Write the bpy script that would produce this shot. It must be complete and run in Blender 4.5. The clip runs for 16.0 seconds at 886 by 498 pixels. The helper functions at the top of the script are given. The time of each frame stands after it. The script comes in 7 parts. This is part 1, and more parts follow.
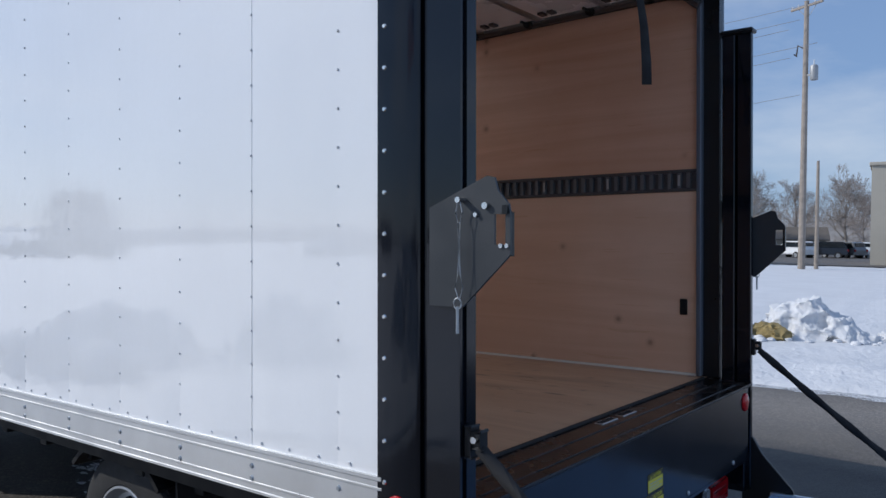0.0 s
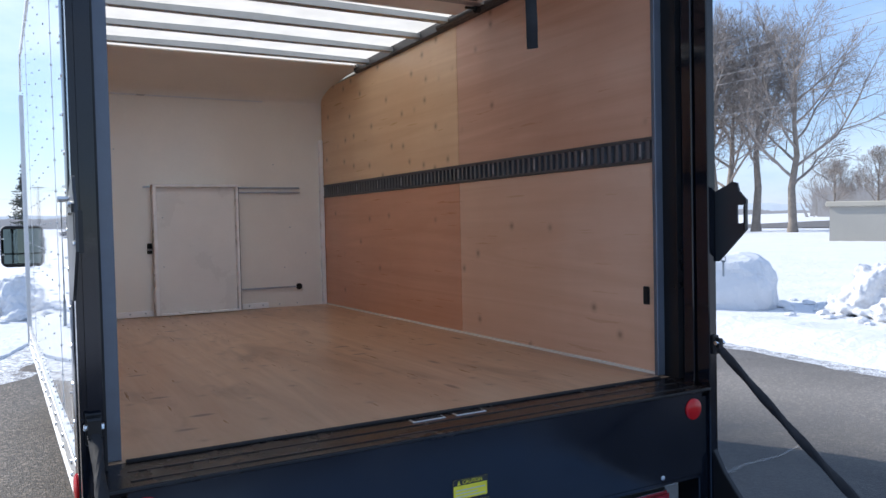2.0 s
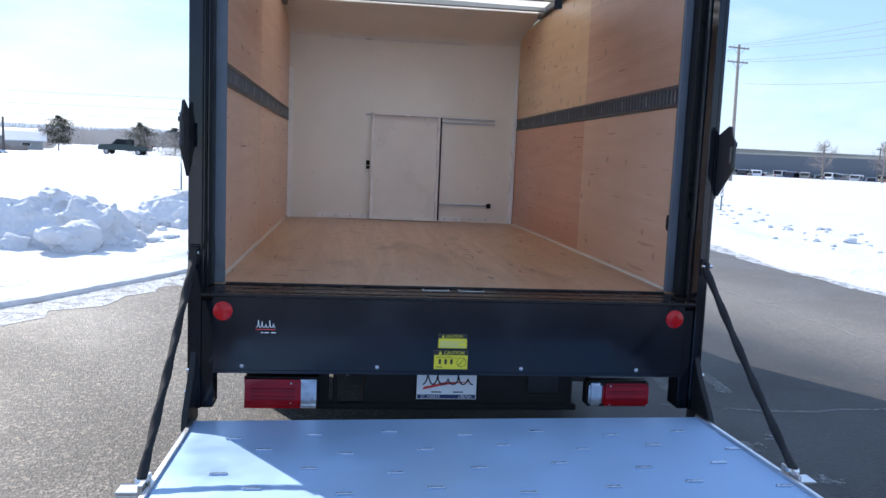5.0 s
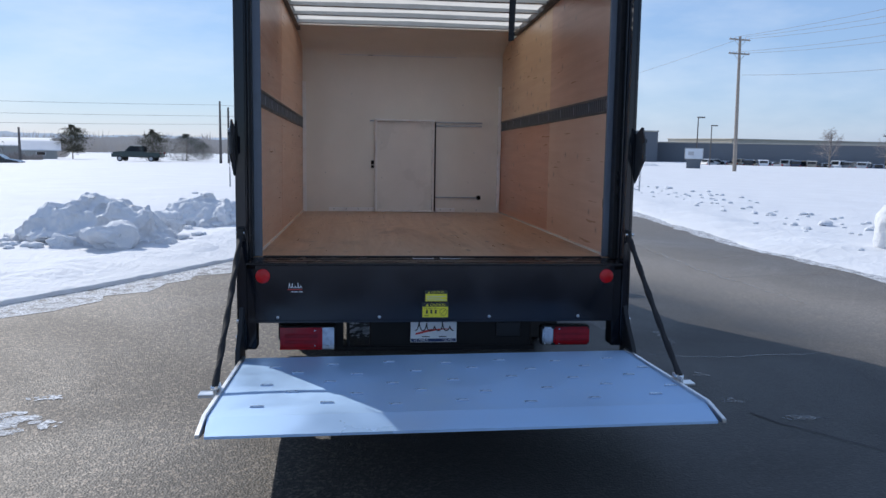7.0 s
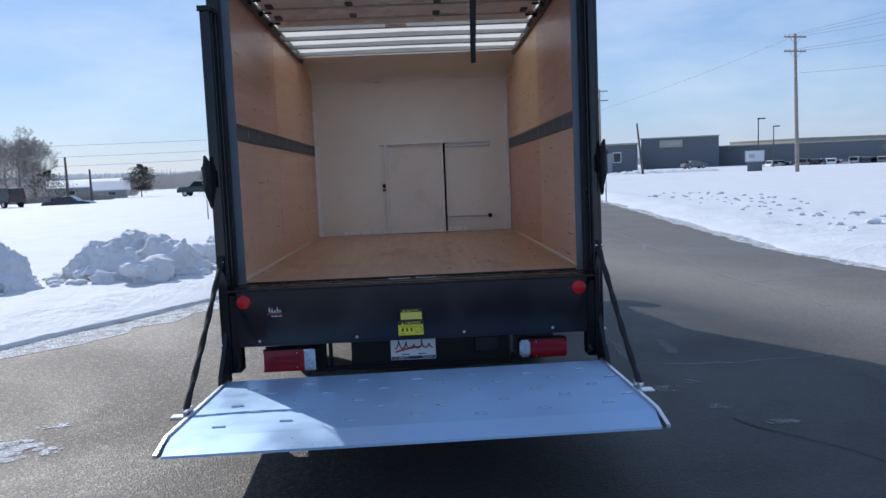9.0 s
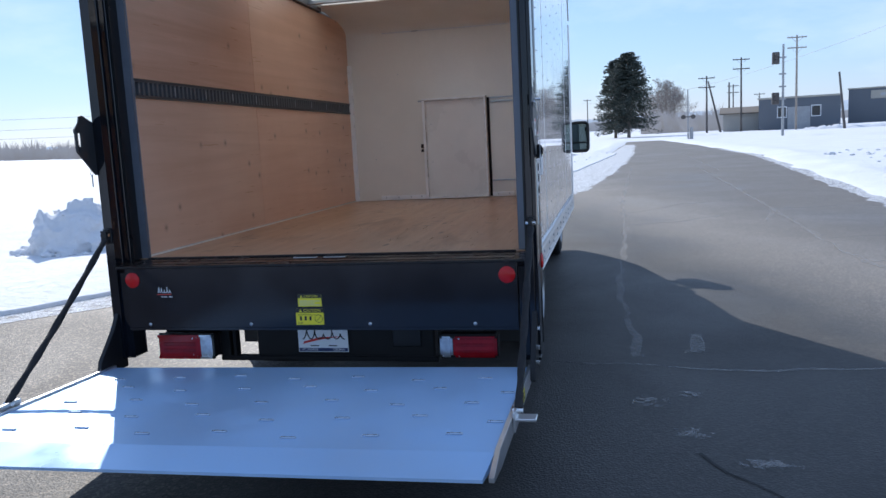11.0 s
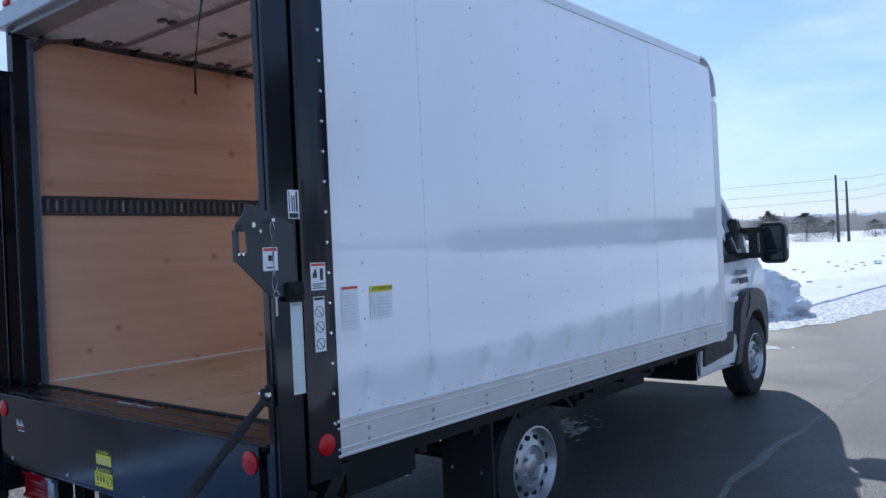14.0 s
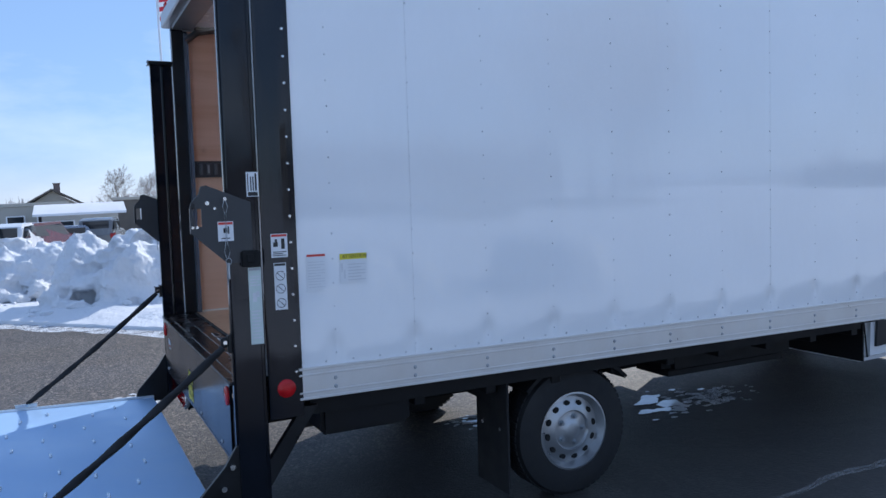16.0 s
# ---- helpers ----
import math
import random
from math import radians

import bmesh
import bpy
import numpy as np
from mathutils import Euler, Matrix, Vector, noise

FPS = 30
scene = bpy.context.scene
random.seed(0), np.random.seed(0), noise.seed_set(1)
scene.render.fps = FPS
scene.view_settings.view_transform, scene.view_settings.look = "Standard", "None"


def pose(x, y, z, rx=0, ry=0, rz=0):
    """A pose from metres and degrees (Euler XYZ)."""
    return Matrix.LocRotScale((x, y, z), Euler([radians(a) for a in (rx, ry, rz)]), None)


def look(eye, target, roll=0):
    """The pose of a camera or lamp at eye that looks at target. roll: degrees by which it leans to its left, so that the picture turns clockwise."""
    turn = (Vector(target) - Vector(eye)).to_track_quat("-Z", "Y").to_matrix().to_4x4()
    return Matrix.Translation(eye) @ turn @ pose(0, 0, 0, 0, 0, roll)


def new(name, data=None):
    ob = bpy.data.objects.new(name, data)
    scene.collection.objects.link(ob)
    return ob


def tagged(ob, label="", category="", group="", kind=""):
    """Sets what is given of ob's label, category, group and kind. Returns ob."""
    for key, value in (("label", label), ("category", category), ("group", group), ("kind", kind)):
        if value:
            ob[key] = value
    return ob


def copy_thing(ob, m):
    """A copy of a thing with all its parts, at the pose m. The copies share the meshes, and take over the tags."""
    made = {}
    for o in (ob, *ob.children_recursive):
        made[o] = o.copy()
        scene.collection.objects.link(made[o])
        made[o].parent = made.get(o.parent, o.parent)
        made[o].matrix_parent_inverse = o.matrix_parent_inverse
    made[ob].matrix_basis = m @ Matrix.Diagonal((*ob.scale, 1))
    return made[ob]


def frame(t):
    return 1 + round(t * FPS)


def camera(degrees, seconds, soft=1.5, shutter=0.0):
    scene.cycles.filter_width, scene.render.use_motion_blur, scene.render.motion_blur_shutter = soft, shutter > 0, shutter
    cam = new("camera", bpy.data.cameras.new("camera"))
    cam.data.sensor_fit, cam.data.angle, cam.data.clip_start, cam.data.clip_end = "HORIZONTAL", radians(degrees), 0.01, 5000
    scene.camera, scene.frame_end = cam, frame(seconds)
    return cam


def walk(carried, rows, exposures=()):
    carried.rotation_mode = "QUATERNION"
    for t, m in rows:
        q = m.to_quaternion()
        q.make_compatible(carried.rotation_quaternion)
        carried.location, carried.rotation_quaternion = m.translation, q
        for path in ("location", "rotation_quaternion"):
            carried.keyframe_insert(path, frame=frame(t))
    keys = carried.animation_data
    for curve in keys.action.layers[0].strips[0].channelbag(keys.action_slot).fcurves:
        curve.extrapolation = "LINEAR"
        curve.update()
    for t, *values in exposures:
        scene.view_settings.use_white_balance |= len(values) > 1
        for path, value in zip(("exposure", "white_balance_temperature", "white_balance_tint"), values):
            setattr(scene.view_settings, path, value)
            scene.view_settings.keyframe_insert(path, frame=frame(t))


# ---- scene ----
cam = camera(58.8, 16.0)
PATH = [
    (0, (-2.854, -1.182, 1.643), (-1.276, 0.047, 1.613), 0.8),
    (0.5, (-2.508, -1.494, 1.638), (-0.985, -0.199, 1.585), -0.1),
    (1, (-2.152, -1.809, 1.646), (-0.791, -0.344, 1.622), -1.7),
    (1.5, (-1.76, -2.047, 1.675), (-0.588, -0.426, 1.636), -1.1),
    (2, (-1.409, -2.307, 1.69), (-0.425, -0.568, 1.596), -0.8),
    (2.5, (-1.029, -2.352, 1.634), (-0.256, -0.517, 1.453), 2.1),
    (3, (-0.751, -2.397, 1.626), (-0.226, -0.483, 1.387), 4.2),
    (3.5, (-0.527, -2.575, 1.631), (-0.242, -0.614, 1.365), 3.3),
    (3.7, (-0.516, -2.698, 1.632), (-0.257, -0.733, 1.37), 2.7),
    (6, (-0.483, -4.257, 1.673), (-0.265, -2.286, 1.411), 2.3),
    (6.5, (-0.408, -4.528, 1.681), (-0.213, -2.56, 1.384), 1.6),
    (7, (-0.483, -4.819, 1.678), (-0.274, -2.847, 1.412), 1.0),
    (7.5, (-0.479, -5.046, 1.709), (-0.273, -3.067, 1.502), 0.9),
    (8, (-0.331, -5.199, 1.706), (-0.157, -3.216, 1.509), 1.1),
    (8.5, (-0.156, -5.218, 1.703), (-0.044, -3.232, 1.487), -0.2),
    (9, (0.093, -4.994, 1.689), (0.141, -3.006, 1.472), -2.4),
    (9.2, (0.233, -4.904, 1.682), (0.255, -2.916, 1.467), -3.0),
    (11.5, (1.983, -3.641, 1.596), (1.43, -1.745, 1.281), -3.1),
    (12, (2.358, -3.294, 1.584), (1.647, -1.451, 1.276), -3.5),
    (12.5, (2.699, -2.919, 1.592), (1.763, -1.18, 1.279), -4.0),
    (13, (2.973, -2.494, 1.608), (1.939, -0.804, 1.336), -3.9),
    (13.5, (3.292, -2.13, 1.641), (2.14, -0.504, 1.469), -4.1),
    (14, (3.478, -1.748, 1.639), (2.211, -0.201, 1.613), -3.2),
    (14.5, (3.772, -1.477, 1.663), (2.431, 0.007, 1.665), -1.8),
    (15, (4.084, -1.233, 1.665), (2.561, 0.062, 1.611), -0.8),
    (15.5, (4.325, -0.955, 1.664), (2.665, 0.158, 1.579), -1.2),
    (16, (4.637, -0.639, 1.735), (2.848, 0.242, 1.584), -2.7),
]
EXPOSURE = [(0, -0.06, 6300, 10), (1.0, 0.19, 6350, 10), (2.0, 0.84, 6550, 10), (2.5, 1.34, 6500, 10), (3.5, 1.77, 6400, 10), (6.0, 0.44, 6400, 10), (9.0, 0.25, 6250, 10), (11.5, 0.68, 6250, 10), (12.5, 0.82, 6200, 10), (13.3, 0.80, 6150, 10), (14.3, 0.44, 6000, 10), (16.0, 0.48, 6000, 10)]
walk(cam, [(t, look(eye, target, roll)) for t, eye, target, roll in PATH], EXPOSURE)

# ---- light ----
SUN_AZ, SUN_EL = -33.0, 33.0          # degrees from +y towards +x, and above the horizon
world = bpy.data.worlds.new("world")
scene.world = world
world.use_nodes = True
_n = world.node_tree.nodes
_n.clear()
_out = _n.new("ShaderNodeOutputWorld")
_bg = _n.new("ShaderNodeBackground")
_sky = _n.new("ShaderNodeTexSky")
_sky.sky_type = 'NISHITA'
_sky.sun_disc = False
_sky.sun_elevation = radians(SUN_EL)
_sky.sun_rotation = radians(SUN_AZ)
_sky.altitude = 250
_sky.air_density, _sky.dust_density, _sky.ozone_density = 1.1, 0.15, 4.5
_bg.inputs["Strength"].default_value = 0.148
# thin winter haze and a few soft clouds over the clear sky
_tc = _n.new("ShaderNodeTexCoord")
_mp = _n.new("ShaderNodeMapping")
_mp.inputs["Scale"].default_value = (1.0, 1.0, 3.2)
_cl = _n.new("ShaderNodeTexNoise")
_cl.inputs["Scale"].default_value, _cl.inputs["Detail"].default_value, _cl.inputs["Roughness"].default_value = 2.3, 7.0, 0.58
_cr = _n.new("ShaderNodeValToRGB")
_cr.color_ramp.elements[0].position, _cr.color_ramp.elements[0].color = 0.46, (0, 0, 0, 1)
_cr.color_ramp.elements[1].position, _cr.color_ramp.elements[1].color = 0.78, (0.55, 0.55, 0.55, 1)
_hz = _n.new("ShaderNodeMix")
_hz.data_type = 'RGBA'
_hz.inputs[0].default_value = 0.74
_hz.inputs[7].default_value = (1.45, 2.2, 3.75, 1)
_cm = _n.new("ShaderNodeMix")
_cm.data_type = 'RGBA'
_cm.inputs[7].default_value = (5.2, 5.5, 5.9, 1)
_wl = world.node_tree.links
_wl.new(_tc.outputs["Generated"], _mp.inputs["Vector"])
_wl.new(_mp.outputs[0], _cl.inputs["Vector"])
_wl.new(_cl.outputs[0], _cr.inputs[0])
_wl.new(_sky.outputs[0], _hz.inputs[6])
_wl.new(_hz.outputs[2], _cm.inputs[6])
_wl.new(_cr.outputs[0], _cm.inputs[0])
_wl.new(_cm.outputs[2], _bg.inputs[0])
world.node_tree.links.new(_bg.outputs[0], _out.inputs[0])

_sun = bpy.data.lights.new("sun", 'SUN')
_sun.energy, _sun.angle, _sun.color = 3.1, radians(0.55), (1.0, 0.955, 0.89)
sun = new("sun", _sun)
_to = Vector((math.sin(radians(SUN_AZ)) * math.cos(radians(SUN_EL)), math.cos(radians(SUN_AZ)) * math.cos(radians(SUN_EL)), math.sin(radians(SUN_EL))))
sun.matrix_world = look(_to * 60, (0, 0, 0))


# ---- materials ----
def nodes_of(name):
    m = bpy.data.materials.new(name)
    m.use_nodes = True
    nt = m.node_tree
    return m, nt, nt.nodes, nt.links, nt.nodes["Principled BSDF"]


def coords(nt, scale=(1, 1, 1), shift=False):
    tc = nt.nodes.new("ShaderNodeTexCoord")
    mp = nt.nodes.new("ShaderNodeMapping")
    mp.inputs["Scale"].default_value = scale
    nt.links.new(tc.outputs["Object"], mp.inputs["Vector"])
    if shift:
        oi = nt.nodes.new("ShaderNodeObjectInfo")
        ml = nt.nodes.new("ShaderNodeMath")
        ml.operation = 'MULTIPLY'
        ml.inputs[1].default_value = 37.0
        nt.links.new(oi.outputs["Random"], ml.inputs[0])
        nt.links.new(ml.outputs[0], mp.inputs["Location"])
    return mp.outputs["Vector"]


def noise_tex(nt, vec, scale, detail=4.0, rough=0.55, distortion=0.0):
    t = nt.nodes.new("ShaderNodeTexNoise")
    t.inputs["Scale"].default_value = scale
    t.inputs["Detail"].default_value = detail
    t.inputs["Roughness"].default_value = rough
    t.inputs["Distortion"].default_value = distortion
    nt.links.new(vec, t.inputs["Vector"])
    return t.outputs[0]


def ramp(nt, fac, stops):
    r = nt.nodes.new("ShaderNodeValToRGB")
    el = r.color_ramp.elements
    while len(el) < len(stops):
        el.new(0.5)
    for e, (p, c) in zip(el, stops):
        e.position, e.color = p, (*c, 1.0) if len(c) == 3 else c
    nt.links.new(fac, r.inputs[0])
    return r.outputs[0]


def mix(nt, fac, a, b, mode='MIX'):
    x = nt.nodes.new("ShaderNodeMix")
    x.data_type, x.blend_type = 'RGBA', mode
    for sock, v in ((x.inputs[0], fac), (x.inputs[6], a), (x.inputs[7], b)):
        if isinstance(v, (int, float)):
            sock.default_value = v
        elif isinstance(v, tuple):
            sock.default_value = (*v, 1.0)
        else:
            nt.links.new(v, sock)
    return x.outputs[2]


def bump(nt, height, strength, dist=0.01, normal=None):
    b = nt.nodes.new("ShaderNodeBump")
    b.inputs["Strength"].default_value = strength
    b.inputs["Distance"].default_value = dist
    nt.links.new(height, b.inputs["Height"])
    if normal is not None:
        nt.links.new(normal, b.inputs["Normal"])
    return b.outputs[0]


def grey(v):
    return (v, v, v)


def surface(name, base, rough=0.5, metal=0.0, var=0.15, big=2.0, fine=90.0, relief=0.05, coat=0.0, rvar=0.12, wavy=0.0, shift=False, spec=0.5):
    """A plain painted, plastic or metal surface: mottled at two scales, with uneven gloss and fine relief."""
    m, nt, n, l, p = nodes_of(name)
    v = coords(nt, shift=shift)
    n1, n2 = noise_tex(nt, v, big, 5), noise_tex(nt, v, fine, 3)
    dark = tuple(c * (1 - var) for c in base)
    light = tuple(min(1, c * (1 + var * 0.7)) for c in base)
    c = mix(nt, ramp(nt, n1, [(0.3, grey(0)), (0.7, grey(1))]), dark, light)
    c = mix(nt, ramp(nt, n2, [(0.35, grey(0.75)), (0.65, grey(1))]), tuple(x * (1 - var) for x in base), c)
    l.new(c, p.inputs["Base Color"])
    l.new(ramp(nt, n1, [(0.3, grey(max(0.02, rough - rvar * rough * 2))), (0.75, grey(min(1, rough + rvar * rough * 2)))]), p.inputs["Roughness"])
    p.inputs["Metallic"].default_value = metal
    p.inputs["Specular IOR Level"].default_value = spec
    p.inputs["Coat Weight"].default_value = coat
    p.inputs["Coat Roughness"].default_value = 0.07
    nrm = None
    if wavy:
        w = noise_tex(nt, coords(nt, (1.0, 2.4, 0.9)), 1.3, 3)
        nrm = bump(nt, w, wavy, 0.02)
    if relief:
        nrm = bump(nt, n2, relief, 0.002, nrm)
    if nrm is not None:
        l.new(nrm, p.inputs["Normal"])
    return m


def plywood(name, light, dark, knots=0.5, grain=(6, 0.30, 6), flat="x", marks=False):
    """Sanded softwood plywood: long soft grain, blotches and scattered knots; flat names the axis across the sheet."""
    m, nt, n, l, p = nodes_of(name)
    v = coords(nt)
    vg = coords(nt, grain)
    g1 = noise_tex(nt, vg, 1.0, 5, 0.55, 2.2)
    g2 = noise_tex(nt, vg, 7.0, 3, 0.6)
    c = mix(nt, ramp(nt, g1, [(0.3, grey(0)), (0.72, grey(1))]), dark, light)
    c = mix(nt, ramp(nt, g2, [(0.45, grey(0)), (0.68, grey(0.05))]), c, tuple(x * 0.62 for x in dark))
    blot = noise_tex(nt, v, 1.3, 4)
    c = mix(nt, ramp(nt, blot, [(0.35, grey(0.35)), (0.65, grey(0.0))]), c, tuple(x * q for x, q in zip(dark, (0.86, 0.74, 0.66))))
    # knots: small dark ovals with a paler ring
    sp = n.new("ShaderNodeSeparateXYZ")
    cb = n.new("ShaderNodeCombineXYZ")
    l.new(v, sp.inputs[0])
    l.new(sp.outputs[1], cb.inputs[0])
    l.new(sp.outputs[2 if flat == "x" else 0], cb.inputs[1])
    vo = n.new("ShaderNodeTexVoronoi")
    vo.voronoi_dimensions = '2D'
    vo.inputs["Scale"].default_value = 5.6
    l.new(cb.outputs[0], vo.inputs["Vector"])
    kmask = ramp(nt, vo.outputs["Distance"], [(0.0, grey(0.7)), (0.05, grey(0.5)), (0.10, grey(0.2)), (0.20, grey(0))])
    sep = n.new("ShaderNodeSeparateColor")
    l.new(vo.outputs["Color"], sep.inputs[0])
    kpick = ramp(nt, sep.outputs[0], [(1 - knots - 0.01, grey(0)), (1 - knots + 0.01, grey(1))])
    k = n.new("ShaderNodeMath")
    k.operation = 'MULTIPLY'
    l.new(kmask, k.inputs[0])
    l.new(kpick, k.inputs[1])
    c = mix(nt, k.outputs[0], c, (0.20, 0.085, 0.04))
    if marks:
        # scuffs, boards of slightly different tone, and short splits and dents along the grain
        sc = noise_tex(nt, coords(nt, (14, 2.2, 14)), 1.0, 6, 0.7)
        c = mix(nt, ramp(nt, sc, [(0.70, grey(0)), (0.84, grey(0.25))]), c, (0.25, 0.15, 0.09))
        stain = noise_tex(nt, coords(nt, (3.0, 0.9, 1)), 1.0, 4, 0.6, 1.0)
        c = mix(nt, ramp(nt, stain, [(0.53, grey(0)), (0.68, grey(0.7))]), c, (0.31, 0.165, 0.085))
        tone = noise_tex(nt, coords(nt, (3.4, 0.10, 1)), 1.0, 2, 0.4)
        c = mix(nt, ramp(nt, tone, [(0.38, grey(0.0)), (0.62, grey(0.42))]), c, tuple(x * q for x, q in zip(dark, (0.92, 0.80, 0.70))))
        vm = n.new("ShaderNodeTexVoronoi")
        vm.inputs["Scale"].default_value = 1.0
        l.new(coords(nt, (6.0, 1.6, 1.0)), vm.inputs["Vector"])
        sm = n.new("ShaderNodeSeparateColor")
        l.new(vm.outputs["Color"], sm.inputs[0])
        mk = n.new("ShaderNodeMath")
        mk.operation = 'MULTIPLY'
        l.new(ramp(nt, vm.outputs["Distance"], [(0.05, grey(0.8)), (0.13, grey(0))]), mk.inputs[0])
        l.new(ramp(nt, sm.outputs[1], [(0.58, grey(0)), (0.66, grey(1))]), mk.inputs[1])
        c = mix(nt, mk.outputs[0], c, (0.17, 0.075, 0.035))
        # splits across the grain
        vs = n.new("ShaderNodeTexVoronoi")
        vs.inputs["Scale"].default_value = 1.0
        l.new(coords(nt, (2.6, 6.5, 1.0)), vs.inputs["Vector"])
        ss = n.new("ShaderNodeSeparateColor")
        l.new(vs.outputs["Color"], ss.inputs[0])
        sk = n.new("ShaderNodeMath")
        sk.operation = 'MULTIPLY'
        l.new(ramp(nt, vs.outputs["Distance"], [(0.07, grey(0.85)), (0.15, grey(0))]), sk.inputs[0])
        l.new(ramp(nt, ss.outputs[0], [(0.70, grey(0)), (0.74, grey(1))]), sk.inputs[1])
        c = mix(nt, sk.outputs[0], c, (0.13, 0.05, 0.028))
    l.new(c, p.inputs["Base Color"])
    l.new(ramp(nt, g2, [(0.3, grey(0.27)), (0.7, grey(0.36))]), p.inputs["Roughness"])
    p.inputs["Specular IOR Level"].default_value = 0.55
    l.new(bump(nt, g2, 0.03, 0.001), p.inputs["Normal"])
    return m


def translucent(name, base, share=0.6):
    m, nt, n, l, p = nodes_of(name)
    p.inputs["Base Color"].default_value = (*base, 1)
    p.inputs["Roughness"].default_value = 0.5
    tr = n.new("ShaderNodeBsdfTranslucent")
    v = coords(nt)
    l.new(ramp(nt, noise_tex(nt, v, 5, 4), [(0.3, tuple(c * 0.85 for c in base)), (0.7, base)]), tr.inputs[0])
    mx = n.new("ShaderNodeMixShader")
    mx.inputs[0].default_value = share
    l.new(p.outputs[0], mx.inputs[1])
    l.new(tr.outputs[0], mx.inputs[2])
    l.new(mx.outputs[0], n["Material Output"].inputs["Surface"])
    return m


def glass(name, tint=(0.02, 0.025, 0.03), rough=0.03):
    m, nt, n, l, p = nodes_of(name)
    p.inputs["Base Color"].default_value = (*tint, 1)
    p.inputs["Roughness"].default_value = rough
    return m


def asphalt():
    m, nt, n, l, p = nodes_of("asphalt")
    v = coords(nt)
    agg = nt.nodes.new("ShaderNodeTexVoronoi")
    agg.inputs["Scale"].default_value = 85.0
    l.new(v, agg.inputs["Vector"])
    fine = noise_tex(nt, v, 160, 3, 0.7)
    chip = nt.nodes.new("ShaderNodeTexVoronoi")
    chip.inputs["Scale"].default_value = 62.0
    l.new(v, chip.inputs["Vector"])
    chips = n.new("ShaderNodeSeparateColor")
    l.new(chip.outputs["Color"], chips.inputs[0])
    salt = noise_tex(nt, v, 0.42, 6, 0.62, 0.5)
    streak = noise_tex(nt, coords(nt, (1.3, 0.16, 1)), 1.0, 5, 0.6, 0.4)
    stone = mix(nt, ramp(nt, agg.outputs["Color"], [(0.36, grey(0)), (0.64, grey(1))]), (0.060, 0.057, 0.055), (0.40, 0.375, 0.35))
    stone = mix(nt, ramp(nt, chips.outputs[0], [(0.78, grey(0)), (0.82, grey(1))]), stone, (0.86, 0.77, 0.69))
    stone = mix(nt, ramp(nt, chips.outputs[1], [(0.80, grey(0)), (0.84, grey(0.8))]), stone, (0.04, 0.031, 0.028))
    c = mix(nt, ramp(nt, fine, [(0.35, grey(0)), (0.7, grey(0.35))]), stone, (0.26, 0.245, 0.225))
    c = mix(nt, ramp(nt, salt, [(0.4, grey(0)), (0.75, grey(0.3))]), c, (0.27, 0.26, 0.25))
    c = mix(nt, ramp(nt, streak, [(0.5, grey(0)), (0.8, grey(0.4))]), c, (0.09, 0.087, 0.083))
    # wheel lane lighter: salt dust and painted sunlight; truck's shade painted into the strip
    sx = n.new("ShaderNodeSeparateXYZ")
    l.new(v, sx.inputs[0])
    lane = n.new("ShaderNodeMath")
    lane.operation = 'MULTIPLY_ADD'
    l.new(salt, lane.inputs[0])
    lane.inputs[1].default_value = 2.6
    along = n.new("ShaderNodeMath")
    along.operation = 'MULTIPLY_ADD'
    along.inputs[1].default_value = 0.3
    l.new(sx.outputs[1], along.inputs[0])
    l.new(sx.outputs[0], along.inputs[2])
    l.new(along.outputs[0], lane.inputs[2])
    dust_sun = n.new("ShaderNodeMapRange")
    dust_sun.inputs[1].default_value, dust_sun.inputs[2].default_value = 4.9, 6.9
    l.new(lane.outputs[0], dust_sun.inputs[0])
    # darker again along the far kerb
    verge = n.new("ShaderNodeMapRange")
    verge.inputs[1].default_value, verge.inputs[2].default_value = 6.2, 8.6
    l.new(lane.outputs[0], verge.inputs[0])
    # field side, left of the wheel tracks, painted lighter as the sun lights it
    field = n.new("ShaderNodeMath")
    field.operation = 'MULTIPLY_ADD'
    l.new(salt, field.inputs[0])
    field.inputs[1].default_value = 1.6
    l.new(sx.outputs[0], field.inputs[2])
    sunny = n.new("ShaderNodeMapRange")
    sunny.inputs[1].default_value, sunny.inputs[2].default_value = 0.9, -0.9
    l.new(field.outputs[0], sunny.inputs[0])
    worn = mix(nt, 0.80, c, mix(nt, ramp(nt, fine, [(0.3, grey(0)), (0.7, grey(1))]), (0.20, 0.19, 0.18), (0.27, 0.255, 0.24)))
    strip = mix(nt, sunny.outputs[0], mix(nt, 1.0, worn, (0.16, 0.158, 0.155), 'MULTIPLY'), mix(nt, 1.0, c, (0.33, 0.294, 0.256), 'MULTIPLY'))
    c = mix(nt, dust_sun.outputs[0], strip, mix(nt, verge.outputs[0], mix(nt, 1.0, worn, (0.96, 0.90, 0.815), 'MULTIPLY'), mix(nt, 1.0, worn, (0.52, 0.50, 0.475), 'MULTIPLY')))
    l.new(c, p.inputs["Base Color"])
    l.new(ramp(nt, salt, [(0.3, grey(0.52)), (0.6, grey(0.72))]), p.inputs["Roughness"])
    p.inputs["Specular IOR Level"].default_value = 0.5
    l.new(bump(nt, agg.outputs["Distance"], 0.42, 0.008), p.inputs["Normal"])
    return m


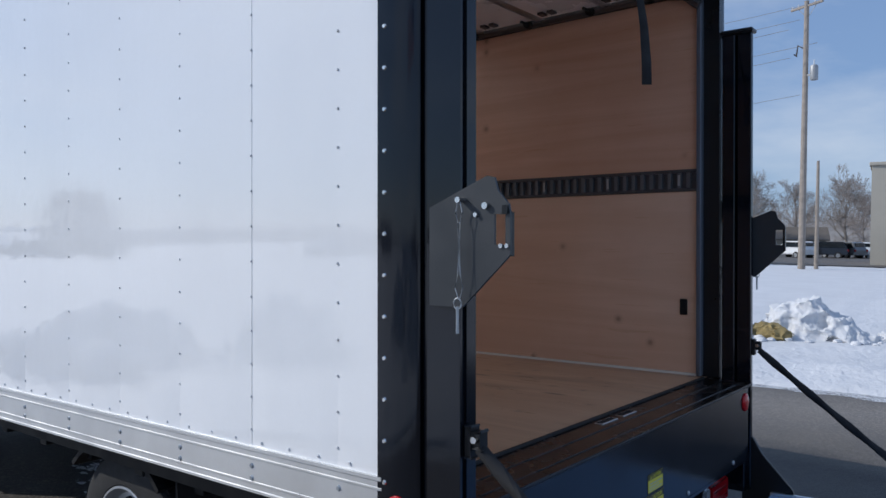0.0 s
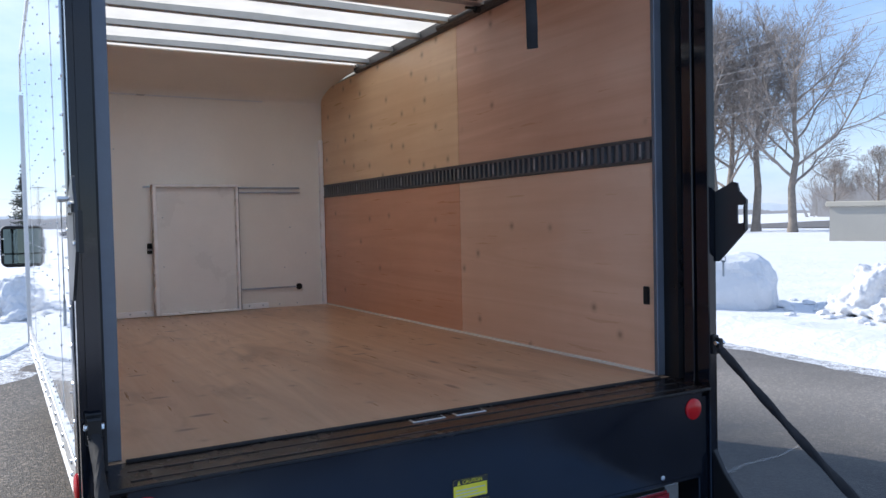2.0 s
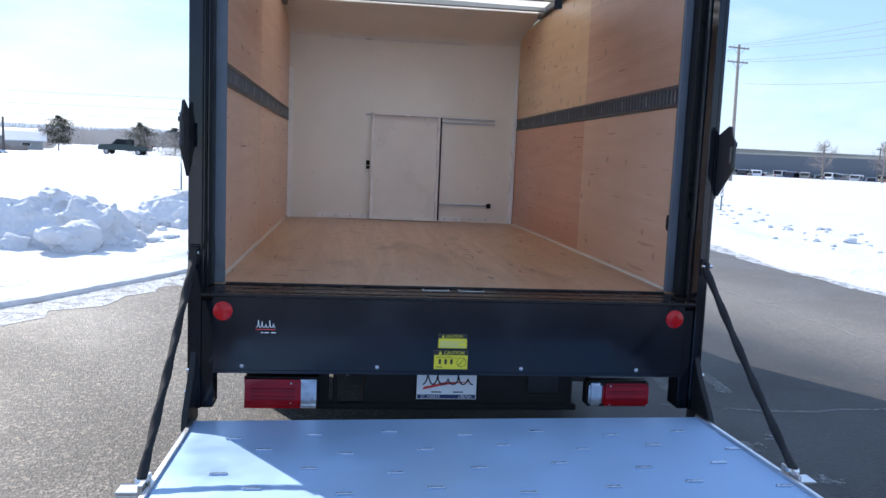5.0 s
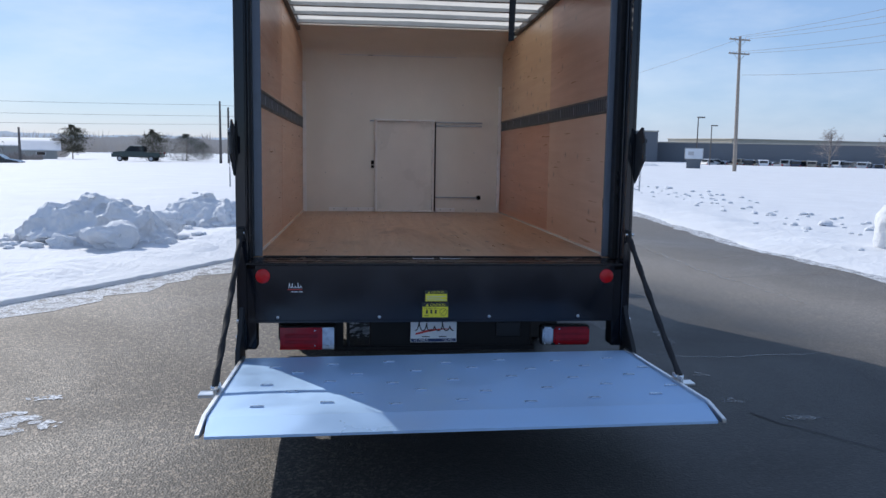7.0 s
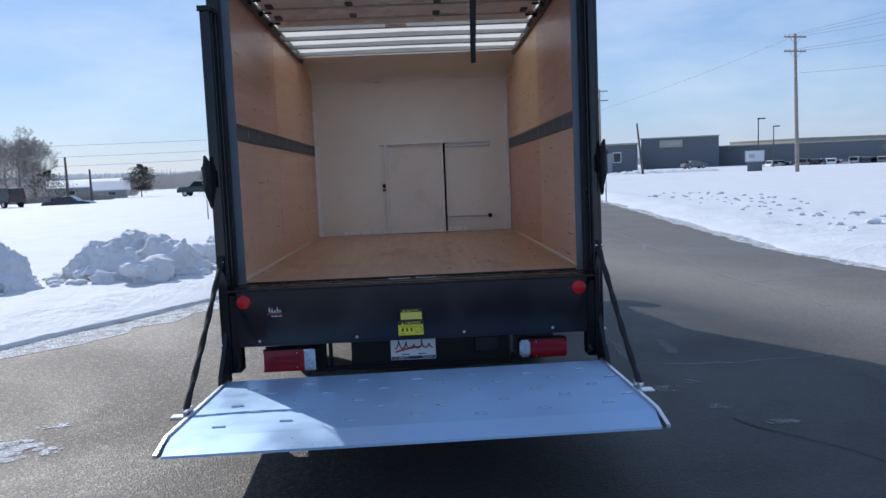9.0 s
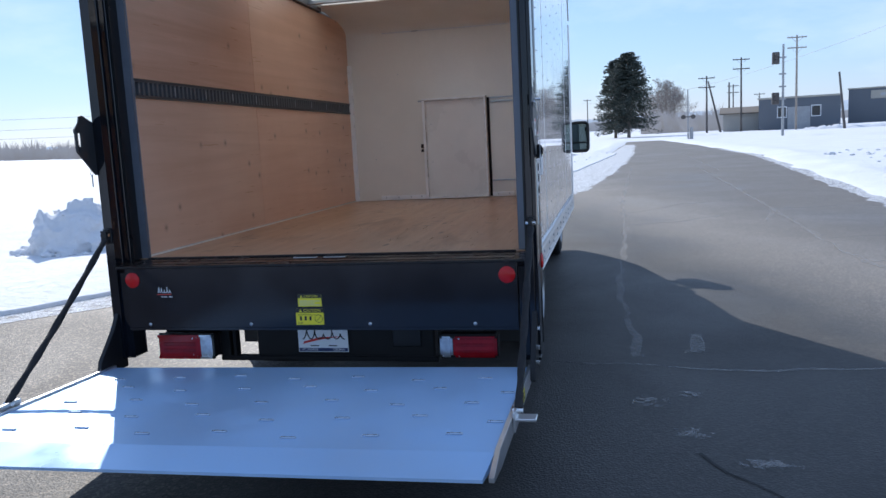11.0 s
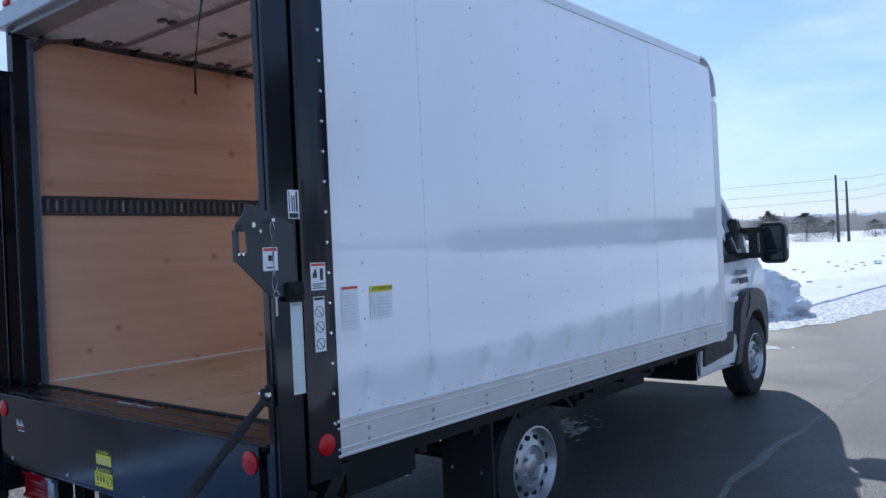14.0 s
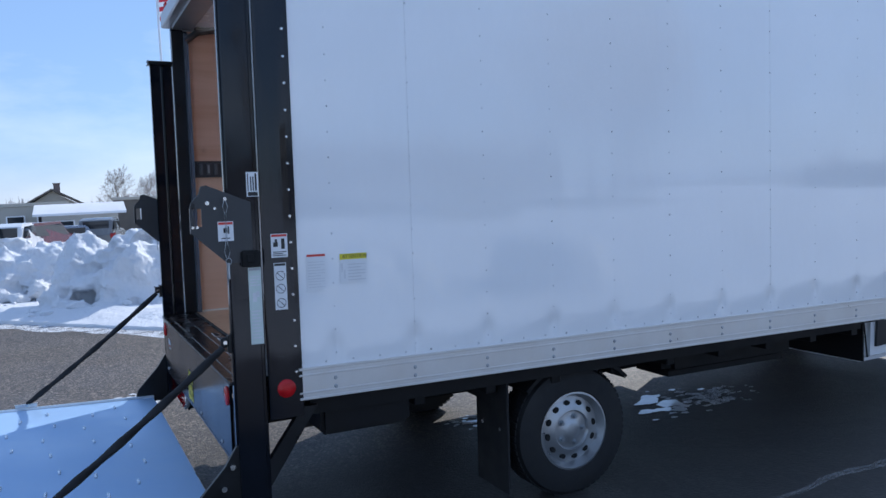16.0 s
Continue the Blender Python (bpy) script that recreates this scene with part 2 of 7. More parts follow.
def snow(name, base=(0.70, 0.715, 0.74), dirt=0.0, rough=0.75):
    m, nt, n, l, p = nodes_of(name)
    v = coords(nt)
    n1, n2, n3 = noise_tex(nt, v, 0.7, 5), noise_tex(nt, v, 7.0, 5, 0.6), noise_tex(nt, v, 90, 3)
    c = mix(nt, ramp(nt, n1, [(0.35, grey(0)), (0.7, grey(1))]), tuple(x * 0.93 for x in base), base)
    if dirt:
        d = noise_tex(nt, v, 2.6, 6, 0.65)
        c = mix(nt, ramp(nt, d, [(0.58, grey(0)), (0.75, grey(dirt))]), c, (0.3, 0.25, 0.19))
    l.new(c, p.inputs["Base Color"])
    p.inputs["Roughness"].default_value = rough
    p.inputs["Specular IOR Level"].default_value = 0.25
    l.new(bump(nt, n3, 0.3, 0.004, bump(nt, n2, 0.7, 0.06)), p.inputs["Normal"])
    return m


def ragged(name, base, scale=9.0, cover=0.5, most=1.0):
    """Thin crust on the road that breaks up into flecks, with the road showing between them."""
    m, nt, n, l, p = nodes_of(name)
    v = coords(nt)
    a, b = noise_tex(nt, v, scale, 6, 0.7), noise_tex(nt, v, scale * 9, 3, 0.6)
    l.new(mix(nt, ramp(nt, b, [(0.35, grey(0)), (0.65, grey(1))]), tuple(c * 0.7 for c in base), base), p.inputs["Base Color"])
    p.inputs["Roughness"].default_value = 0.85
    tr = n.new("ShaderNodeBsdfTransparent")
    mx = n.new("ShaderNodeMixShader")
    dim = n.new("ShaderNodeMath")
    dim.operation = 'MULTIPLY'
    dim.inputs[1].default_value = most
    l.new(mix(nt, 0.5, ramp(nt, a, [(0.60 - cover * 0.25, grey(0)), (0.70 - cover * 0.15, grey(1))]), ramp(nt, b, [(0.42, grey(0)), (0.58, grey(1))]), 'MULTIPLY'), dim.inputs[0])
    l.new(dim.outputs[0], mx.inputs[0])
    l.new(tr.outputs[0], mx.inputs[1])
    l.new(p.outputs[0], mx.inputs[2])
    l.new(mx.outputs[0], n["Material Output"].inputs["Surface"])
    return m


def quilted(m, pitch, first, low, high):
    """Sheet metal drawn in along its rivet columns, most of all near the bottom edge."""
    nt, l = m.node_tree, m.node_tree.links
    n, p = nt.nodes, nt.nodes["Principled BSDF"]
    sp = n.new("ShaderNodeSeparateXYZ")
    l.new(coords(nt), sp.inputs[0])

    def calc(op, a, b=None):
        k = n.new("ShaderNodeMath")
        k.operation = op
        for sock, val in zip(k.inputs, (a, b)):
            if isinstance(val, (int, float)):
                sock.default_value = val
            elif val is not None:
                l.new(val, sock)
        return k.outputs[0]
    wave = calc('ABSOLUTE', calc('SINE', calc('MULTIPLY', calc('SUBTRACT', sp.outputs[1], first), math.pi / pitch)))
    fall = n.new("ShaderNodeMapRange")
    fall.interpolation_type = 'SMOOTHSTEP'
    fall.inputs[1].default_value, fall.inputs[2].default_value = low, high
    fall.inputs[3].default_value, fall.inputs[4].default_value = 1.0, 0.12
    l.new(sp.outputs[2], fall.inputs[0])
    uneven = noise_tex(nt, coords(nt, (1, 1.0, 0.8)), 2.6, 2)
    h = calc('MULTIPLY', calc('MULTIPLY', wave, fall.outputs[0]), uneven)
    old = p.inputs["Normal"].links[0].from_socket
    # pulled-in dimples above the bottom row of rivets
    across = calc('DIVIDE', calc('SINE', calc('MULTIPLY', calc('SUBTRACT', sp.outputs[1], first), math.pi / pitch)), math.pi * 0.030 / pitch)
    above = calc('DIVIDE', calc('SUBTRACT', sp.outputs[2], low + 0.10), 0.050)
    dent = calc('POWER', 2.718, calc('MULTIPLY', calc('ADD', calc('MULTIPLY', across, across), calc('MULTIPLY', above, above)), -1.0))
    dent = calc('MULTIPLY', calc('MULTIPLY', dent, calc('GREATER_THAN', sp.outputs[0], 0.0)), calc('MULTIPLY', uneven, uneven))
    l.new(bump(nt, calc('SUBTRACT', 1.0, dent), 0.9, 0.035, bump(nt, h, 0.30, 0.03, old)), p.inputs["Normal"])
    return m


M = {}
M["white"] = surface("white_painted_aluminium", (0.86, 0.87, 0.88), 0.06, 0.0, 0.035, 1.2, 70, 0.006, 1.0, 0.3, 0.26)
M["white"].node_tree.nodes["Principled BSDF"].inputs["Coat Roughness"].default_value = 0.03
quilted(M["white"], 0.398, 0.47, 0.95, 1.40)
M["white_alu"] = surface("white_rail", (0.72, 0.73, 0.74), 0.34, 0.25, 0.06, 3, 120, 0.05)
M["rail"] = surface("mill_aluminium_rail", (0.70, 0.70, 0.69), 0.36, 0.55, 0.08, 5, 120, 0.05)
M["rivet"] = surface("rivet_head", (0.64, 0.65, 0.67), 0.30, 0.5, 0.1, 30, 300, 0.0)
M["alu"] = surface("aluminium", (0.74, 0.75, 0.76), 0.34, 1.0, 0.1, 4, 140, 0.08)
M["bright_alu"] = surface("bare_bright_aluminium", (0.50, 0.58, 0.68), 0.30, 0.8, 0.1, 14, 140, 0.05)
# the sky's blue reflection is put into the deck's base colour
M["deck"] = surface("sky_tinted_aluminium", (0.38, 0.56, 0.79), 0.55, 0.3, 0.06, 1.2, 160, 0.06, 0, 0.3)
M["galv"] = surface("galvanised_steel", (0.42, 0.45, 0.48), 0.42, 0.8, 0.16, 9, 130, 0.06)
M["track_steel"] = surface("blue_grey_track_steel", (0.13, 0.15, 0.185), 0.38, 0.3, 0.14, 9, 130, 0.05)
M["bolt"] = surface("zinc_bolt", (0.78, 0.78, 0.76), 0.25, 1.0, 0.1, 30, 300, 0.0)
M["black"] = surface("black_gloss_paint", (0.006, 0.008, 0.013), 0.09, 0.0, 0.3, 3.5, 140, 0.015, 0.0, 0.4, 0.05, spec=0.45)
M["black_satin"] = surface("black_powder_coat", (0.011, 0.012, 0.014), 0.38, 0.0, 0.3, 4, 160, 0.08, 0.0, 0.2, spec=0.35)
M["panel"] = surface("black_steel_panel", (0.007, 0.009, 0.015), 0.20, 0.0, 0.3, 2.2, 140, 0.03, 0.0, 0.3, 0.05, spec=0.5)
M["chassis"] = surface("black_chassis", (0.008, 0.008, 0.009), 0.6, 0.0, 0.35, 6, 60, 0.06, spec=0.3)
M["rubber"] = surface("tyre_rubber", (0.016, 0.016, 0.017), 0.75, 0.0, 0.3, 7, 120, 0.25)
M["strap"] = surface("black_webbing", (0.014, 0.014, 0.016), 0.8, 0.0, 0.35, 20, 220, 0.4)
M["sill"] = surface("brown_worn_steel_sill", (0.020, 0.014, 0.013), 0.26, 0.2, 0.35, 5, 120, 0.12)
M["rim"] = surface("silver_wheel", (0.46, 0.47, 0.48), 0.36, 0.75, 0.14, 8, 120, 0.05)
M["track_bar"] = surface("grey_steel_track", (0.155, 0.165, 0.18), 0.42, 0.4, 0.2, 9, 130, 0.06)
M["dark_track"] = surface("dark_steel_bar", (0.10, 0.10, 0.105), 0.45, 0.5, 0.2, 9, 130, 0.06)
M["bracket"] = surface("grey_black_bracket_paint", (0.034, 0.037, 0.041), 0.42, 0.0, 0.2, 6, 160, 0.06)
M["hole"] = surface("dark_recess", (0.006, 0.006, 0.006), 0.9, 0.0, 0.2, 20, 200, 0.0)
M["red"] = surface("red_reflector", (0.50, 0.008, 0.012), 0.22, 0.0, 0.2, 20, 260, 0.06, 0.0, spec=0.4)
M["tail_red"] = surface("red_lamp_lens", (0.30, 0.005, 0.010), 0.10, 0.0, 0.25, 9, 60, 0.03, 0.0, spec=0.45)
M["tail_dark"] = surface("dark_red_lens_rib", (0.24, 0.004, 0.008), 0.12, 0.0, 0.3, 9, 60, 0.03, 0.0, spec=0.45)
M["tail_clear"] = surface("clear_lamp_lens", (0.66, 0.68, 0.70), 0.16, 0.7, 0.35, 22, 60, 0.05, 0.0)
M["yellow"] = surface("yellow_decal", (0.72, 0.62, 0.03), 0.4, 0.0, 0.06, 8, 120, 0.0)
M["trim_white"] = surface("bright_white_trim", (0.92, 0.92, 0.92), 0.3, 0.0, 0.04, 8, 120, 0.0)
M["ink"] = surface("black_ink", (0.015, 0.015, 0.015), 0.5, 0.0, 0.1, 8, 120, 0.0)
M["ink_grey"] = surface("grey_ink", (0.42, 0.43, 0.45), 0.5, 0.0, 0.1, 8, 120, 0.0)
M["paper"] = surface("white_decal", (0.78, 0.79, 0.80), 0.4, 0.0, 0.05, 8, 120, 0.0)
M["paper_green"] = surface("pale_green_decal", (0.60, 0.68, 0.64), 0.4, 0.0, 0.06, 8, 120, 0.0)
M["ink_faint"] = surface("faded_print", (0.69, 0.70, 0.72), 0.5, 0.0, 0.1, 8, 120, 0.0)
M["ink_red"] = surface("red_ink", (0.62, 0.05, 0.04), 0.45, 0.0, 0.08, 8, 120, 0.0)
M["ink_blue"] = surface("dark_blue_ink", (0.02, 0.04, 0.12), 0.45, 0.0, 0.08, 8, 120, 0.0)
M["liner"] = surface("off_white_liner", (0.87, 0.835, 0.765), 0.17, 0.0, 0.06, 1.5, 60, 0.02, wavy=0.06)
M["door_white"] = surface("door_panel_white", (0.85, 0.825, 0.785), 0.3, 0.0, 0.07, 2.5, 60, 0.05)
M["roof"] = translucent("translucent_roof", (0.75, 0.695, 0.605), 0.95)
M["ply_a"] = plywood("plywood_rear_upper", (0.784, 0.487, 0.345), (0.643, 0.358, 0.231), 0.14)
M["ply_b"] = plywood("plywood_rear_lower", (0.856, 0.582, 0.422), (0.737, 0.468, 0.317), 0.12)
M["ply_c"] = plywood("plywood_front_upper", (0.879, 0.620, 0.387), (0.760, 0.493, 0.282), 0.55)
M["ply_d"] = plywood("plywood_front_lower", (0.748, 0.398, 0.253), (0.629, 0.310, 0.183), 0.06)
M["ply_e"] = plywood("plywood_left_upper", (0.847, 0.550, 0.391), (0.726, 0.446, 0.292), 0.16)
M["ply_f"] = plywood("plywood_left_lower", (0.880, 0.583, 0.418), (0.770, 0.479, 0.325), 0.12)
M["floor_ply"] = plywood("plywood_floor", (0.740, 0.510, 0.330), (0.555, 0.350, 0.212), 0.34, (6, 0.42, 6), "z", True)
M["glass"] = glass("dark_glass")
M["mirror"] = surface("mirror_glass", (0.10, 0.135, 0.135), 0.02, 1.0, 0.0, 1, 1, 0.0)
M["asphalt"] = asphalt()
M["snow"] = snow("snow_field")
M["snow_pile"] = snow("ploughed_snow", (0.70, 0.715, 0.74), 0.35)


# ---- mesh helpers ----
def bx(bm, x0, x1, y0, y1, z0, z1, bev=0.0, seg=1):
    vs = bmesh.ops.create_cube(bm, size=1)["verts"]
    for v in vs:
        v.co = Vector(((x0 + x1) / 2 + v.co.x * (x1 - x0), (y0 + y1) / 2 + v.co.y * (y1 - y0), (z0 + z1) / 2 + v.co.z * (z1 - z0)))
    if bev:
        bmesh.ops.bevel(bm, geom=list({e for v in vs for e in v.link_edges}), offset=bev, segments=seg, affect='EDGES')
    return bm


def cyl(bm, p0, p1, r, n=12, r2=None):
    p0, p1 = Vector(p0), Vector(p1)
    d = p1 - p0
    m = Matrix.Translation((p0 + p1) / 2) @ d.to_track_quat("Z", "Y").to_matrix().to_4x4()
    bmesh.ops.create_cone(bm, cap_ends=True, segments=n, radius1=r, radius2=r if r2 is None else r2, depth=d.length, matrix=m)
    return bm


def prism(bm, pts, axis, a, b, bev=0.0):
    """The polygon pts, in the plane across axis, drawn out from a to b."""
    def at(u, v, w):
        return {"x": (w, u, v), "y": (u, w, v), "z": (u, v, w)}[axis]
    lo = [bm.verts.new(at(u, v, a)) for u, v in pts]
    hi = [bm.verts.new(at(u, v, b)) for u, v in pts]
    k = len(pts)
    fs = [bm.faces.new(lo), bm.faces.new(hi[::-1])]
    for i in range(k):
        fs.append(bm.faces.new((lo[i], lo[(i + 1) % k], hi[(i + 1) % k], hi[i])))
    bmesh.ops.recalc_face_normals(bm, faces=fs)
    if bev:
        bmesh.ops.bevel(bm, geom=list({e for v in lo + hi for e in v.link_edges}), offset=bev, segments=2, affect='EDGES')
    return bm


def lathe(bm, profile, n, m, caps=True):
    """Rings of (radius, height) about the z axis of the pose m."""
    rings = []
    for r, h in profile:
        rings.append([bm.verts.new(m @ Vector((r * math.cos(2 * math.pi * i / n), r * math.sin(2 * math.pi * i / n), h))) for i in range(n)])
    fs = []
    for a, b in zip(rings, rings[1:]):
        for i in range(n):
            fs.append(bm.faces.new((a[i], a[(i + 1) % n], b[(i + 1) % n], b[i])))
    for ring, r in ((rings[0], profile[0][0]), (rings[-1], profile[-1][0])):
        if caps and r > 1e-4:
            fs.append(bm.faces.new(ring))
    bmesh.ops.recalc_face_normals(bm, faces=fs)
    return bm


def tube(bm, pts, r, n=6, r_end=None, flat=1.0, twist=0.0):
    """A tube along pts; flat squeezes its section, twist turns that section by radians along it."""
    pts = [Vector(p) for p in pts]
    k = len(pts)
    rings = []
    for i, p in enumerate(pts):
        d = (pts[min(i + 1, k - 1)] - pts[max(i - 1, 0)]).normalized()
        q = d.to_track_quat("Z", "Y").to_matrix()
        rr = r if r_end is None else r + (r_end - r) * i / (k - 1)
        tw = twist * i / max(1, k - 1)
        ring = []
        for j in range(n):
            a = 2 * math.pi * j / n
            u, w = rr * math.cos(a), rr * flat * math.sin(a)
            ring.append(bm.verts.new(p + q @ Vector((u * math.cos(tw) - w * math.sin(tw), u * math.sin(tw) + w * math.cos(tw), 0))))
        rings.append(ring)
    for a, b in zip(rings, rings[1:]):
        for j in range(n):
            bm.faces.new((a[j], a[(j + 1) % n], b[(j + 1) % n], b[j]))
    bm.faces.new(rings[0][::-1])
    bm.faces.new(rings[-1])
    return bm


def dome(bm, c, r, normal, n=6):
    """A low rivet head."""
    q = Vector(normal).to_track_quat("Z", "Y").to_matrix().to_4x4()
    m = Matrix.Translation(c) @ q
    a = [bm.verts.new(m @ Vector((r * math.cos(2 * math.pi * i / n), r * math.sin(2 * math.pi * i / n), -0.001))) for i in range(n)]
    b = [bm.verts.new(m @ Vector((0.62 * r * math.cos(2 * math.pi * i / n), 0.62 * r * math.sin(2 * math.pi * i / n), r * 0.42))) for i in range(n)]
    for i in range(n):
        bm.faces.new((a[i], a[(i + 1) % n], b[(i + 1) % n], b[i]))
    bm.faces.new(b)


def finish(name, bm, mat, smooth=True, angle=35):
    me = bpy.data.meshes.new(name)
    bm.to_mesh(me)
    bm.free()
    for k in (mat if isinstance(mat, (list, tuple)) else [mat]):
        me.materials.append(k)
    if smooth:
        me.shade_smooth()
        me.set_sharp_from_angle(angle=radians(angle))
    return me


def part(name, bm, mat, parent, label="", smooth=True):
    ob = new(name, finish(name, bm, mat, smooth))
    ob.parent = parent
    if label:
        tagged(ob, label)
    return ob


def thing(name, label, category, group="", at=(0, 0, 0), turn=0):
    ob = new(name)
    ob.empty_display_size = 0.2
    ob.matrix_basis = pose(*at, 0, 0, turn)
    return tagged(ob, label, category, group)


def single(name, bm, mat, label, category, kind="", smooth=True, group=""):
    return tagged(new(name, finish(name, bm, mat, smooth)), label, category, group, kind)


def B():
    return bmesh.new()


def letters(text, size, mat, parent, m, label=""):
    """Words in the built-in font as a flat mesh at the pose m, reading along its x axis."""
    cu = bpy.data.curves.new("words", 'FONT')
    cu.body, cu.size, cu.extrude, cu.align_x, cu.align_y = text, size, 0.0006, 'CENTER', 'CENTER'
    tmp = bpy.data.objects.new("words", cu)
    me = bpy.data.meshes.new_from_object(tmp)
    bpy.data.objects.remove(tmp)
    me.materials.append(mat)
    ob = new("lettering", me)
    ob.parent = parent
    ob.matrix_basis = m
    if label:
        tagged(ob, label)
    return ob




def on_back(x, y, z):
    return pose(x, y, z, 90, 0, 0)


def on_right(x, y, z):
    return pose(x, y, z, 90, 0, 90)


# ---- the ground ----
LEFT_EDGE = [(-60, -45), (-12, -22), (-4, -11.5), (-1.4, -9.0), (0.58, -6.55), (2.2, -4.80), (2.9, -4.22), (3.4, -3.95), (4.2, -3.4), (4.9, -3.05), (5.7, -2.6), (6.2, -2.3), (6.9, -1.95), (9.5, -1.05), (12, -0.72), (14, -0.46), (17.6, -0.13), (23.3, 0.64), (40, 2.1), (68, 3.6), (125, 4.4)]
RIGHT_EDGE = [(-60, 7.6), (-3, 6.8), (0.3, 6.68), (1.2, 6.62), (2.1, 6.42), (5.2, 6.55), (7.7, 6.28), (11.2, 6.35), (13.8, 6.5), (31, 7.75), (45, 7.55), (73, 7.0), (125, 6.6)]


def edge_at(edge, y):
    return np.interp(y, [e[0] for e in edge], [e[1] for e in edge])


def land(x, y):
    """Height of the land without its snow: level round the truck, falling gently ahead and to the left."""
    r = np.hypot(x, y)
    az = np.degrees(np.arctan2(x, y + 3.0))
    k = np.interp(az, [-180, -60, -40, -30, -10, 2, 40, 55, 180], [0, 0, 0.002, 0.0145, 0.0155, 0.011, 0.009, 0.001, 0])
    lot = np.interp(az, [-180, -130, -110, -74, -60, 180], [0, 0, 0.68, 0.68, 0, 0]) * np.clip((r - 17) / 16, 0, 1)   # the lower lot beyond the big heaps
    return -k * np.clip(r - 20, 0, 150) - lot


def axis_steps(lo, hi, fine, a, b):
    """Sample places: fine steps within a..b, ever wider ones out to lo and hi."""
    c = list(np.arange(a, b, fine))
    s, v = fine, b
    while v < hi:
        c.append(v)
        s *= 1.13
        v += s
    c.append(hi)
    s, v = fine, a
    while v > lo:
        s *= 1.13
        v -= s
        c.insert(0, max(v, lo))
    return np.array(sorted(set(c)))


def sheet(name, xs, ys, height, mat):
    X, Y = np.meshgrid(xs, ys)
    Z = height(X, Y)
    nx, ny = len(xs), len(ys)
    co = np.stack([X, Y, Z], -1).reshape(-1, 3)
    i = np.arange(nx * ny).reshape(ny, nx)
    q = np.stack([i[:-1, :-1], i[:-1, 1:], i[1:, 1:], i[1:, :-1]], -1).reshape(-1, 4)
    me = bpy.data.meshes.new(name)
    me.from_pydata(co.tolist(), [], q.tolist())
    me.materials.append(mat)
    me.shade_smooth()
    return new(name, me)


def lumps(x, y, s, seed):
    """Smooth uneven relief in -1..1 from a few turned sine waves."""
    rng = np.random.RandomState(seed)
    z = np.zeros_like(x)
    for k in range(9):
        a, f, ph = rng.uniform(0, 6.28), s * rng.uniform(0.6, 2.4), rng.uniform(0, 6.28)
        z += np.sin((x * np.cos(a) + y * np.sin(a)) * f + ph) / (1 + k * 0.25)
    return z / 4.0


def snow_height(x, y):
    wob = 0.16 * lumps(x, y, 2.2, 3) + 0.08 * lumps(x, y, 7.0, 4)
    inside = np.minimum(x - edge_at(LEFT_EDGE, y) + 0.4, edge_at(RIGHT_EDGE, y) - x) + wob   # above 0: on the road
    # snow behind y -9.5 is unseen, added to bounce light into the box
    inside = np.where(y > 78, -5.0, np.minimum(inside, y + 9.5 + wob))
    d = np.clip(-inside / 0.9, -1, 1)
    z = np.where(d > 0, 0.10 * np.abs(d) ** 0.6, 0.35 * d)
    berm = 0.10 * np.exp(-((inside + 0.9) / 0.7) ** 2) * (0.5 + 0.5 * lumps(x, y, 3.0, 7))
    field = np.clip(-inside - 0.5, 0, 1) * (0.035 * lumps(x, y, 1.1, 9) + 0.02 * lumps(x, y, 4.5, 5))
    return land(x, y) + z + berm + field


ground = tagged(sheet("ground", axis_steps(-900, 900, 0.16, -13, 13), axis_steps(-700, 900, 0.16, -6, 19), snow_height, M["snow"]),
                "trampled white snow field under bright winter sun", "snow", kind="structure")

_ys = np.concatenate([np.arange(-60, -8, 4.0), np.arange(-8, 24, 0.5), np.arange(24, 81, 3.0)])
_us = np.linspace(0, 1, 25)
_L, _R = edge_at(LEFT_EDGE, _ys) - 0.6, edge_at(RIGHT_EDGE, _ys) + 0.6
_X = _L[:, None] + (_R - _L)[:, None] * _us[None, :]
_Y = np.repeat(_ys[:, None], 25, 1)
_Z = land(_X, _Y) + 0.0
_i = np.arange(_X.size).reshape(_X.shape)
_me = bpy.data.meshes.new("road")
_me.from_pydata(np.stack([_X, _Y, _Z], -1).reshape(-1, 3).tolist(), [], np.stack([_i[:-1, :-1], _i[:-1, 1:], _i[1:, 1:], _i[1:, :-1]], -1).reshape(-1, 4).tolist())
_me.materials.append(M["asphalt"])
_me.shade_smooth()
road = tagged(new("road", _me), "salt-stained grey asphalt drive with pale cracks", "road", kind="structure")


CRUMBS = []
CRUMBLE = bpy.data.textures.new("crumble", 'VORONOI')
CRUMBLE.noise_scale, CRUMBLE.distance_metric, CRUMBLE.weight_1, CRUMBLE.weight_2 = 0.13, 'DISTANCE', -1.0, 1.0


GRIT = bpy.data.textures.new("grit", 'CLOUDS')
GRIT.noise_scale, GRIT.noise_depth = 0.055, 2


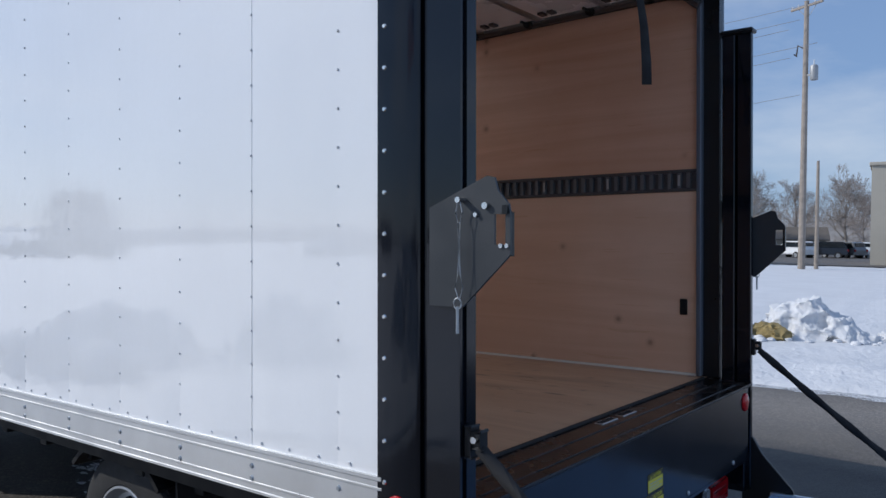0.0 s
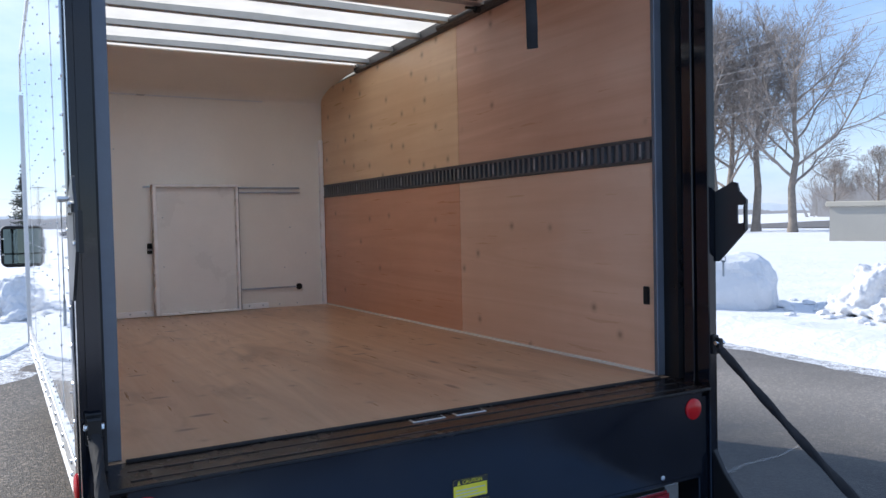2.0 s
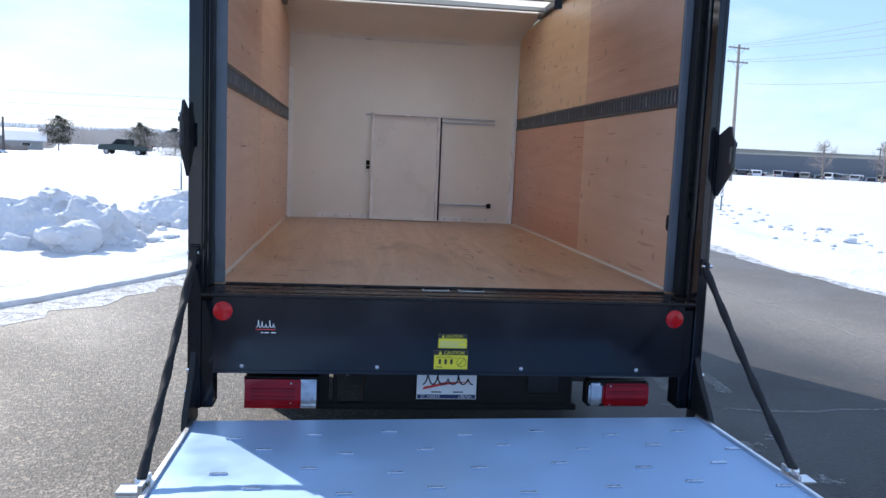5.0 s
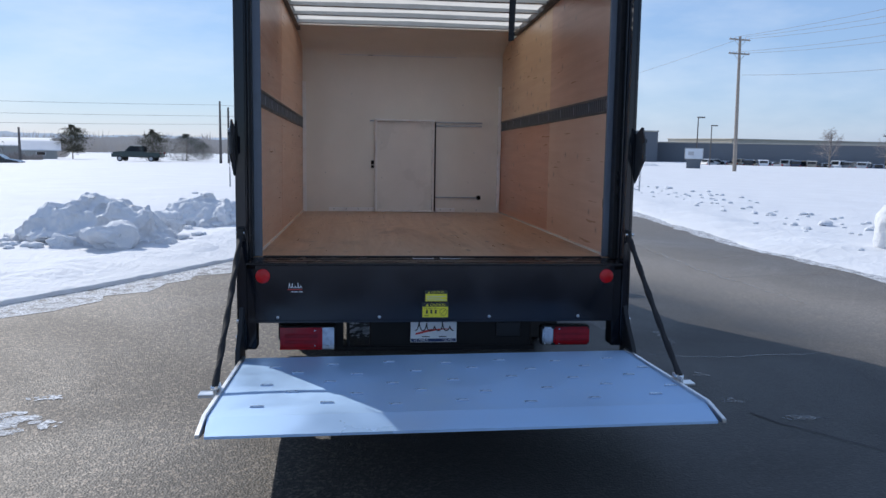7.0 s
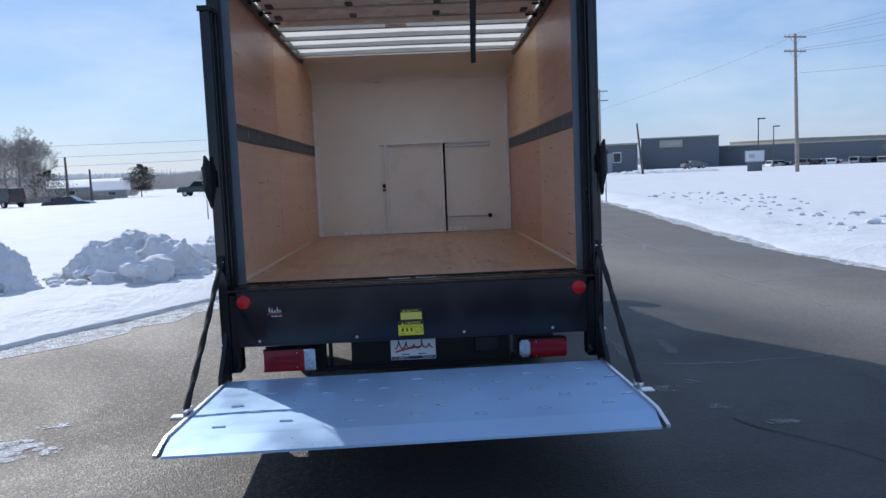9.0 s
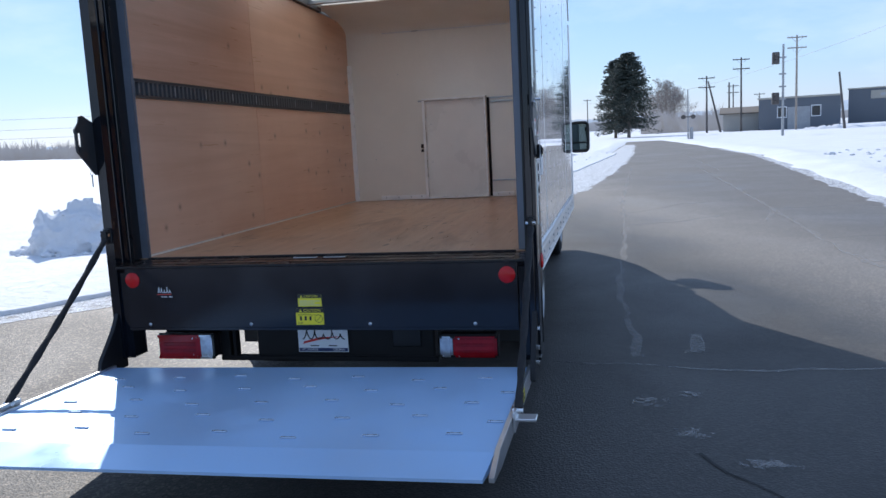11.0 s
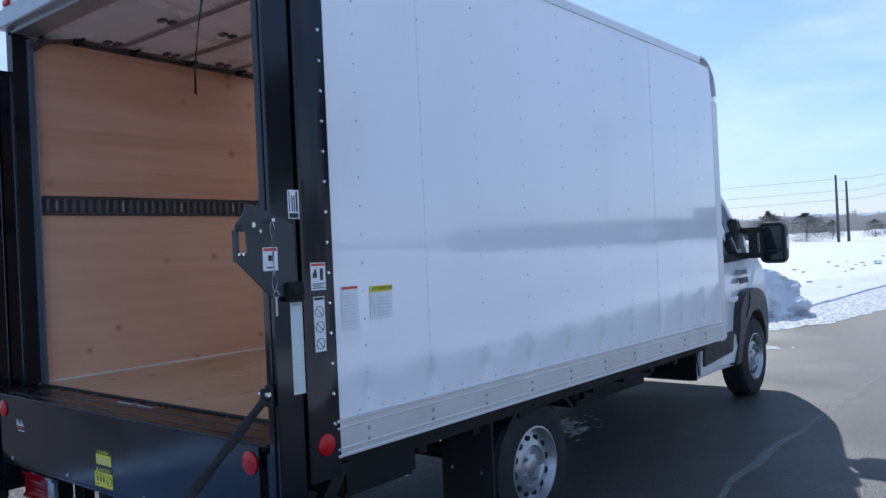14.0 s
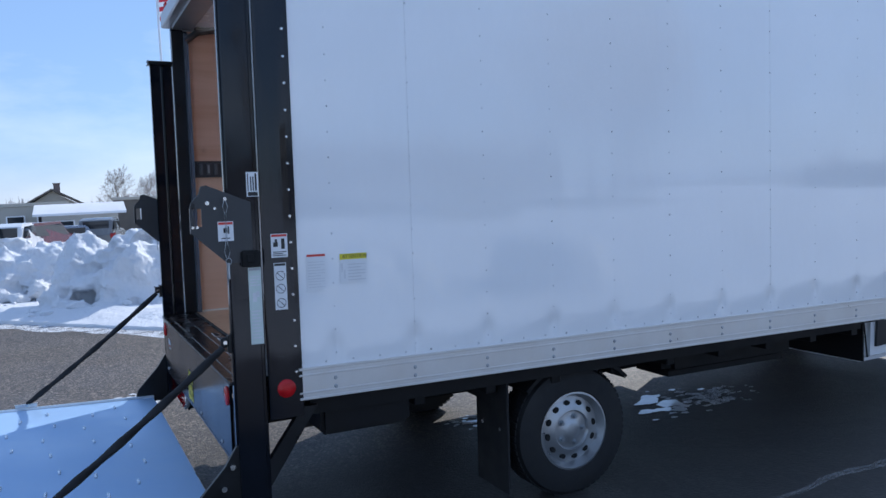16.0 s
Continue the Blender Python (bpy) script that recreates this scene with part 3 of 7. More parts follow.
def crust(edge, side, ys, width, seed, label):
    """The crisp edge of the ploughed snow: a low step down to the road."""
    rng = random.Random(seed)
    bm, rows, off = B(), [], 0.0
    for y in ys:
        off = 0.8 * off + rng.uniform(-0.018, 0.018)
        e = float(edge_at(edge, y)) + side * off
        h = 0.045 + rng.uniform(-0.008, 0.008)
        row = []
        for u, z in ((-width, None), (-width * 0.7, None), (-width * 0.4, 0.075), (-0.12, h + 0.012), (-0.015, h), (0.0, h * 0.6), (0.004, -0.02)):
            x = e + side * u
            g = float(land(np.array(x), np.array(y)))
            row.append(bm.verts.new((x, y, g + z if z is not None else float(snow_height(np.array(x), np.array(y))) - (0.03 if u == -width else -0.012))))
        rows.append(row)
    for p, q in zip(rows, rows[1:]):
        for i in range(len(p) - 1):
            bm.faces.new((p[i], p[i + 1], q[i + 1], q[i]) if side > 0 else (p[i], q[i], q[i + 1], p[i + 1]))
    return part("snow_crust", bm, M["snow"], ground, label)


crust(LEFT_EDGE, 1, np.arange(-6, 40, 0.12), 1.5, 5, "crisp trimmed edge of the snow")


def biggest_piece(me):
    """Leave only the largest connected piece of a mesh."""
    e = np.empty(len(me.edges) * 2, dtype=np.int32)
    me.edges.foreach_get("vertices", e)
    a, b = e[0::2], e[1::2]
    lab = np.arange(len(me.vertices))
    while True:
        m = lab.copy()
        np.minimum.at(m, a, lab[b])
        np.minimum.at(m, b, lab[a])
        m = m[m]
        if (m == lab).all():
            break
        lab = m
    main = np.bincount(lab).argmax()
    if (lab != main).any():
        bm = bmesh.new()
        bm.from_mesh(me)
        bm.verts.ensure_lookup_table()
        bmesh.ops.delete(bm, geom=[bm.verts[int(i)] for i in np.nonzero(lab != main)[0]], context='VERTS')
        bm.to_mesh(me)
        bm.free()
    return me


def snow_heap(name, cx, cy, sx, sy, h, count, seed, label, dirty=True):
    """Ploughed snow: a low mound heaped with rounded, broken lumps, one mesh."""
    rng = random.Random(seed)
    bm = B()
    base = float(land(np.array(cx), np.array(cy))) + 0.03

    def lump(x, y, z, rx, ry, rz, sub):
        vs = bmesh.ops.create_icosphere(bm, subdivisions=sub, radius=1.0)["verts"]
        rot = Euler((rng.uniform(-.5, .5), rng.uniform(-.5, .5), rng.uniform(0, 6.3))).to_matrix()
        off = Vector((rng.uniform(0, 90), rng.uniform(0, 90), rng.uniform(0, 90)))
        for v in vs:
            k = 1 + 0.34 * noise.noise(v.co * 1.5 + off) + 0.16 * noise.noise(v.co * 4.2 + off)
            p = rot @ Vector((v.co.x * rx * k, v.co.y * ry * k, v.co.z * rz * k))
            v.co = p + Vector((x, y, z))
    lump(cx, cy, base, sx * 0.70, sy * 0.70, h * 0.52, 4)
    for _ in range(max(4, count // 7)):
        a, d = rng.uniform(0, 6.3), rng.uniform(0, 0.55)
        lump(cx + sx * d * math.cos(a), cy + sy * d * math.sin(a), base + h * 0.12, sx * rng.uniform(.35, .5), sy * rng.uniform(.35, .5), h * rng.uniform(.6, .8), 4)
    for _ in range(int(count * 2.4)):
        a, d = rng.uniform(0, 6.3), rng.uniform(0, 1) ** 0.6
        top = h * (1 - d ** 1.6)
        s = rng.uniform(0.04, 0.19) ** 1.2 * 1.25 * (0.6 + 0.5 * h)
        lump(cx + sx * d * math.cos(a), cy + sy * d * math.sin(a), base + top * rng.uniform(0.5, 0.95), s * rng.uniform(.8, 1.6), s * rng.uniform(.8, 1.6), s * rng.uniform(.6, 1.0), 2)
    for _ in range(count // 2):
        a, d, s = rng.uniform(0, 6.3), rng.uniform(0.9, 1.4), rng.uniform(0.02, 0.08)
        CRUMBS.append((cx + sx * d * math.cos(a), cy + sy * d * math.sin(a), s))
    ob = single(name, bm, M["snow_pile"] if dirty else M["snow"], label, "snow heap", group="ploughed snow", smooth=True)
    fuse = ob.modifiers.new("fuse", 'REMESH')
    fuse.mode, fuse.voxel_size, fuse.use_smooth_shade = 'VOXEL', (0.032 if dirty else 0.038), True
    crumble = ob.modifiers.new("crumble", 'DISPLACE')
    crumble.texture, crumble.strength, crumble.mid_level = CRUMBLE, 0.10, 0.42
    grit = ob.modifiers.new("grit", 'DISPLACE')
    grit.texture, grit.strength, grit.mid_level = GRIT, 0.035, 0.5
    # keep the fused heap as one plain mesh
    bpy.context.view_layer.update()
    whole = bpy.data.meshes.new_from_object(ob.evaluated_get(bpy.context.evaluated_depsgraph_get()))
    ob.modifiers.clear()
    ob.data = biggest_piece(whole)
    return ob


# heaps on the field beside the cab
snow_heap("snow_heap", -4.55, 7.75, 1.25, 0.75, 0.80, 70, 1, "lumpy ploughed snow heap, shaded side towards the drive")
snow_heap("snow_heap", -3.3, 10.4, 1.2, 0.7, 0.66, 55, 2, "broken ploughed snow heap beside the drive")
snow_heap("snow_heap", -1.0, 12.6, 0.85, 0.9, 0.85, 50, 13, "blue-shaded snow heap at the corner of the drive")
snow_heap("snow_heap", -6.45, 6.75, 0.85, 0.75, 0.88, 40, 3, "low rounded heap of ploughed snow")
for bx_, by_, bz_, br_, sd_ in ((-4.02, 6.78, 0.24, 0.33, 31), (-4.72, 6.9, 0.14, 0.2, 32), (-3.35, 7.2, 0.12, 0.13, 33), (-3.62, 8.5, 0.30, 0.24, 34), (-2.75, 9.9, 0.22, 0.26, 35)):
    rng = random.Random(sd_)
    bm = B()
    for v in bmesh.ops.create_icosphere(bm, subdivisions=4, radius=1.0)["verts"]:
        k = br_ * (0.86 + 0.42 * noise.noise(v.co * 1.3 + Vector((sd_, 0, 0))) + 0.13 * noise.noise(v.co * 4.3 + Vector((0, sd_, 0))) + 0.07 * noise.noise(v.co * 11 + Vector((sd_, sd_, 0))))
        v.co = Vector((bx_ + v.co.x * k * 1.25, by_ + v.co.y * k, bz_ + min(0.8, v.co.z) * k * 0.9))
    single("snow_block", bm, M["snow"], "rounded block of packed snow at the foot of a heap", "snow block", group="snow blocks")
# heaps across the drive
snow_heap("snow_heap", 10.1, 4.1, 0.9, 1.45, 1.0, 110, 4, "tall sunlit heap of crumbled snow")
snow_heap("snow_heap", 10.9, 2.0, 0.6, 1.0, 0.75, 60, 5, "crumbled snow heap with a patch of brown grass in it")
snow_heap("snow_heap", 11.6, 0.2, 0.7, 0.8, 0.75, 40, 6, "white rounded snow heap")
# one big smooth boulder of packed snow
bm = B()
turn = Matrix.Rotation(radians(-46), 3, 'Z')
for v in bmesh.ops.create_icosphere(bm, subdivisions=5, radius=1.0)["verts"]:
    p = Vector([math.copysign(abs(c) ** 0.72, c) for c in v.co])
    k = 1 + 0.10 * noise.noise(v.co * 1.6) + 0.045 * noise.noise(v.co * 4.5) + 0.015 * noise.noise(v.co * 13)
    v.co = Vector((8.85, 6.75, 0.36)) + turn @ Vector((p.x * 1.02 * k, p.y * 0.72 * k, p.z * 0.62 * k))
single("snow_boulder", bm, M["snow_pile"], "big smooth rounded boulder of packed snow", "snow boulder", group="ploughed snow")
# heaps behind the truck's left side
snow_heap("snow_heap", -9.9, 0.9, 1.2, 1.9, 1.5, 90, 8, "big blue-shaded heap of ploughed snow", False)
snow_heap("snow_heap", -12.5, -1.4, 1.5, 1.8, 1.15, 90, 9, "big ploughed snow heap near parked cars", False)
snow_heap("snow_heap", -13.0, 2.8, 1.6, 1.6, 1.85, 90, 10, "tall ploughed snow heap", False)
snow_heap("snow_heap", -10.9, 4.0, 1.3, 1.4, 1.35, 50, 11, "lower heap of ploughed snow", False)
snow_heap("snow_heap", -7.9, 2.2, 0.35, 0.35, 0.28, 14, 12, "small snow lump fallen from the heaps", False)


# ---- the truck ----
truck = thing("box_truck", "white box truck with open roll-up door and lowered liftgate", "truck")
RAKE = 0.98                                     # the body stands a little nose-down
truck.matrix_basis = Matrix.Translation((0.005, 0, 0.9)) @ pose(0, 0, 0, -RAKE, 0, 0) @ Matrix.Translation((0, 0, -0.9)) @ Matrix.Diagonal((0.992, 1, 1, 1))
SIDE, FRONT, BACK, FLOOR, TOP = 1.235, 4.49, 0.305, 0.95, 2.95
ROOF = 2.93

for s, side in ((-1, "left"), (1, "right")):
    wall = part("side_wall", bx(B(), s * (SIDE - 0.035), s * (SIDE - 0.004), BACK - 0.02, FRONT - 0.1, 0.86, TOP - 0.08), M["white"], truck)
    cuts = [BACK, 0.865, 2.06, 3.26, FRONT - 0.09]
    for k, (y0, y1) in enumerate(zip(cuts, cuts[1:])):
        x1 = s * (SIDE + (0.0012 if k % 2 else 0.0))
        bm = B()
        if k < 3:
            prism(bm, [(y0 + 0.0002, 0.93), (y1 - 0.0002, 0.93), (y1 - 0.0002, 2.875), (y0 + 0.0002, 2.875)], "x", s * (SIDE - 0.004), x1)
        else:
            arc = [(FRONT - 0.33 + 0.24 * math.sin(a), 2.635 + 0.24 * math.cos(a)) for a in np.linspace(0, math.pi / 2, 9)]
            prism(bm, [(y0 + 0.0002, 0.93), (y1, 0.93)] + arc[::-1] + [(y0 + 0.0002, 2.875)], "x", s * (SIDE - 0.004), x1)
        part("side_sheet", bm, M["white"], wall)
    bm = B()
    for y in np.arange(0.47, 4.2, 0.398):
        for z in np.arange(1.0, 2.86, 0.1135):
            dome(bm, (s * (SIDE + 0.002), y, z), 0.0048, (s, 0, 0))
    for y in np.arange(0.42, 4.35, 0.132):
        dome(bm, (s * (SIDE + 0.002), y, 0.962), 0.0058, (s, 0, 0))
    tagged(part("rivets", bm, M["rivet"], wall, "small domed rivets in columns"), kind="stuff")
    rail = part("bottom_rail", prism(B(), [(s * 1.19, 0.80), (s * 1.246, 0.80), (s * 1.246, 0.808), (s * 1.242, 0.811), (s * 1.242, 0.826), (s * 1.2445, 0.828), (s * 1.2445, 0.834), (s * 1.242, 0.836), (s * 1.242, 0.906), (s * 1.2445, 0.908), (s * 1.2445, 0.914), (s * 1.242, 0.916), (s * 1.242, 0.932), (s * 1.246, 0.935), (s * 1.246, 0.945), (s * 1.19, 0.945)], "y", BACK - 0.015, FRONT - 0.08), M["rail"], truck, "extruded aluminium bottom rail with bolts", smooth=False)
    bm = B()
    for y in np.arange(0.46, 4.36, 0.398):
        for z in (0.845, 0.885):
            dome(bm, (s * 1.2422, y, z), 0.0105, (s, 0, 0), 8)
    tagged(part("rail_bolts", bm, M["galv"], rail), kind="stuff")
    part("top_rail", prism(B(), [(s * 1.17, TOP), (s * 1.21, TOP), (s * 1.243, TOP - 0.03), (s * 1.243, TOP - 0.075), (s * 1.17, TOP - 0.075)], "y", BACK - 0.14, FRONT - 0.32), M["white_alu"], truck)
    # rear corner post with its rivets, and the lift column behind it
    post = part("corner_post", prism(B(), [(s * 1.206, 0.155), (s * 1.236, 0.155), (s * 1.243, 0.165), (s * 1.243, BACK), (s * 1.206, BACK)], "z", 0.76, 2.90), M["black"], truck)
    bm = B()
    for z in np.arange(0.962, 2.88, 0.1155):
        dome(bm, (s * 1.243, BACK - 0.026, z), 0.0085, (s, 0, 0), 8)
    tagged(part("post_rivets", bm, M["bolt"], post), kind="stuff")
    part("side_marker", lathe(B(), [(0.041, 0), (0.041, 0.006), (0.033, 0.011), (0.012, 0.013), (0.0001, 0.013)], 24, pose(s * 1.243, 0.23, 0.893, 0, 90 * s, 0)), M["red"], post, "round red reflector")
    column = part("lift_column", bx(B(), s * 1.192, s * 1.225, 0.005, 0.075, 0.40, 2.69, 0.004), M["black"], truck)
    part("column_web", bx(B(), s * 1.225, s * 1.245, 0.012, 0.128, 0.40, 2.69, 0.003), M["black"], column)
    part("column_channel", bx(B(), s * 1.185, s * 1.225, 0.085, 0.148, 0.40, 2.69, 0.004), M["black"], column)
    part("column_foot", bx(B(), s * 1.138, s * 1.192, 0.020, 0.145, 0.40, 0.90, 0.004), M["black"], column)
    part("column_cap", bx(B(), s * 1.175, s * 1.252, -0.005, 0.155, 2.69, 2.712, 0.006), M["black_satin"], column)
    part("door_jamb", bx(B(), s * 1.166, s * 1.205, 0.155, 0.26, FLOOR, 2.86), M["black_satin"], truck)
    part("door_track", bx(B(), s * 1.122, s * 1.166, 0.234, 0.258, FLOOR + 0.004, 2.84, 0.003), M["track_steel"], truck, "galvanised roll-up door track")
    # hinge plate of the platform
    part("hinge_plate", prism(B(), [(0.06, 0.70), (0.0, 0.66), (-0.05, 0.58), (-0.19, 0.43), (-0.21, 0.36), (-0.17, 0.34), (0.05, 0.34)], "x", s * 1.205, s * 1.232, 0.003), M["black_satin"], truck)
    bm = B()
    for y, z in ((-0.02, 0.58), (-0.06, 0.49), (-0.10, 0.42), (0.02, 0.42)):
        cyl(bm, (s * 1.232, y, z), (s * 1.246, y, z), 0.013, 6)
    tagged(part("hinge_bolts", bm, M["bolt"], truck), kind="stuff")
    # catch bracket high on the column
    bm = B()
    for poly in ([(0.108, 1.465), (0.108, 1.722), (-0.075, 1.797), (-0.098, 1.792), (-0.098, 1.556), (0.0, 1.465)],
                 [(-0.098, 1.700), (-0.098, 1.792), (-0.108, 1.758), (-0.140, 1.725), (-0.145, 1.700)],
                 [(-0.098, 1.556), (-0.098, 1.625), (-0.145, 1.625), (-0.145, 1.600)],
                 [(-0.131, 1.625), (-0.131, 1.700), (-0.145, 1.700), (-0.145, 1.625)]):
        prism(bm, poly, "x", s * 1.247, s * 1.255)
    bracket = part("catch_bracket", bm, M["bracket"], truck, "dark steel catch bracket with a slot", smooth=False)
    bm = B()
    bx(bm, s * 1.236, s * 1.247, -0.145, -0.138, 1.596, 1.705)
    bx(bm, s * 1.255, s * 1.262, -0.14, -0.125, 1.70, 1.722)
    part("bracket_lip", bm, M["black_satin"], bracket)
    bm = B()
    cyl(bm, (s * 1.255, -0.075, 1.722), (s * 1.266, -0.075, 1.722), 0.009, 8)
    cyl(bm, (s * 1.255, -0.005, 1.738), (s * 1.285, -0.005, 1.738), 0.008, 8)
    cyl(bm, (s * 1.255, -0.045, 1.70), (s * 1.264, -0.045, 1.70), 0.006, 8)
    for y in (-0.118, -0.136):
        cyl(bm, (s * 1.255, y, 1.622), (s * 1.259, y, 1.622), 0.006, 8)
    tagged(part("bracket_bolts", bm, M["bolt"], bracket), kind="stuff")
    bm = B()
    for o in (-0.006, 0.007):
        tube(bm, [(s * 1.276, -0.005 + o * k, z) for k, z in ((0.4, 1.735), (1.6, 1.705), (0.5, 1.68), (0.2, 1.60), (0.6, 1.55), (1.8, 1.515), (0.5, 1.49))], 0.0015, 5)
    tube(bm, [(s * 1.276, 0.012 * math.sin(a), 1.475 + 0.014 * math.cos(a)) for a in np.linspace(0, 6.28, 13)], 0.002, 5)
    part("lanyard", bm, M["galv"], bracket, "steel wire lanyard with a ring")
    part("hanging_pin", cyl(B(), (s * 1.276, 0.0, 1.468), (s * 1.276, 0.0, 1.40), 0.004, 8), M["galv"], bracket)
    # straps that hold the platform
    anchor = part("strap_anchor", bx(bx(B(), s * 1.20, s * 1.232, -0.012, 0.006, 1.075, 1.155, 0.004), s * 1.205, s * 1.228, -0.04, -0.01, 1.10, 1.145, 0.006), M["black_satin"], truck)
    part("anchor_bolt", cyl(B(), (s * 1.192, -0.025, 1.125), (s * 1.243, -0.025, 1.125), 0.009, 8), M["bolt"], anchor)
    a, b = Vector((s * 1.216, -0.03, 1.10)), Vector((s * 1.225, -0.88, 0.440 + 0.012 * s))
    part("lift_strap", tube(B(), [a.lerp(b, t) + Vector((0, 0, -0.015 * math.sin(math.pi * t))) for t in np.linspace(0, 1, 33)], 0.019, 10, None, 0.78, 16.0), M["strap"], truck, "twisted black webbing strap")
    foot = part("strap_foot", bx(bx(B(), s * 1.208, s * 1.30, -0.92, -0.85, 0.396 + 0.012 * s, 0.409 + 0.012 * s, 0.003), s * 1.208, s * 1.218, -0.95, -0.82, 0.36 + 0.012 * s, 0.445 + 0.012 * s, 0.003), M["alu"], truck, "bright aluminium strap bracket")
    part("foot_bolt", cyl(B(), (s * 1.20, -0.88, 0.435 + 0.012 * s), (s * 1.245, -0.88, 0.435 + 0.012 * s), 0.011, 8), M["bolt"], foot)
    # diagonal brace under the corner
    part("corner_brace", prism(B(), [(0.38, 0.79), (0.31, 0.79), (0.10, 0.50), (0.10, 0.45), (0.15, 0.45)], "x", s * 1.17, s * 1.21), M["black_satin"], truck)

# rear header with its clearance lamps
header = part("rear_header", bx(bx(B(), -1.238, 1.238, 0.10, 0.33, 2.885, 2.985, 0.008), -1.12, 1.12, 0.155, 0.29, 2.865, 2.885), M["galv"], truck, "grey metal header over the rear opening")
part("rear_cap", bx(B(), -1.225, 1.225, 0.13, 0.36, 2.985, 3.06, 0.02, 2), M["white_alu"], header, "white rear roof cap")
for x in (-1.13, -0.2, 0.0, 0.2, 1.13):
    part("clearance_lamp", bx(B(), x - 0.035, x + 0.035, 0.112, 0.13, 3.005, 3.04, 0.006, 2), M["red"], header, "small red clearance lamp")

# front wall and rounded nose
part("front_wall", bx(B(), -SIDE + 0.002, SIDE - 0.002, FRONT - 0.09, FRONT, 0.78, 2.66, 0.01), M["white"], truck)
for s in (-1, 1):
    part("front_corner_rail", bx(B(), s * 1.205, s * 1.243, FRONT - 0.10, FRONT + 0.006, 0.80, 2.62, 0.008), M["white_alu"], truck)
ro, ri = 0.28, 0.262
arc = [(FRONT - ro + ro * math.sin(a), TOP - 0.008 - ro + ro * math.cos(a)) for a in np.linspace(0, math.pi / 2, 12)]
arci = [(FRONT - ro + ri * math.sin(a), TOP - 0.008 - ro + ri * math.cos(a)) for a in np.linspace(0, math.pi / 2, 12)]
part("nose_cap", prism(B(), arc + arci[::-1], "x", -1.243, 1.243), M["white_alu"], truck, "rounded white front roof cap")
bm = B()
rows = [[bm.verts.new((x, y, ROOF - 0.004 + 0.014 * (1 - (x / 1.19) ** 2))) for x in np.linspace(-1.19, 1.19, 9)] for y in (0.3, FRONT - ro + 0.01)]
for i in range(8):
    bm.faces.new((rows[0][i], rows[0][i + 1], rows[1][i + 1], rows[1][i]))
roof = part("roof_skin", bm, M["roof"], truck, "translucent white fibreglass roof skin")
for y in np.arange(0.75, 3.6, 0.42):
    part("roof_bow", prism(B(), [(-1.17, ROOF - 0.05), (1.17, ROOF - 0.05), (1.17, ROOF - 0.022), (0.0, ROOF - 0.008), (-1.17, ROOF - 0.022)], "y", y - 0.03, y + 0.03), M["galv"], truck)

for ob in [o for o in truck.children_recursive if o.name.split(".")[0] in ("side_wall", "side_sheet", "rivets", "top_rail", "front_wall", "front_corner_rail", "nose_cap")]:
    for v in ob.data.vertices:
        v.co.z += 0.0150 * v.co.y * min(1.0, max(0.0, (v.co.z - 1.2) / 1.6))

# ---- inside the box ----
deck = part("cargo_floor", bx(B(), -1.17, 1.17, 0.215, 4.39, FLOOR - 0.03, FLOOR), M["floor_ply"], truck, "worn plywood cargo floor with knots", smooth=False)
for s in (-1, 1):
    lining = part("side_lining", bx(B(), s * 1.176, s * 1.20, 0.235, 4.40, FLOOR - 0.02, 2.88), M["galv"], truck)
    for y0, y1, z0, z1, key in ((0.262, 1.985, FLOOR, 1.905, "ply_b"), (0.262, 1.985, 2.02, 2.86, "ply_a"), (1.989, 4.385, FLOOR, 1.905, "ply_d"), (1.989, 4.385, 2.02, 2.86, "ply_c")):
        key = key if s > 0 else {"ply_a": "ply_a", "ply_b": "ply_b", "ply_c": "ply_e", "ply_d": "ply_f"}[key]
        part("plywood_sheet", bx(B(), s * 1.16, s * 1.176, y0, y1, z0, z1, 0.0015), M[key], lining)
    etrack = part("logistic_track", bx(bx(bx(B(), s * 1.152, s * 1.176, 0.262, 4.385, 1.905, 1.923, 0.003), s * 1.152, s * 1.176, 0.262, 4.385, 2.002, 2.02, 0.003), s * 1.170, s * 1.1765, 0.262, 4.385, 1.92, 2.005), M["dark_track"], truck, "dark slotted steel cargo track")
    bar = finish("track_bar", bx(B(), s * 1.153, s * 1.171, 0, 0.020, 1.922, 2.003), M["track_bar"])
    for y in np.arange(0.30, 4.36, 0.0508):
        ob = new("track_bar", bar)
        ob.parent, ob.location = etrack, (0, y, 0)
    bm = B()
    for y in np.arange(0.36, 4.3, 0.406):
        bx(bm, s * 1.151, s * 1.1535, y - 0.006, y + 0.006, 1.935, 1.99)
    tagged(part("track_clips", bm, M["galv"], etrack), kind="stuff")
    part("floor_trim", bx(B(), s * 1.150, s * 1.16, 0.262, 4.385, FLOOR, FLOOR + 0.012), M["liner"], truck)
    part("ceiling_track", tube(B(), [(s * 1.12, 0.24, 2.79), (s * 1.12, 0.32, 2.85), (s * 1.12, 0.5, 2.888), (s * 1.12, 2.15, 2.888)], 0.022, 8), M["dark_track"], truck)
    # dark bar added to block sun leaking in at the roof edge
    part("cant_rail", bx(B(), s * 1.125, s * 1.199, 0.31, 3.55, 2.862, 2.925, 0.006), M["dark_track"], truck)
part("wall_pocket", bx(bx(B(), 1.152, 1.159, 0.315, 0.355, 1.262, 1.345, 0.004), 1.148, 1.153, 0.322, 0.348, 1.275, 1.332), M["hole"], truck, "small black recessed plate in the plywood")

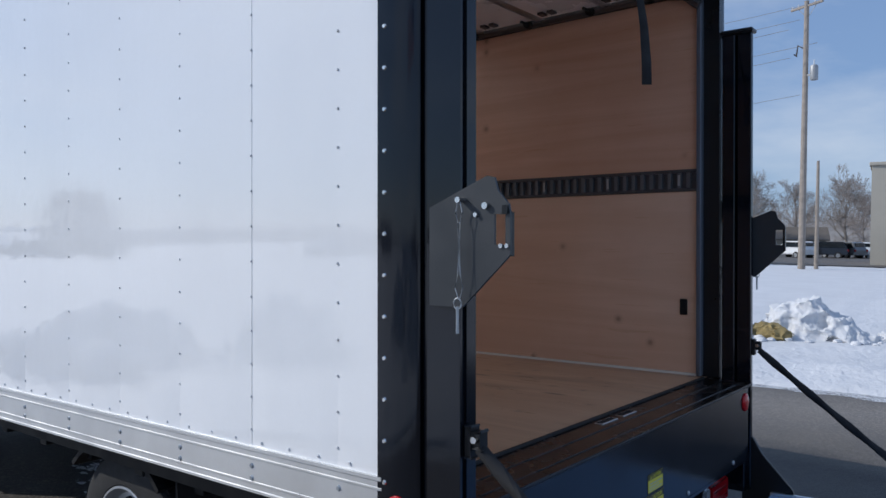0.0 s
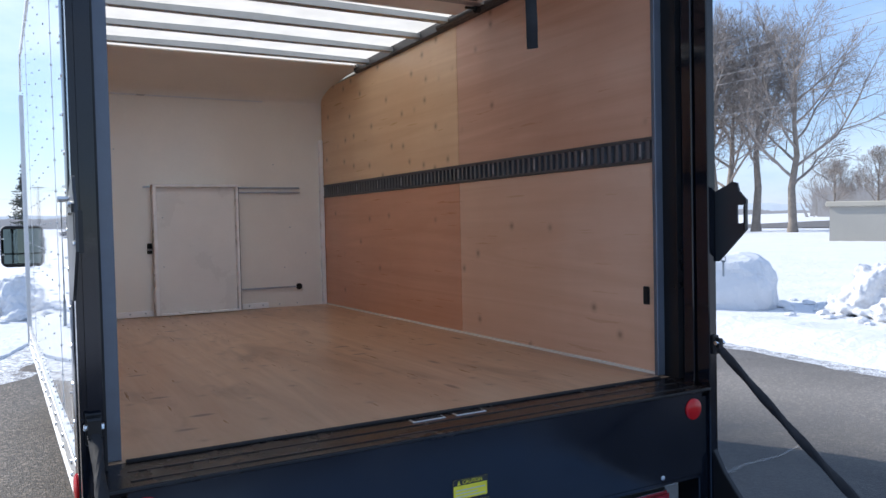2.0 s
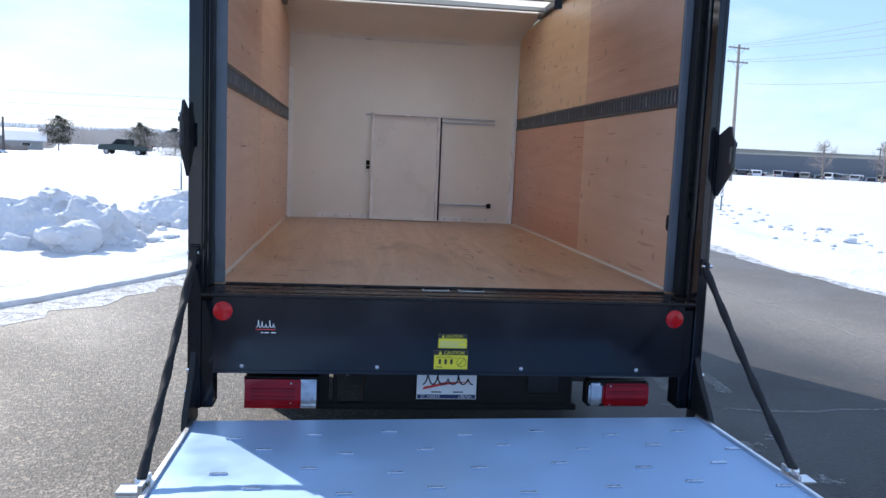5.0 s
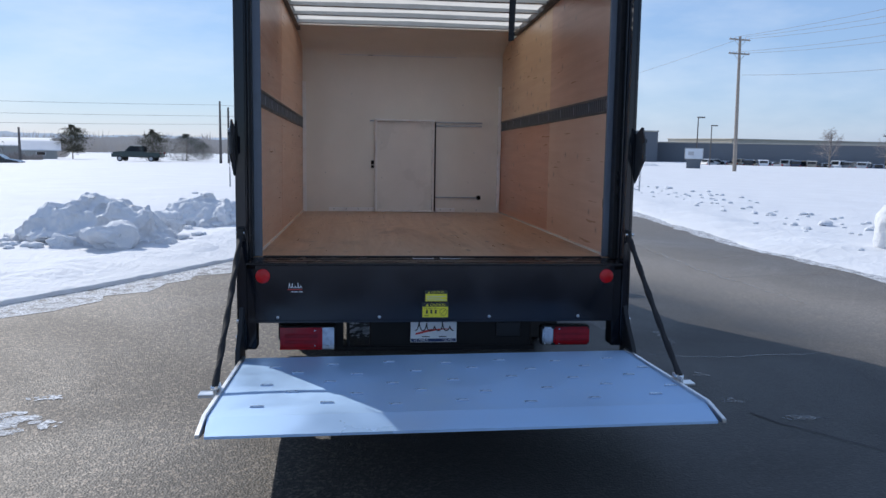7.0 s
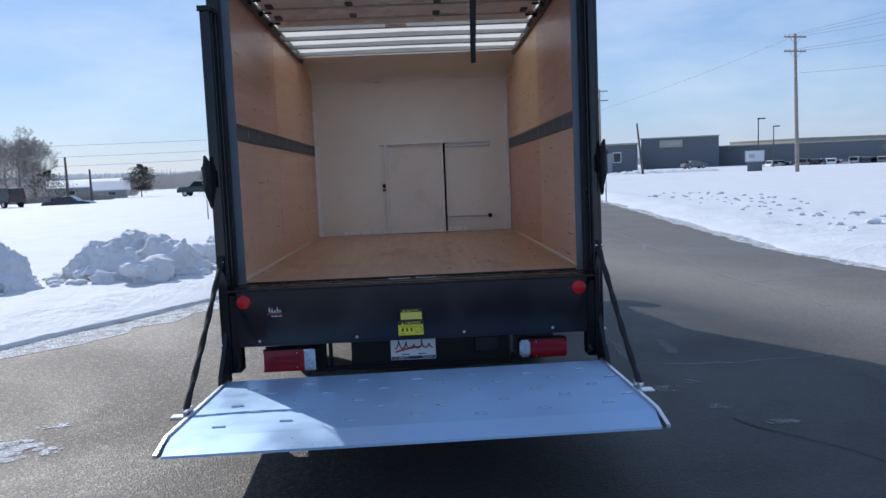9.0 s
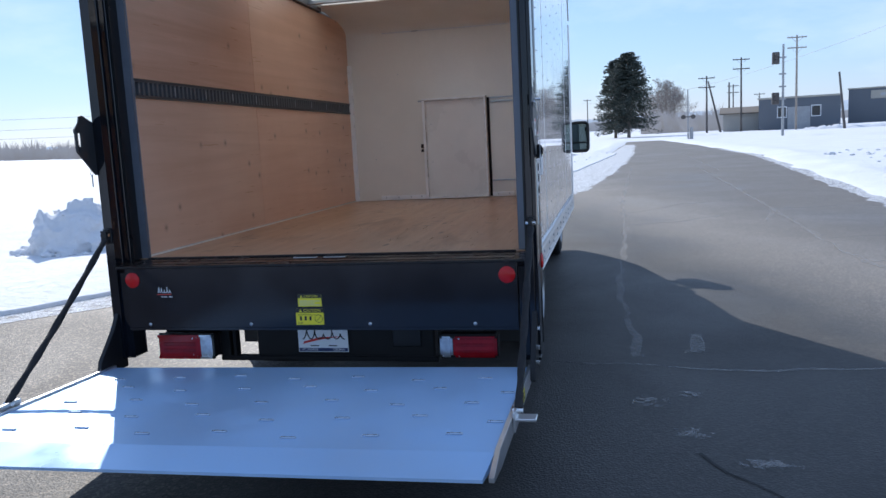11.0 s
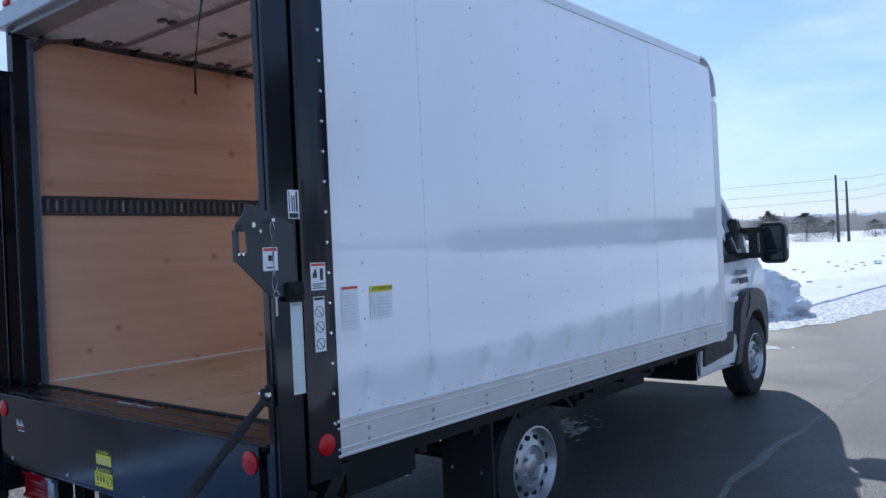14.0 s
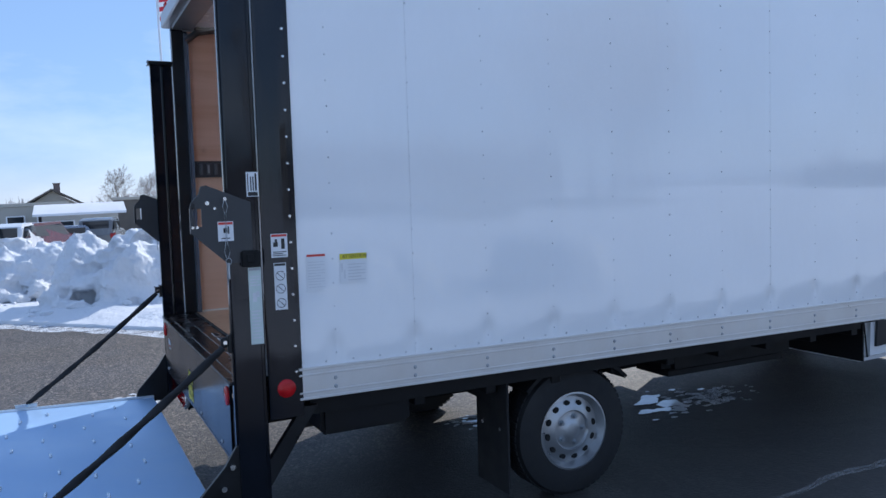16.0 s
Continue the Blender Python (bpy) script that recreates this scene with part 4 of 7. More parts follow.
# bulkhead with a sliding door
bulk = part("bulkhead", bx(B(), -1.176, 1.176, 4.390, 4.415, FLOOR - 0.02, 2.76), M["liner"], truck, "off-white front bulkhead panel", smooth=False)
pts = [(4.390 - 0.95 * (1 - math.cos(a)) * 0.98, 2.745 + 0.165 * math.sin(a)) for a in np.linspace(0, math.pi / 2, 10)]
part("nose_liner", prism(B(), pts + [(y - 0.004, z + 0.008) for y, z in pts[::-1]], "x", -1.172, 1.172), M["liner"], truck, "curved off-white ceiling liner")
part("liner_seam", bx(B(), -0.75, 0.62, 4.370, 4.390, 2.733, 2.743, 0.002), M["white_alu"], bulk)
sdoor = part("sliding_door", bx(B(), -0.31, 0.35, 4.350, 4.373, FLOOR + 0.012, 1.995, 0.003), M["door_white"], truck, "closed off-white sliding bulkhead door")
bm = B()
for x0, x1, z0, z1 in ((-0.330, -0.302, FLOOR + 0.008, 2.018), (0.340, 0.362, FLOOR + 0.008, 2.018), (-0.330, 0.362, 1.997, 2.018), (-0.302, 0.340, FLOOR + 0.006, FLOOR + 0.022)):
    bx(bm, x0, x1, 4.296, 4.377, z0, z1, 0.003)
part("door_edge", bm, M["trim_white"], sdoor, "bright white-painted edging")
part("door_gap", bx(B(), 0.362, 0.388, 4.379, 4.391, FLOOR + 0.01, 2.0), M["hole"], sdoor)
part("door_latch", bx(bx(B(), -0.372, -0.338, 4.345, 4.380, 1.50, 1.545, 0.004), -0.372, -0.338, 4.345, 4.380, 1.46, 1.488, 0.004), M["hole"], sdoor, "black latch")
for z, x0, x1 in ((1.995, 0.388, 0.93), (1.955, 0.388, 0.93), (2.0, -0.39, -0.335), (1.125, 0.388, 0.88)):
    part("door_rail", bx(B(), x0, x1, 4.367, 4.390, z - 0.007, z + 0.007, 0.002), M["galv"], bulk)
part("rail_knob", bx(B(), 0.88, 0.925, 4.345, 4.390, 1.10, 1.15, 0.008, 2), M["hole"], bulk, "black rubber stop")
for s in (-1, 1):
    part("corner_trim", bx(B(), s * 1.12, s * 1.155, 4.352, 4.390, FLOOR + 0.002, 2.42, 0.003), M["trim_white"], bulk, "white corner trim")
for x0, x1 in ((-0.86, -0.34), (0.39, 0.62)):
    part("base_trim", bx(B(), x0, x1, 4.370, 4.390, FLOOR + 0.004, FLOOR + 0.05, 0.002), M["trim_white"], bulk)
bm = B()
for x in (-0.80, -0.66, -0.52, -0.40, 0.45, 0.57, 0.72, 0.88):
    dome(bm, (x, 4.369, FLOOR + 0.03), 0.007, (0, -1, 0))
for z in np.arange(1.05, 2.4, 0.22):
    for s in (-1, 1):
        dome(bm, (s * 1.135, 4.359, z), 0.006, (0, -1, 0))
for x, z in ((0.78, 1.30), (0.84, 1.65), (0.98, 1.42), (-0.25, 1.75), (-0.25, 1.35), (-0.9, 1.4), (-0.6, 2.3), (0.7, 2.2)):
    dome(bm, (x, 4.349 if -0.3 < x < 0.3 else 4.389, z), 0.006, (0, -1, 0))
tagged(part("bulkhead_screws", bm, M["galv"], bulk), kind="stuff")

# the roll-up door, open under the roof
DZ = 2.880
rdoor = part("rollup_door", bx(B(), -1.07, 1.07, 0.30, 0.66, DZ, DZ + 0.02, 0.003), M["door_white"], truck, "off-white roll-up door, open under the roof")
SEAMS = (0.662, 1.054, 1.446)
for y in SEAMS:
    part("door_panel", bx(B(), -1.07, 1.07, y, y + 0.3905, DZ, DZ + 0.02, 0.001), M["door_white"], rdoor)
for y in SEAMS:
    for x in (-0.40, 0.27, -1.0, 0.98):
        part("door_hinge", bx(bx(B(), x - 0.028, x + 0.028, y - 0.05, y - 0.012, DZ - 0.015, DZ, 0.004), x - 0.028, x + 0.028, y + 0.012, y + 0.05, DZ - 0.015, DZ, 0.004), M["dark_track"], rdoor, "dark steel hinge")
for y in (0.50, 0.85, 1.25, 1.64):
    for s in (-1, 1):
        part("roller", cyl(cyl(B(), (s * 1.02, y, DZ - 0.010), (s * 1.115, y, DZ - 0.005), 0.008, 8), (s * 1.085, y, DZ - 0.007), (s * 1.115, y, DZ - 0.005), 0.026, 12), M["hole"], rdoor)
part("door_lock_plate", bx(bx(B(), -0.16, 0.02, 1.83, 1.925, DZ - 0.013, DZ + 0.005, 0.004), -0.08, -0.06, 1.855, 1.875, DZ - 0.020, DZ - 0.013), M["door_white"], rdoor)
part("pull_strap", tube(B(), [(0.492, 0.34, DZ), (0.488, 0.30, 2.78), (0.478, 0.262, 2.58), (0.471, 0.247, 2.44), (0.470, 0.245, 2.34)], 0.023, 8, None, 0.12, 0.4), M["strap"], rdoor, "hanging dark webbing pull strap")
part("strap_handle", bx(bx(B(), 0.478, 0.506, 0.31, 0.62, DZ - 0.022, DZ - 0.001, 0.003), 0.43, 0.555, 0.40, 0.43, DZ - 0.026, DZ - 0.002, 0.004), M["black_satin"], rdoor, "black lock bar on the door")

# the body rides nose-down: its roof line and bottom rail climb towards the rear
RISING = ("side_wall", "side_sheet", "rivets", "top_rail", "rear_header", "rear_cap", "clearance_lamp", "corner_post", "post_rivets", "door_jamb", "door_track", "roof_skin", "roof_bow", "side_lining", "plywood_sheet", "ceiling_track", "cant_rail", "rollup_door", "door_panel", "door_hinge", "roller", "door_lock_plate", "pull_strap", "strap_handle")
for ob in [o for o in truck.children_recursive if o.type == 'MESH' and o.name.split(".")[0] in RISING + ("bottom_rail", "rail_bolts")]:
    for v in ob.data.vertices:
        back = 1 - v.co.y / 4.45
        v.co.z += 0.065 * back * min(1.0, max(0.0, (v.co.z - 2.45) / 0.35))
        if ob.name.split(".")[0] in ("side_wall", "side_sheet", "rivets", "bottom_rail", "rail_bolts"):
            v.co.z += 0.030 * back * min(1.0, max(0.0, (1.4 - v.co.z) / 0.4))

# sill and rear skirt panel
part("rear_sill", prism(B(), [(-0.004, 0.925), (-0.004, 0.938), (0.10, 0.944), (0.214, 0.948), (0.214, 0.90), (0.03, 0.90)], "x", -1.184, 1.184), M["sill"], truck, "brown-black worn steel rear sill")
for y in (0.035, 0.115):
    part("sill_ridge", bx(B(), -1.12, 1.12, y, y + 0.012, 0.938 + 0.045 * y, 0.9415 + 0.055 * y, 0.001), M["sill"], truck)
part("door_seal", bx(B(), -1.11, 1.11, 0.205, 0.222, 0.947, 0.957, 0.003), M["rubber"], truck)
for x0, x1 in ((-0.155, -0.02), (0.025, 0.155)):
    slot = part("lock_slot", bx(B(), x0, x1, 0.150, 0.185, 0.945, 0.949, 0.001), M["alu"], truck, "bright latch slot in the sill")
    part("slot_mouth", bx(B(), x0 + 0.008, x1 - 0.008, 0.156, 0.181, 0.949, 0.9496), M["hole"], slot)
skirt = part("rear_skirt", bx(bx(B(), -1.135, 1.135, 0.0, 0.012, 0.580, 0.928, 0.002), -1.135, 1.135, 0.0, 0.05, 0.566, 0.580), M["panel"], truck, "black steel skirt panel under the opening")
part("skirt_edge", bx(B(), -1.188, 1.188, -0.006, 0.03, 0.925, 0.936, 0.003), M["black_satin"], skirt)
for x in (-1.088, 1.083):
    part("rear_reflector", lathe(B(), [(0.044, 0), (0.044, 0.005), (0.036, 0.010), (0.012, 0.012), (0.0001, 0.012)], 28, pose(x, 0.0, 0.858, 90, 0, 0)), M["red"], skirt, "round red reflector")
for x in (-1.0, -0.372, 0.325, 0.905):
    part("skirt_bolt", lathe(B(), [(0.010, 0), (0.010, 0.003), (0.006, 0.006), (0.0001, 0.007)], 10, pose(x, 0.0, 0.600, 90, 0, 0)), M["galv"], skirt)


def decal(x0, x1, z0, z1, mat, parent, label, plane, at, edge=None):
    """A flat sticker on a plane across axis plane, at its place; with a border if edge is given."""
    d = {"y": -1, "x": 1}[plane]

    def lay(u0, u1, w0, w1, h):
        return bx(B(), u0, u1, at + (d * h if d < 0 else 0), at + (0 if d < 0 else h), w0, w1) if plane == "y" else bx(B(), at, at + h, u0, u1, w0, w1)
    if edge is None:
        return part("decal", lay(x0, x1, z0, z1, 0.0012), mat, parent, label)
    ob = part("decal", lay(x0, x1, z0, z1, 0.0010), edge, parent, label)
    return part("decal_face", lay(x0 + 0.004, x1 - 0.004, z0 + 0.004, z1 - 0.004, 0.0016), mat, ob) and ob


def bars(spans, mat, parent, plane, at):
    """Unreadable lines of print as plain bars, one mesh."""
    bm = B()
    for u0, u1, w0, w1 in spans:
        if plane == "y":
            bx(bm, u0, u1, at - 0.0006, at, w0, w1)
        else:
            bx(bm, at, at + 0.0006, u0, u1, w0, w1)
    return tagged(part("fine_print", bm, mat, parent), kind="stuff")


def lines(x0, x1, z0, z1, n, fill=0.45):
    h = (z1 - z0) / n
    return [(x0, x1 - (0.25 * (x1 - x0) if i % 3 == 1 else 0), z0 + i * h, z0 + i * h + h * fill) for i in range(n)]


c1 = decal(-0.070, 0.075, 0.694, 0.768, M["yellow"], skirt, "yellow caution sticker", "y", 0.0, M["ink"])
bars([(-0.066, 0.071, 0.745, 0.764)], M["ink"], c1, "y", -0.0018)
letters("CAUTION", 0.018, M["yellow"], c1, on_back(0.010, -0.0027, 0.7545))
bars([(-0.052, -0.038, 0.748, 0.751), (-0.049, -0.041, 0.751, 0.756), (-0.047, -0.043, 0.756, 0.761)], M["yellow"], c1, "y", -0.0026)
bars(lines(-0.058, 0.062, 0.705, 0.738, 3, 0.3), M["ink_grey"], c1, "y", -0.0018)
c2 = decal(-0.088, 0.082, 0.592, 0.690, M["yellow"], skirt, "yellow caution sticker with finger-pinch symbols", "y", 0.0, M["ink"])
bars([(-0.084, 0.078, 0.664, 0.686)], M["ink"], c2, "y", -0.0018)
letters("CAUTION", 0.022, M["yellow"], c2, on_back(0.012, -0.0027, 0.675))
bars([(-0.064, -0.046, 0.667, 0.670), (-0.061, -0.049, 0.670, 0.676), (-0.058, -0.052, 0.676, 0.682)], M["yellow"], c2, "y", -0.0026)
bars([(x, x + 0.012, 0.620, 0.644) for x in (-0.062, -0.034, -0.006)] + [(-0.074, -0.045, 0.604, 0.608)] + lines(-0.074, 0.03, 0.650, 0.660, 2, 0.3), M["ink"], c2, "y", -0.0018)
ring = B()
tube(ring, [(0.048 + 0.022 * math.cos(a), -0.002, 0.630 + 0.022 * math.sin(a)) for a in np.linspace(0, 6.283, 25)], 0.0012, 5)
tube(ring, [(0.033, -0.002, 0.615), (0.063, -0.002, 0.645)], 0.0012, 5)
part("symbol", ring, M["ink"], c2)
for ob in (c1, c2):
    ob.location.x = -0.017
# the dealer's mark as a plain flourish
def flourish(x0, x1, z, high, waves, r, at):
    """A looping stroke that stands for a scripted mark."""
    pts = []
    for t in np.linspace(0, 1, 14 * waves):
        a = 2 * math.pi * waves * t
        tall = high * (1.0 if t < 0.28 or 0.7 < t < 0.82 else 0.5)
        pts.append((x0 + (x1 - x0) * t + 0.10 * (x1 - x0) * math.sin(a) / waves * 1.6, at, z + tall * (0.5 - 0.5 * math.cos(a))))
    return tube(B(), pts, r, 4)


mark = part("dealer_mark", flourish(-0.935, -0.85, 0.783, 0.034, 5, 0.0017, -0.0008), M["paper"], skirt, "small white looping mark over a red stroke")
bars([(-0.915, -0.903, 0.757, 0.762), (-0.898, -0.878, 0.757, 0.762), (-0.868, -0.846, 0.757, 0.762)], M["paper"], mark, "y", -0.0004)
bars([(-0.94, -0.85, 0.772, 0.776)], M["ink_red"], mark, "y", -0.0004)

# under the skirt: bumper beam, lamps and dealer plate
beam = part("bumper_beam", bx(bx(bx(bx(B(), -0.43, 0.64, 0.17, 0.25, 0.365, 0.56, 0.01), -0.66, -0.60, 0.16, 0.22, 0.37, 0.62, 0.004), -0.58, -0.56, 0.16, 0.22, 0.37, 0.62, 0.004), -0.66, 0.66, 0.155, 0.20, 0.345, 0.375, 0.005), M["chassis"], truck, "black rear bumper beam")
part("beam_plate", bx(B(), 0.40, 0.565, 0.158, 0.17, 0.43, 0.53, 0.004), M["black_satin"], beam)
plate = part("dealer_plate", bx(B(), -0.165, 0.137, 0.152, 0.156, 0.40, 0.552, 0.002), M["paper"], truck, "white dealer plate with dark blue foot and red swoosh")
bars([(-0.161, 0.133, 0.404, 0.424)], M["ink_blue"], plate, "y", 0.152)
letters("ST. MARYS", 0.0205, M["paper"], plate, on_back(-0.095, 0.1508, 0.414))
letters("CELINA", 0.0205, M["paper"], plate, on_back(0.080, 0.1508, 0.414))
sw = prism(B(), [(-0.13, 0.462), (-0.03, 0.487), (0.12, 0.492), (0.02, 0.480), (-0.06, 0.466), (-0.135, 0.448)], "y", 0.1512, 0.152)
part("swoosh", sw, M["ink_red"], plate)
part("flourish", flourish(-0.135, 0.118, 0.476, 0.062, 5, 0.0034, 0.1506), M["ink"], plate)
bars([(-0.09, -0.04, 0.434, 0.440), (0.02, 0.07, 0.434, 0.440)], M["ink"], plate, "y", 0.1516)
for s in (-1, 1):
    lamp = part("tail_lamp", bx(B(), s * 0.665, s * 0.99, 0.075, 0.15, 0.390, 0.522, 0.01, 2), M["chassis"], truck, "rear combination lamp with red and clear lenses")
    part("red_lens", bx(B(), s * 0.745, s * 0.985, 0.052, 0.08, 0.398, 0.514, 0.012, 2), M["tail_red"], lamp)
    for z in (0.425, 0.462):
        part("lens_rib", bx(B(), s * 0.765, s * 0.965, 0.0505, 0.0535, z, z + 0.016, 0.002), M["tail_dark"], lamp)
    part("clear_lens", bx(B(), s * 0.672, s * 0.742, 0.054, 0.08, 0.398, 0.514, 0.012, 2), M["tail_clear"], lamp)
    bm = B()
    for x, z in ((0.78, 0.408), (0.78, 0.504), (0.69, 0.408)):
        cyl(bm, (s * x, 0.05, z), (s * x, 0.058, z), 0.004, 8)
    tagged(part("lens_screws", bm, M["bolt"], lamp), kind="stuff")
    lamp.location.x = 0.02 if s > 0 else 0.004

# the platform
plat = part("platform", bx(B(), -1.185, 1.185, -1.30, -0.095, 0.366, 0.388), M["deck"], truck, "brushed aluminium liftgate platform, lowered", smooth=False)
plat.matrix_basis = Matrix.Translation((0, -0.1, 0.383)) @ pose(0, 0, 0, -1.9, -0.6, 0) @ Matrix.Translation((0, 0.1, -0.388))   # tips up a little towards its lip
for y in (-0.13, -0.5, -0.88, -1.25):
    part("cross_rib", bx(B(), -1.17, 1.17, y, y + 0.05, 0.315, 0.366, 0.003), M["alu"], plat)
ramp_bm = B()
sec = [(-1.30, 0.388, 0.345, 1.185), (-1.475, 0.354, 0.342, 1.165)]
va = [[ramp_bm.verts.new((sx * w, y, z)) for z in (zt, zb) for sx in (-1, 1)] for y, zt, zb, w in sec]
a, b = va
for quad in ((a[0], a[1], b[1], b[0]), (a[2], b[2], b[3], a[3]), (a[0], b[0], b[2], a[2]), (a[1], a[3], b[3], b[1]), (b[0], b[1], b[3], b[2]), (a[0], a[2], a[3], a[1])):
    ramp_bm.faces.new(quad)
bmesh.ops.recalc_face_normals(ramp_bm, faces=ramp_bm.faces)
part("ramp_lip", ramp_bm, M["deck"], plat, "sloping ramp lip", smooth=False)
for s in (-1, 1):
    rail = part("edge_rail", prism(B(), [(-0.09, 0.325), (-0.09, 0.402), (-1.30, 0.402), (-1.475, 0.362), (-1.475, 0.344), (-1.30, 0.325)], "x", s * 1.186, s * 1.206, 0.002), M["alu"], plat, "bright aluminium platform edge")
    if s > 0:
        dy = decal(-0.60, -0.47, 0.337, 0.392, M["yellow"], rail, "yellow warning sticker on the platform edge", "x", 1.206)
        bars(lines(-0.585, -0.485, 0.345, 0.385, 3, 0.5), M["ink"], dy, "x", 1.2075)
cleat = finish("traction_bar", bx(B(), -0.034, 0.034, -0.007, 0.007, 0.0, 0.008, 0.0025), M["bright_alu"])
for r, y in enumerate((-0.32, -0.52, -0.74, -0.95, -1.16)):
    for c in range(7):
        ob = new("traction_bar", cleat)
        ob.parent = plat
        ob.matrix_basis = pose(-0.98 + c * 0.33 + (0.14 if r % 2 else 0.0), y + 0.02 * ((c * 7 + r * 3) % 5 - 2), 0.3875, 0, 0, ((c * 5 + r) % 3 - 1) * 1.5)

# stickers on the right of the truck
def icon_card(y0, y1, z0, z1, at, parent, label, mat, head, n):
    d = decal(y0, y1, z0, z1, mat, parent, label, "x", at)
    if head:
        bars([(y0 + 0.003, y1 - 0.003, z1 - 0.013, z1 - 0.003)], head, d, "x", at + 0.0013)
    bars(n, M["ink"] if mat is not M["paper_green"] else M["ink_faint"], d, "x", at + 0.0013)
    return d


d = icon_card(0.190, 0.263, 1.476, 1.580, 1.243, truck, "white warning sticker with a red heading and figure symbol", M["paper"], M["ink_red"], [(0.200, 0.220, 1.523, 1.543), (0.207, 0.217, 1.543, 1.556), (0.235, 0.250, 1.513, 1.558)] + lines(0.197, 0.257, 1.483, 1.506, 3))
d = icon_card(0.198, 0.252, 1.245, 1.452, 1.243, truck, "tall white sticker with three prohibition signs", M["paper"], M["ink"], [])
for z in (1.395, 1.338, 1.275):
    bm = B()
    tube(bm, [(1.2447, 0.225 + 0.020 * math.cos(a), z + 0.020 * math.sin(a)) for a in np.linspace(0, 6.283, 21)], 0.0014, 5)
    tube(bm, [(1.2447, 0.211, z + 0.014), (1.2447, 0.239, z - 0.014)], 0.0014, 5)
    part("symbol", bm, M["ink"], d)
icon_card(0.085, 0.140, 1.105, 1.440, 1.245, truck, "long pale green instruction sticker", M["paper_green"], M["ink_grey"], lines(0.092, 0.134, 1.36, 1.41, 4) + [(0.10, 0.118, 1.29, 1.33), (0.115, 0.13, 1.31, 1.335)] + lines(0.092, 0.134, 1.13, 1.26, 9))
d = icon_card(0.095, 0.147, 1.745, 1.85, 1.245, truck, "black and white load table sticker", M["paper"], None, [(0.100, 0.142, 1.748, 1.765), (0.100, 0.104, 1.77, 1.845), (0.112, 0.117, 1.77, 1.83), (0.122, 0.127, 1.77, 1.83), (0.132, 0.140, 1.77, 1.845)])
d = icon_card(-0.035, 0.03, 1.56, 1.643, 1.255, truck, "white danger sticker with a red heading", M["paper"], M["ink_red"], [(-0.022, 0.015, 1.57, 1.574), (-0.012, 0.004, 1.595, 1.615), (0.006, 0.012, 1.59, 1.622)])
d = icon_card(0.345, 0.437, 1.315, 1.482, SIDE + 0.002, truck, "pale printed notice with a red heading", M["paper"], M["ink_red"], [])
bars(lines(0.352, 0.43, 1.33, 1.455, 10, 0.3), M["ink_faint"], d, "x", SIDE + 0.0034)
d = icon_card(0.502, 0.632, 1.34, 1.473, SIDE + 0.002, truck, "pale notice with a yellow attention heading", M["paper"], M["yellow"], [])
bars([(0.502, 0.632, 1.447, 1.473)], M["yellow"], d, "x", SIDE + 0.0034)
letters("ATTENTION", 0.0215, M["ink"], d, on_right(SIDE + 0.0045, 0.574, 1.460))
bars(lines(0.54, 0.625, 1.35, 1.435, 6, 0.35) + [(0.508, 0.516, 1.39, 1.43), (0.52, 0.528, 1.36, 1.40)], M["ink_faint"], d, "x", SIDE + 0.0034)
part("switch_box", bx(bx(B(), 1.245, 1.275, 0.055, 0.135, 1.445, 1.515, 0.006, 2), 1.275, 1.283, 0.075, 0.105, 1.465, 1.50, 0.003), M["hole"], truck, "black liftgate switch box")


def wheel(x, y, s, front):
    w = part("wheel", lathe(B(), [(0.20, -0.10), (0.30, -0.115), (0.348, -0.10), (0.362, -0.07), (0.364, 0.0), (0.362, 0.07), (0.348, 0.10), (0.30, 0.115), (0.225, 0.112), (0.212, 0.10), (0.20, 0.0)], 48, pose(x, y, 0.362 + 0.0171 * y, 0, 90 * s, 0), False), M["rubber"], truck, "black road tyre on a silver steel wheel")
    bm = B()
    for i in range(60):
        a = 2 * math.pi * i / 60
        for o in (-0.06, 0.0, 0.06):
            q = pose(x, y, 0.362 + 0.0171 * y, 0, 90 * s, 0) @ pose(0, 0, 0, 0, 0, math.degrees(a) + (3 if o == 0 else 0))
            vs = bmesh.ops.create_cube(bm, size=1)["verts"]
            for v in vs:
                v.co = q @ Vector((0.364 + v.co.x * 0.008, v.co.y * 0.026, o + v.co.z * 0.045))
    tagged(part("tread", bm, M["rubber"], w), kind="stuff")
    mm = pose(x, y, 0.362 + 0.0171 * y, 0, 90 * s, 0)
    part("rim", lathe(B(), [(0.215, 0.100), (0.219, 0.112), (0.209, 0.114), (0.201, 0.098), (0.186, 0.066), (0.167, 0.068), (0.136, 0.086), (0.112, 0.092), (0.104, 0.078), (0.062, 0.080), (0.046, 0.092), (0.030, 0.097), (0.0001, 0.097)], 48, mm, False), M["rim"], w, "silver steel wheel")
    bm = B()
    for i in range(12):
        q = mm @ pose(0, 0, 0, 0, 0, i * 30 + 8)
        vs = bmesh.ops.create_cone(bm, cap_ends=True, segments=12, radius1=1, radius2=1, depth=1)["verts"]
        for v in vs:
            v.co = q @ Vector((0.155 + v.co.x * 0.014, v.co.y * (0.024 if front else 0.019), 0.077 + v.co.z * 0.012))
    tagged(part("rim_holes", bm, M["hole"], w), kind="stuff")
    for i in range(5):
        q = mm @ pose(0, 0, 0, 0, 0, i * 72 + 18)
        p0, p1 = q @ Vector((0.078, 0, 0.074)), q @ Vector((0.078, 0, 0.100))
        part("wheel_nut", cyl(cyl(B(), p0, q @ Vector((0.078, 0, 0.082)), 0.019, 12), p0, p1, 0.011, 6), M["galv"], w)


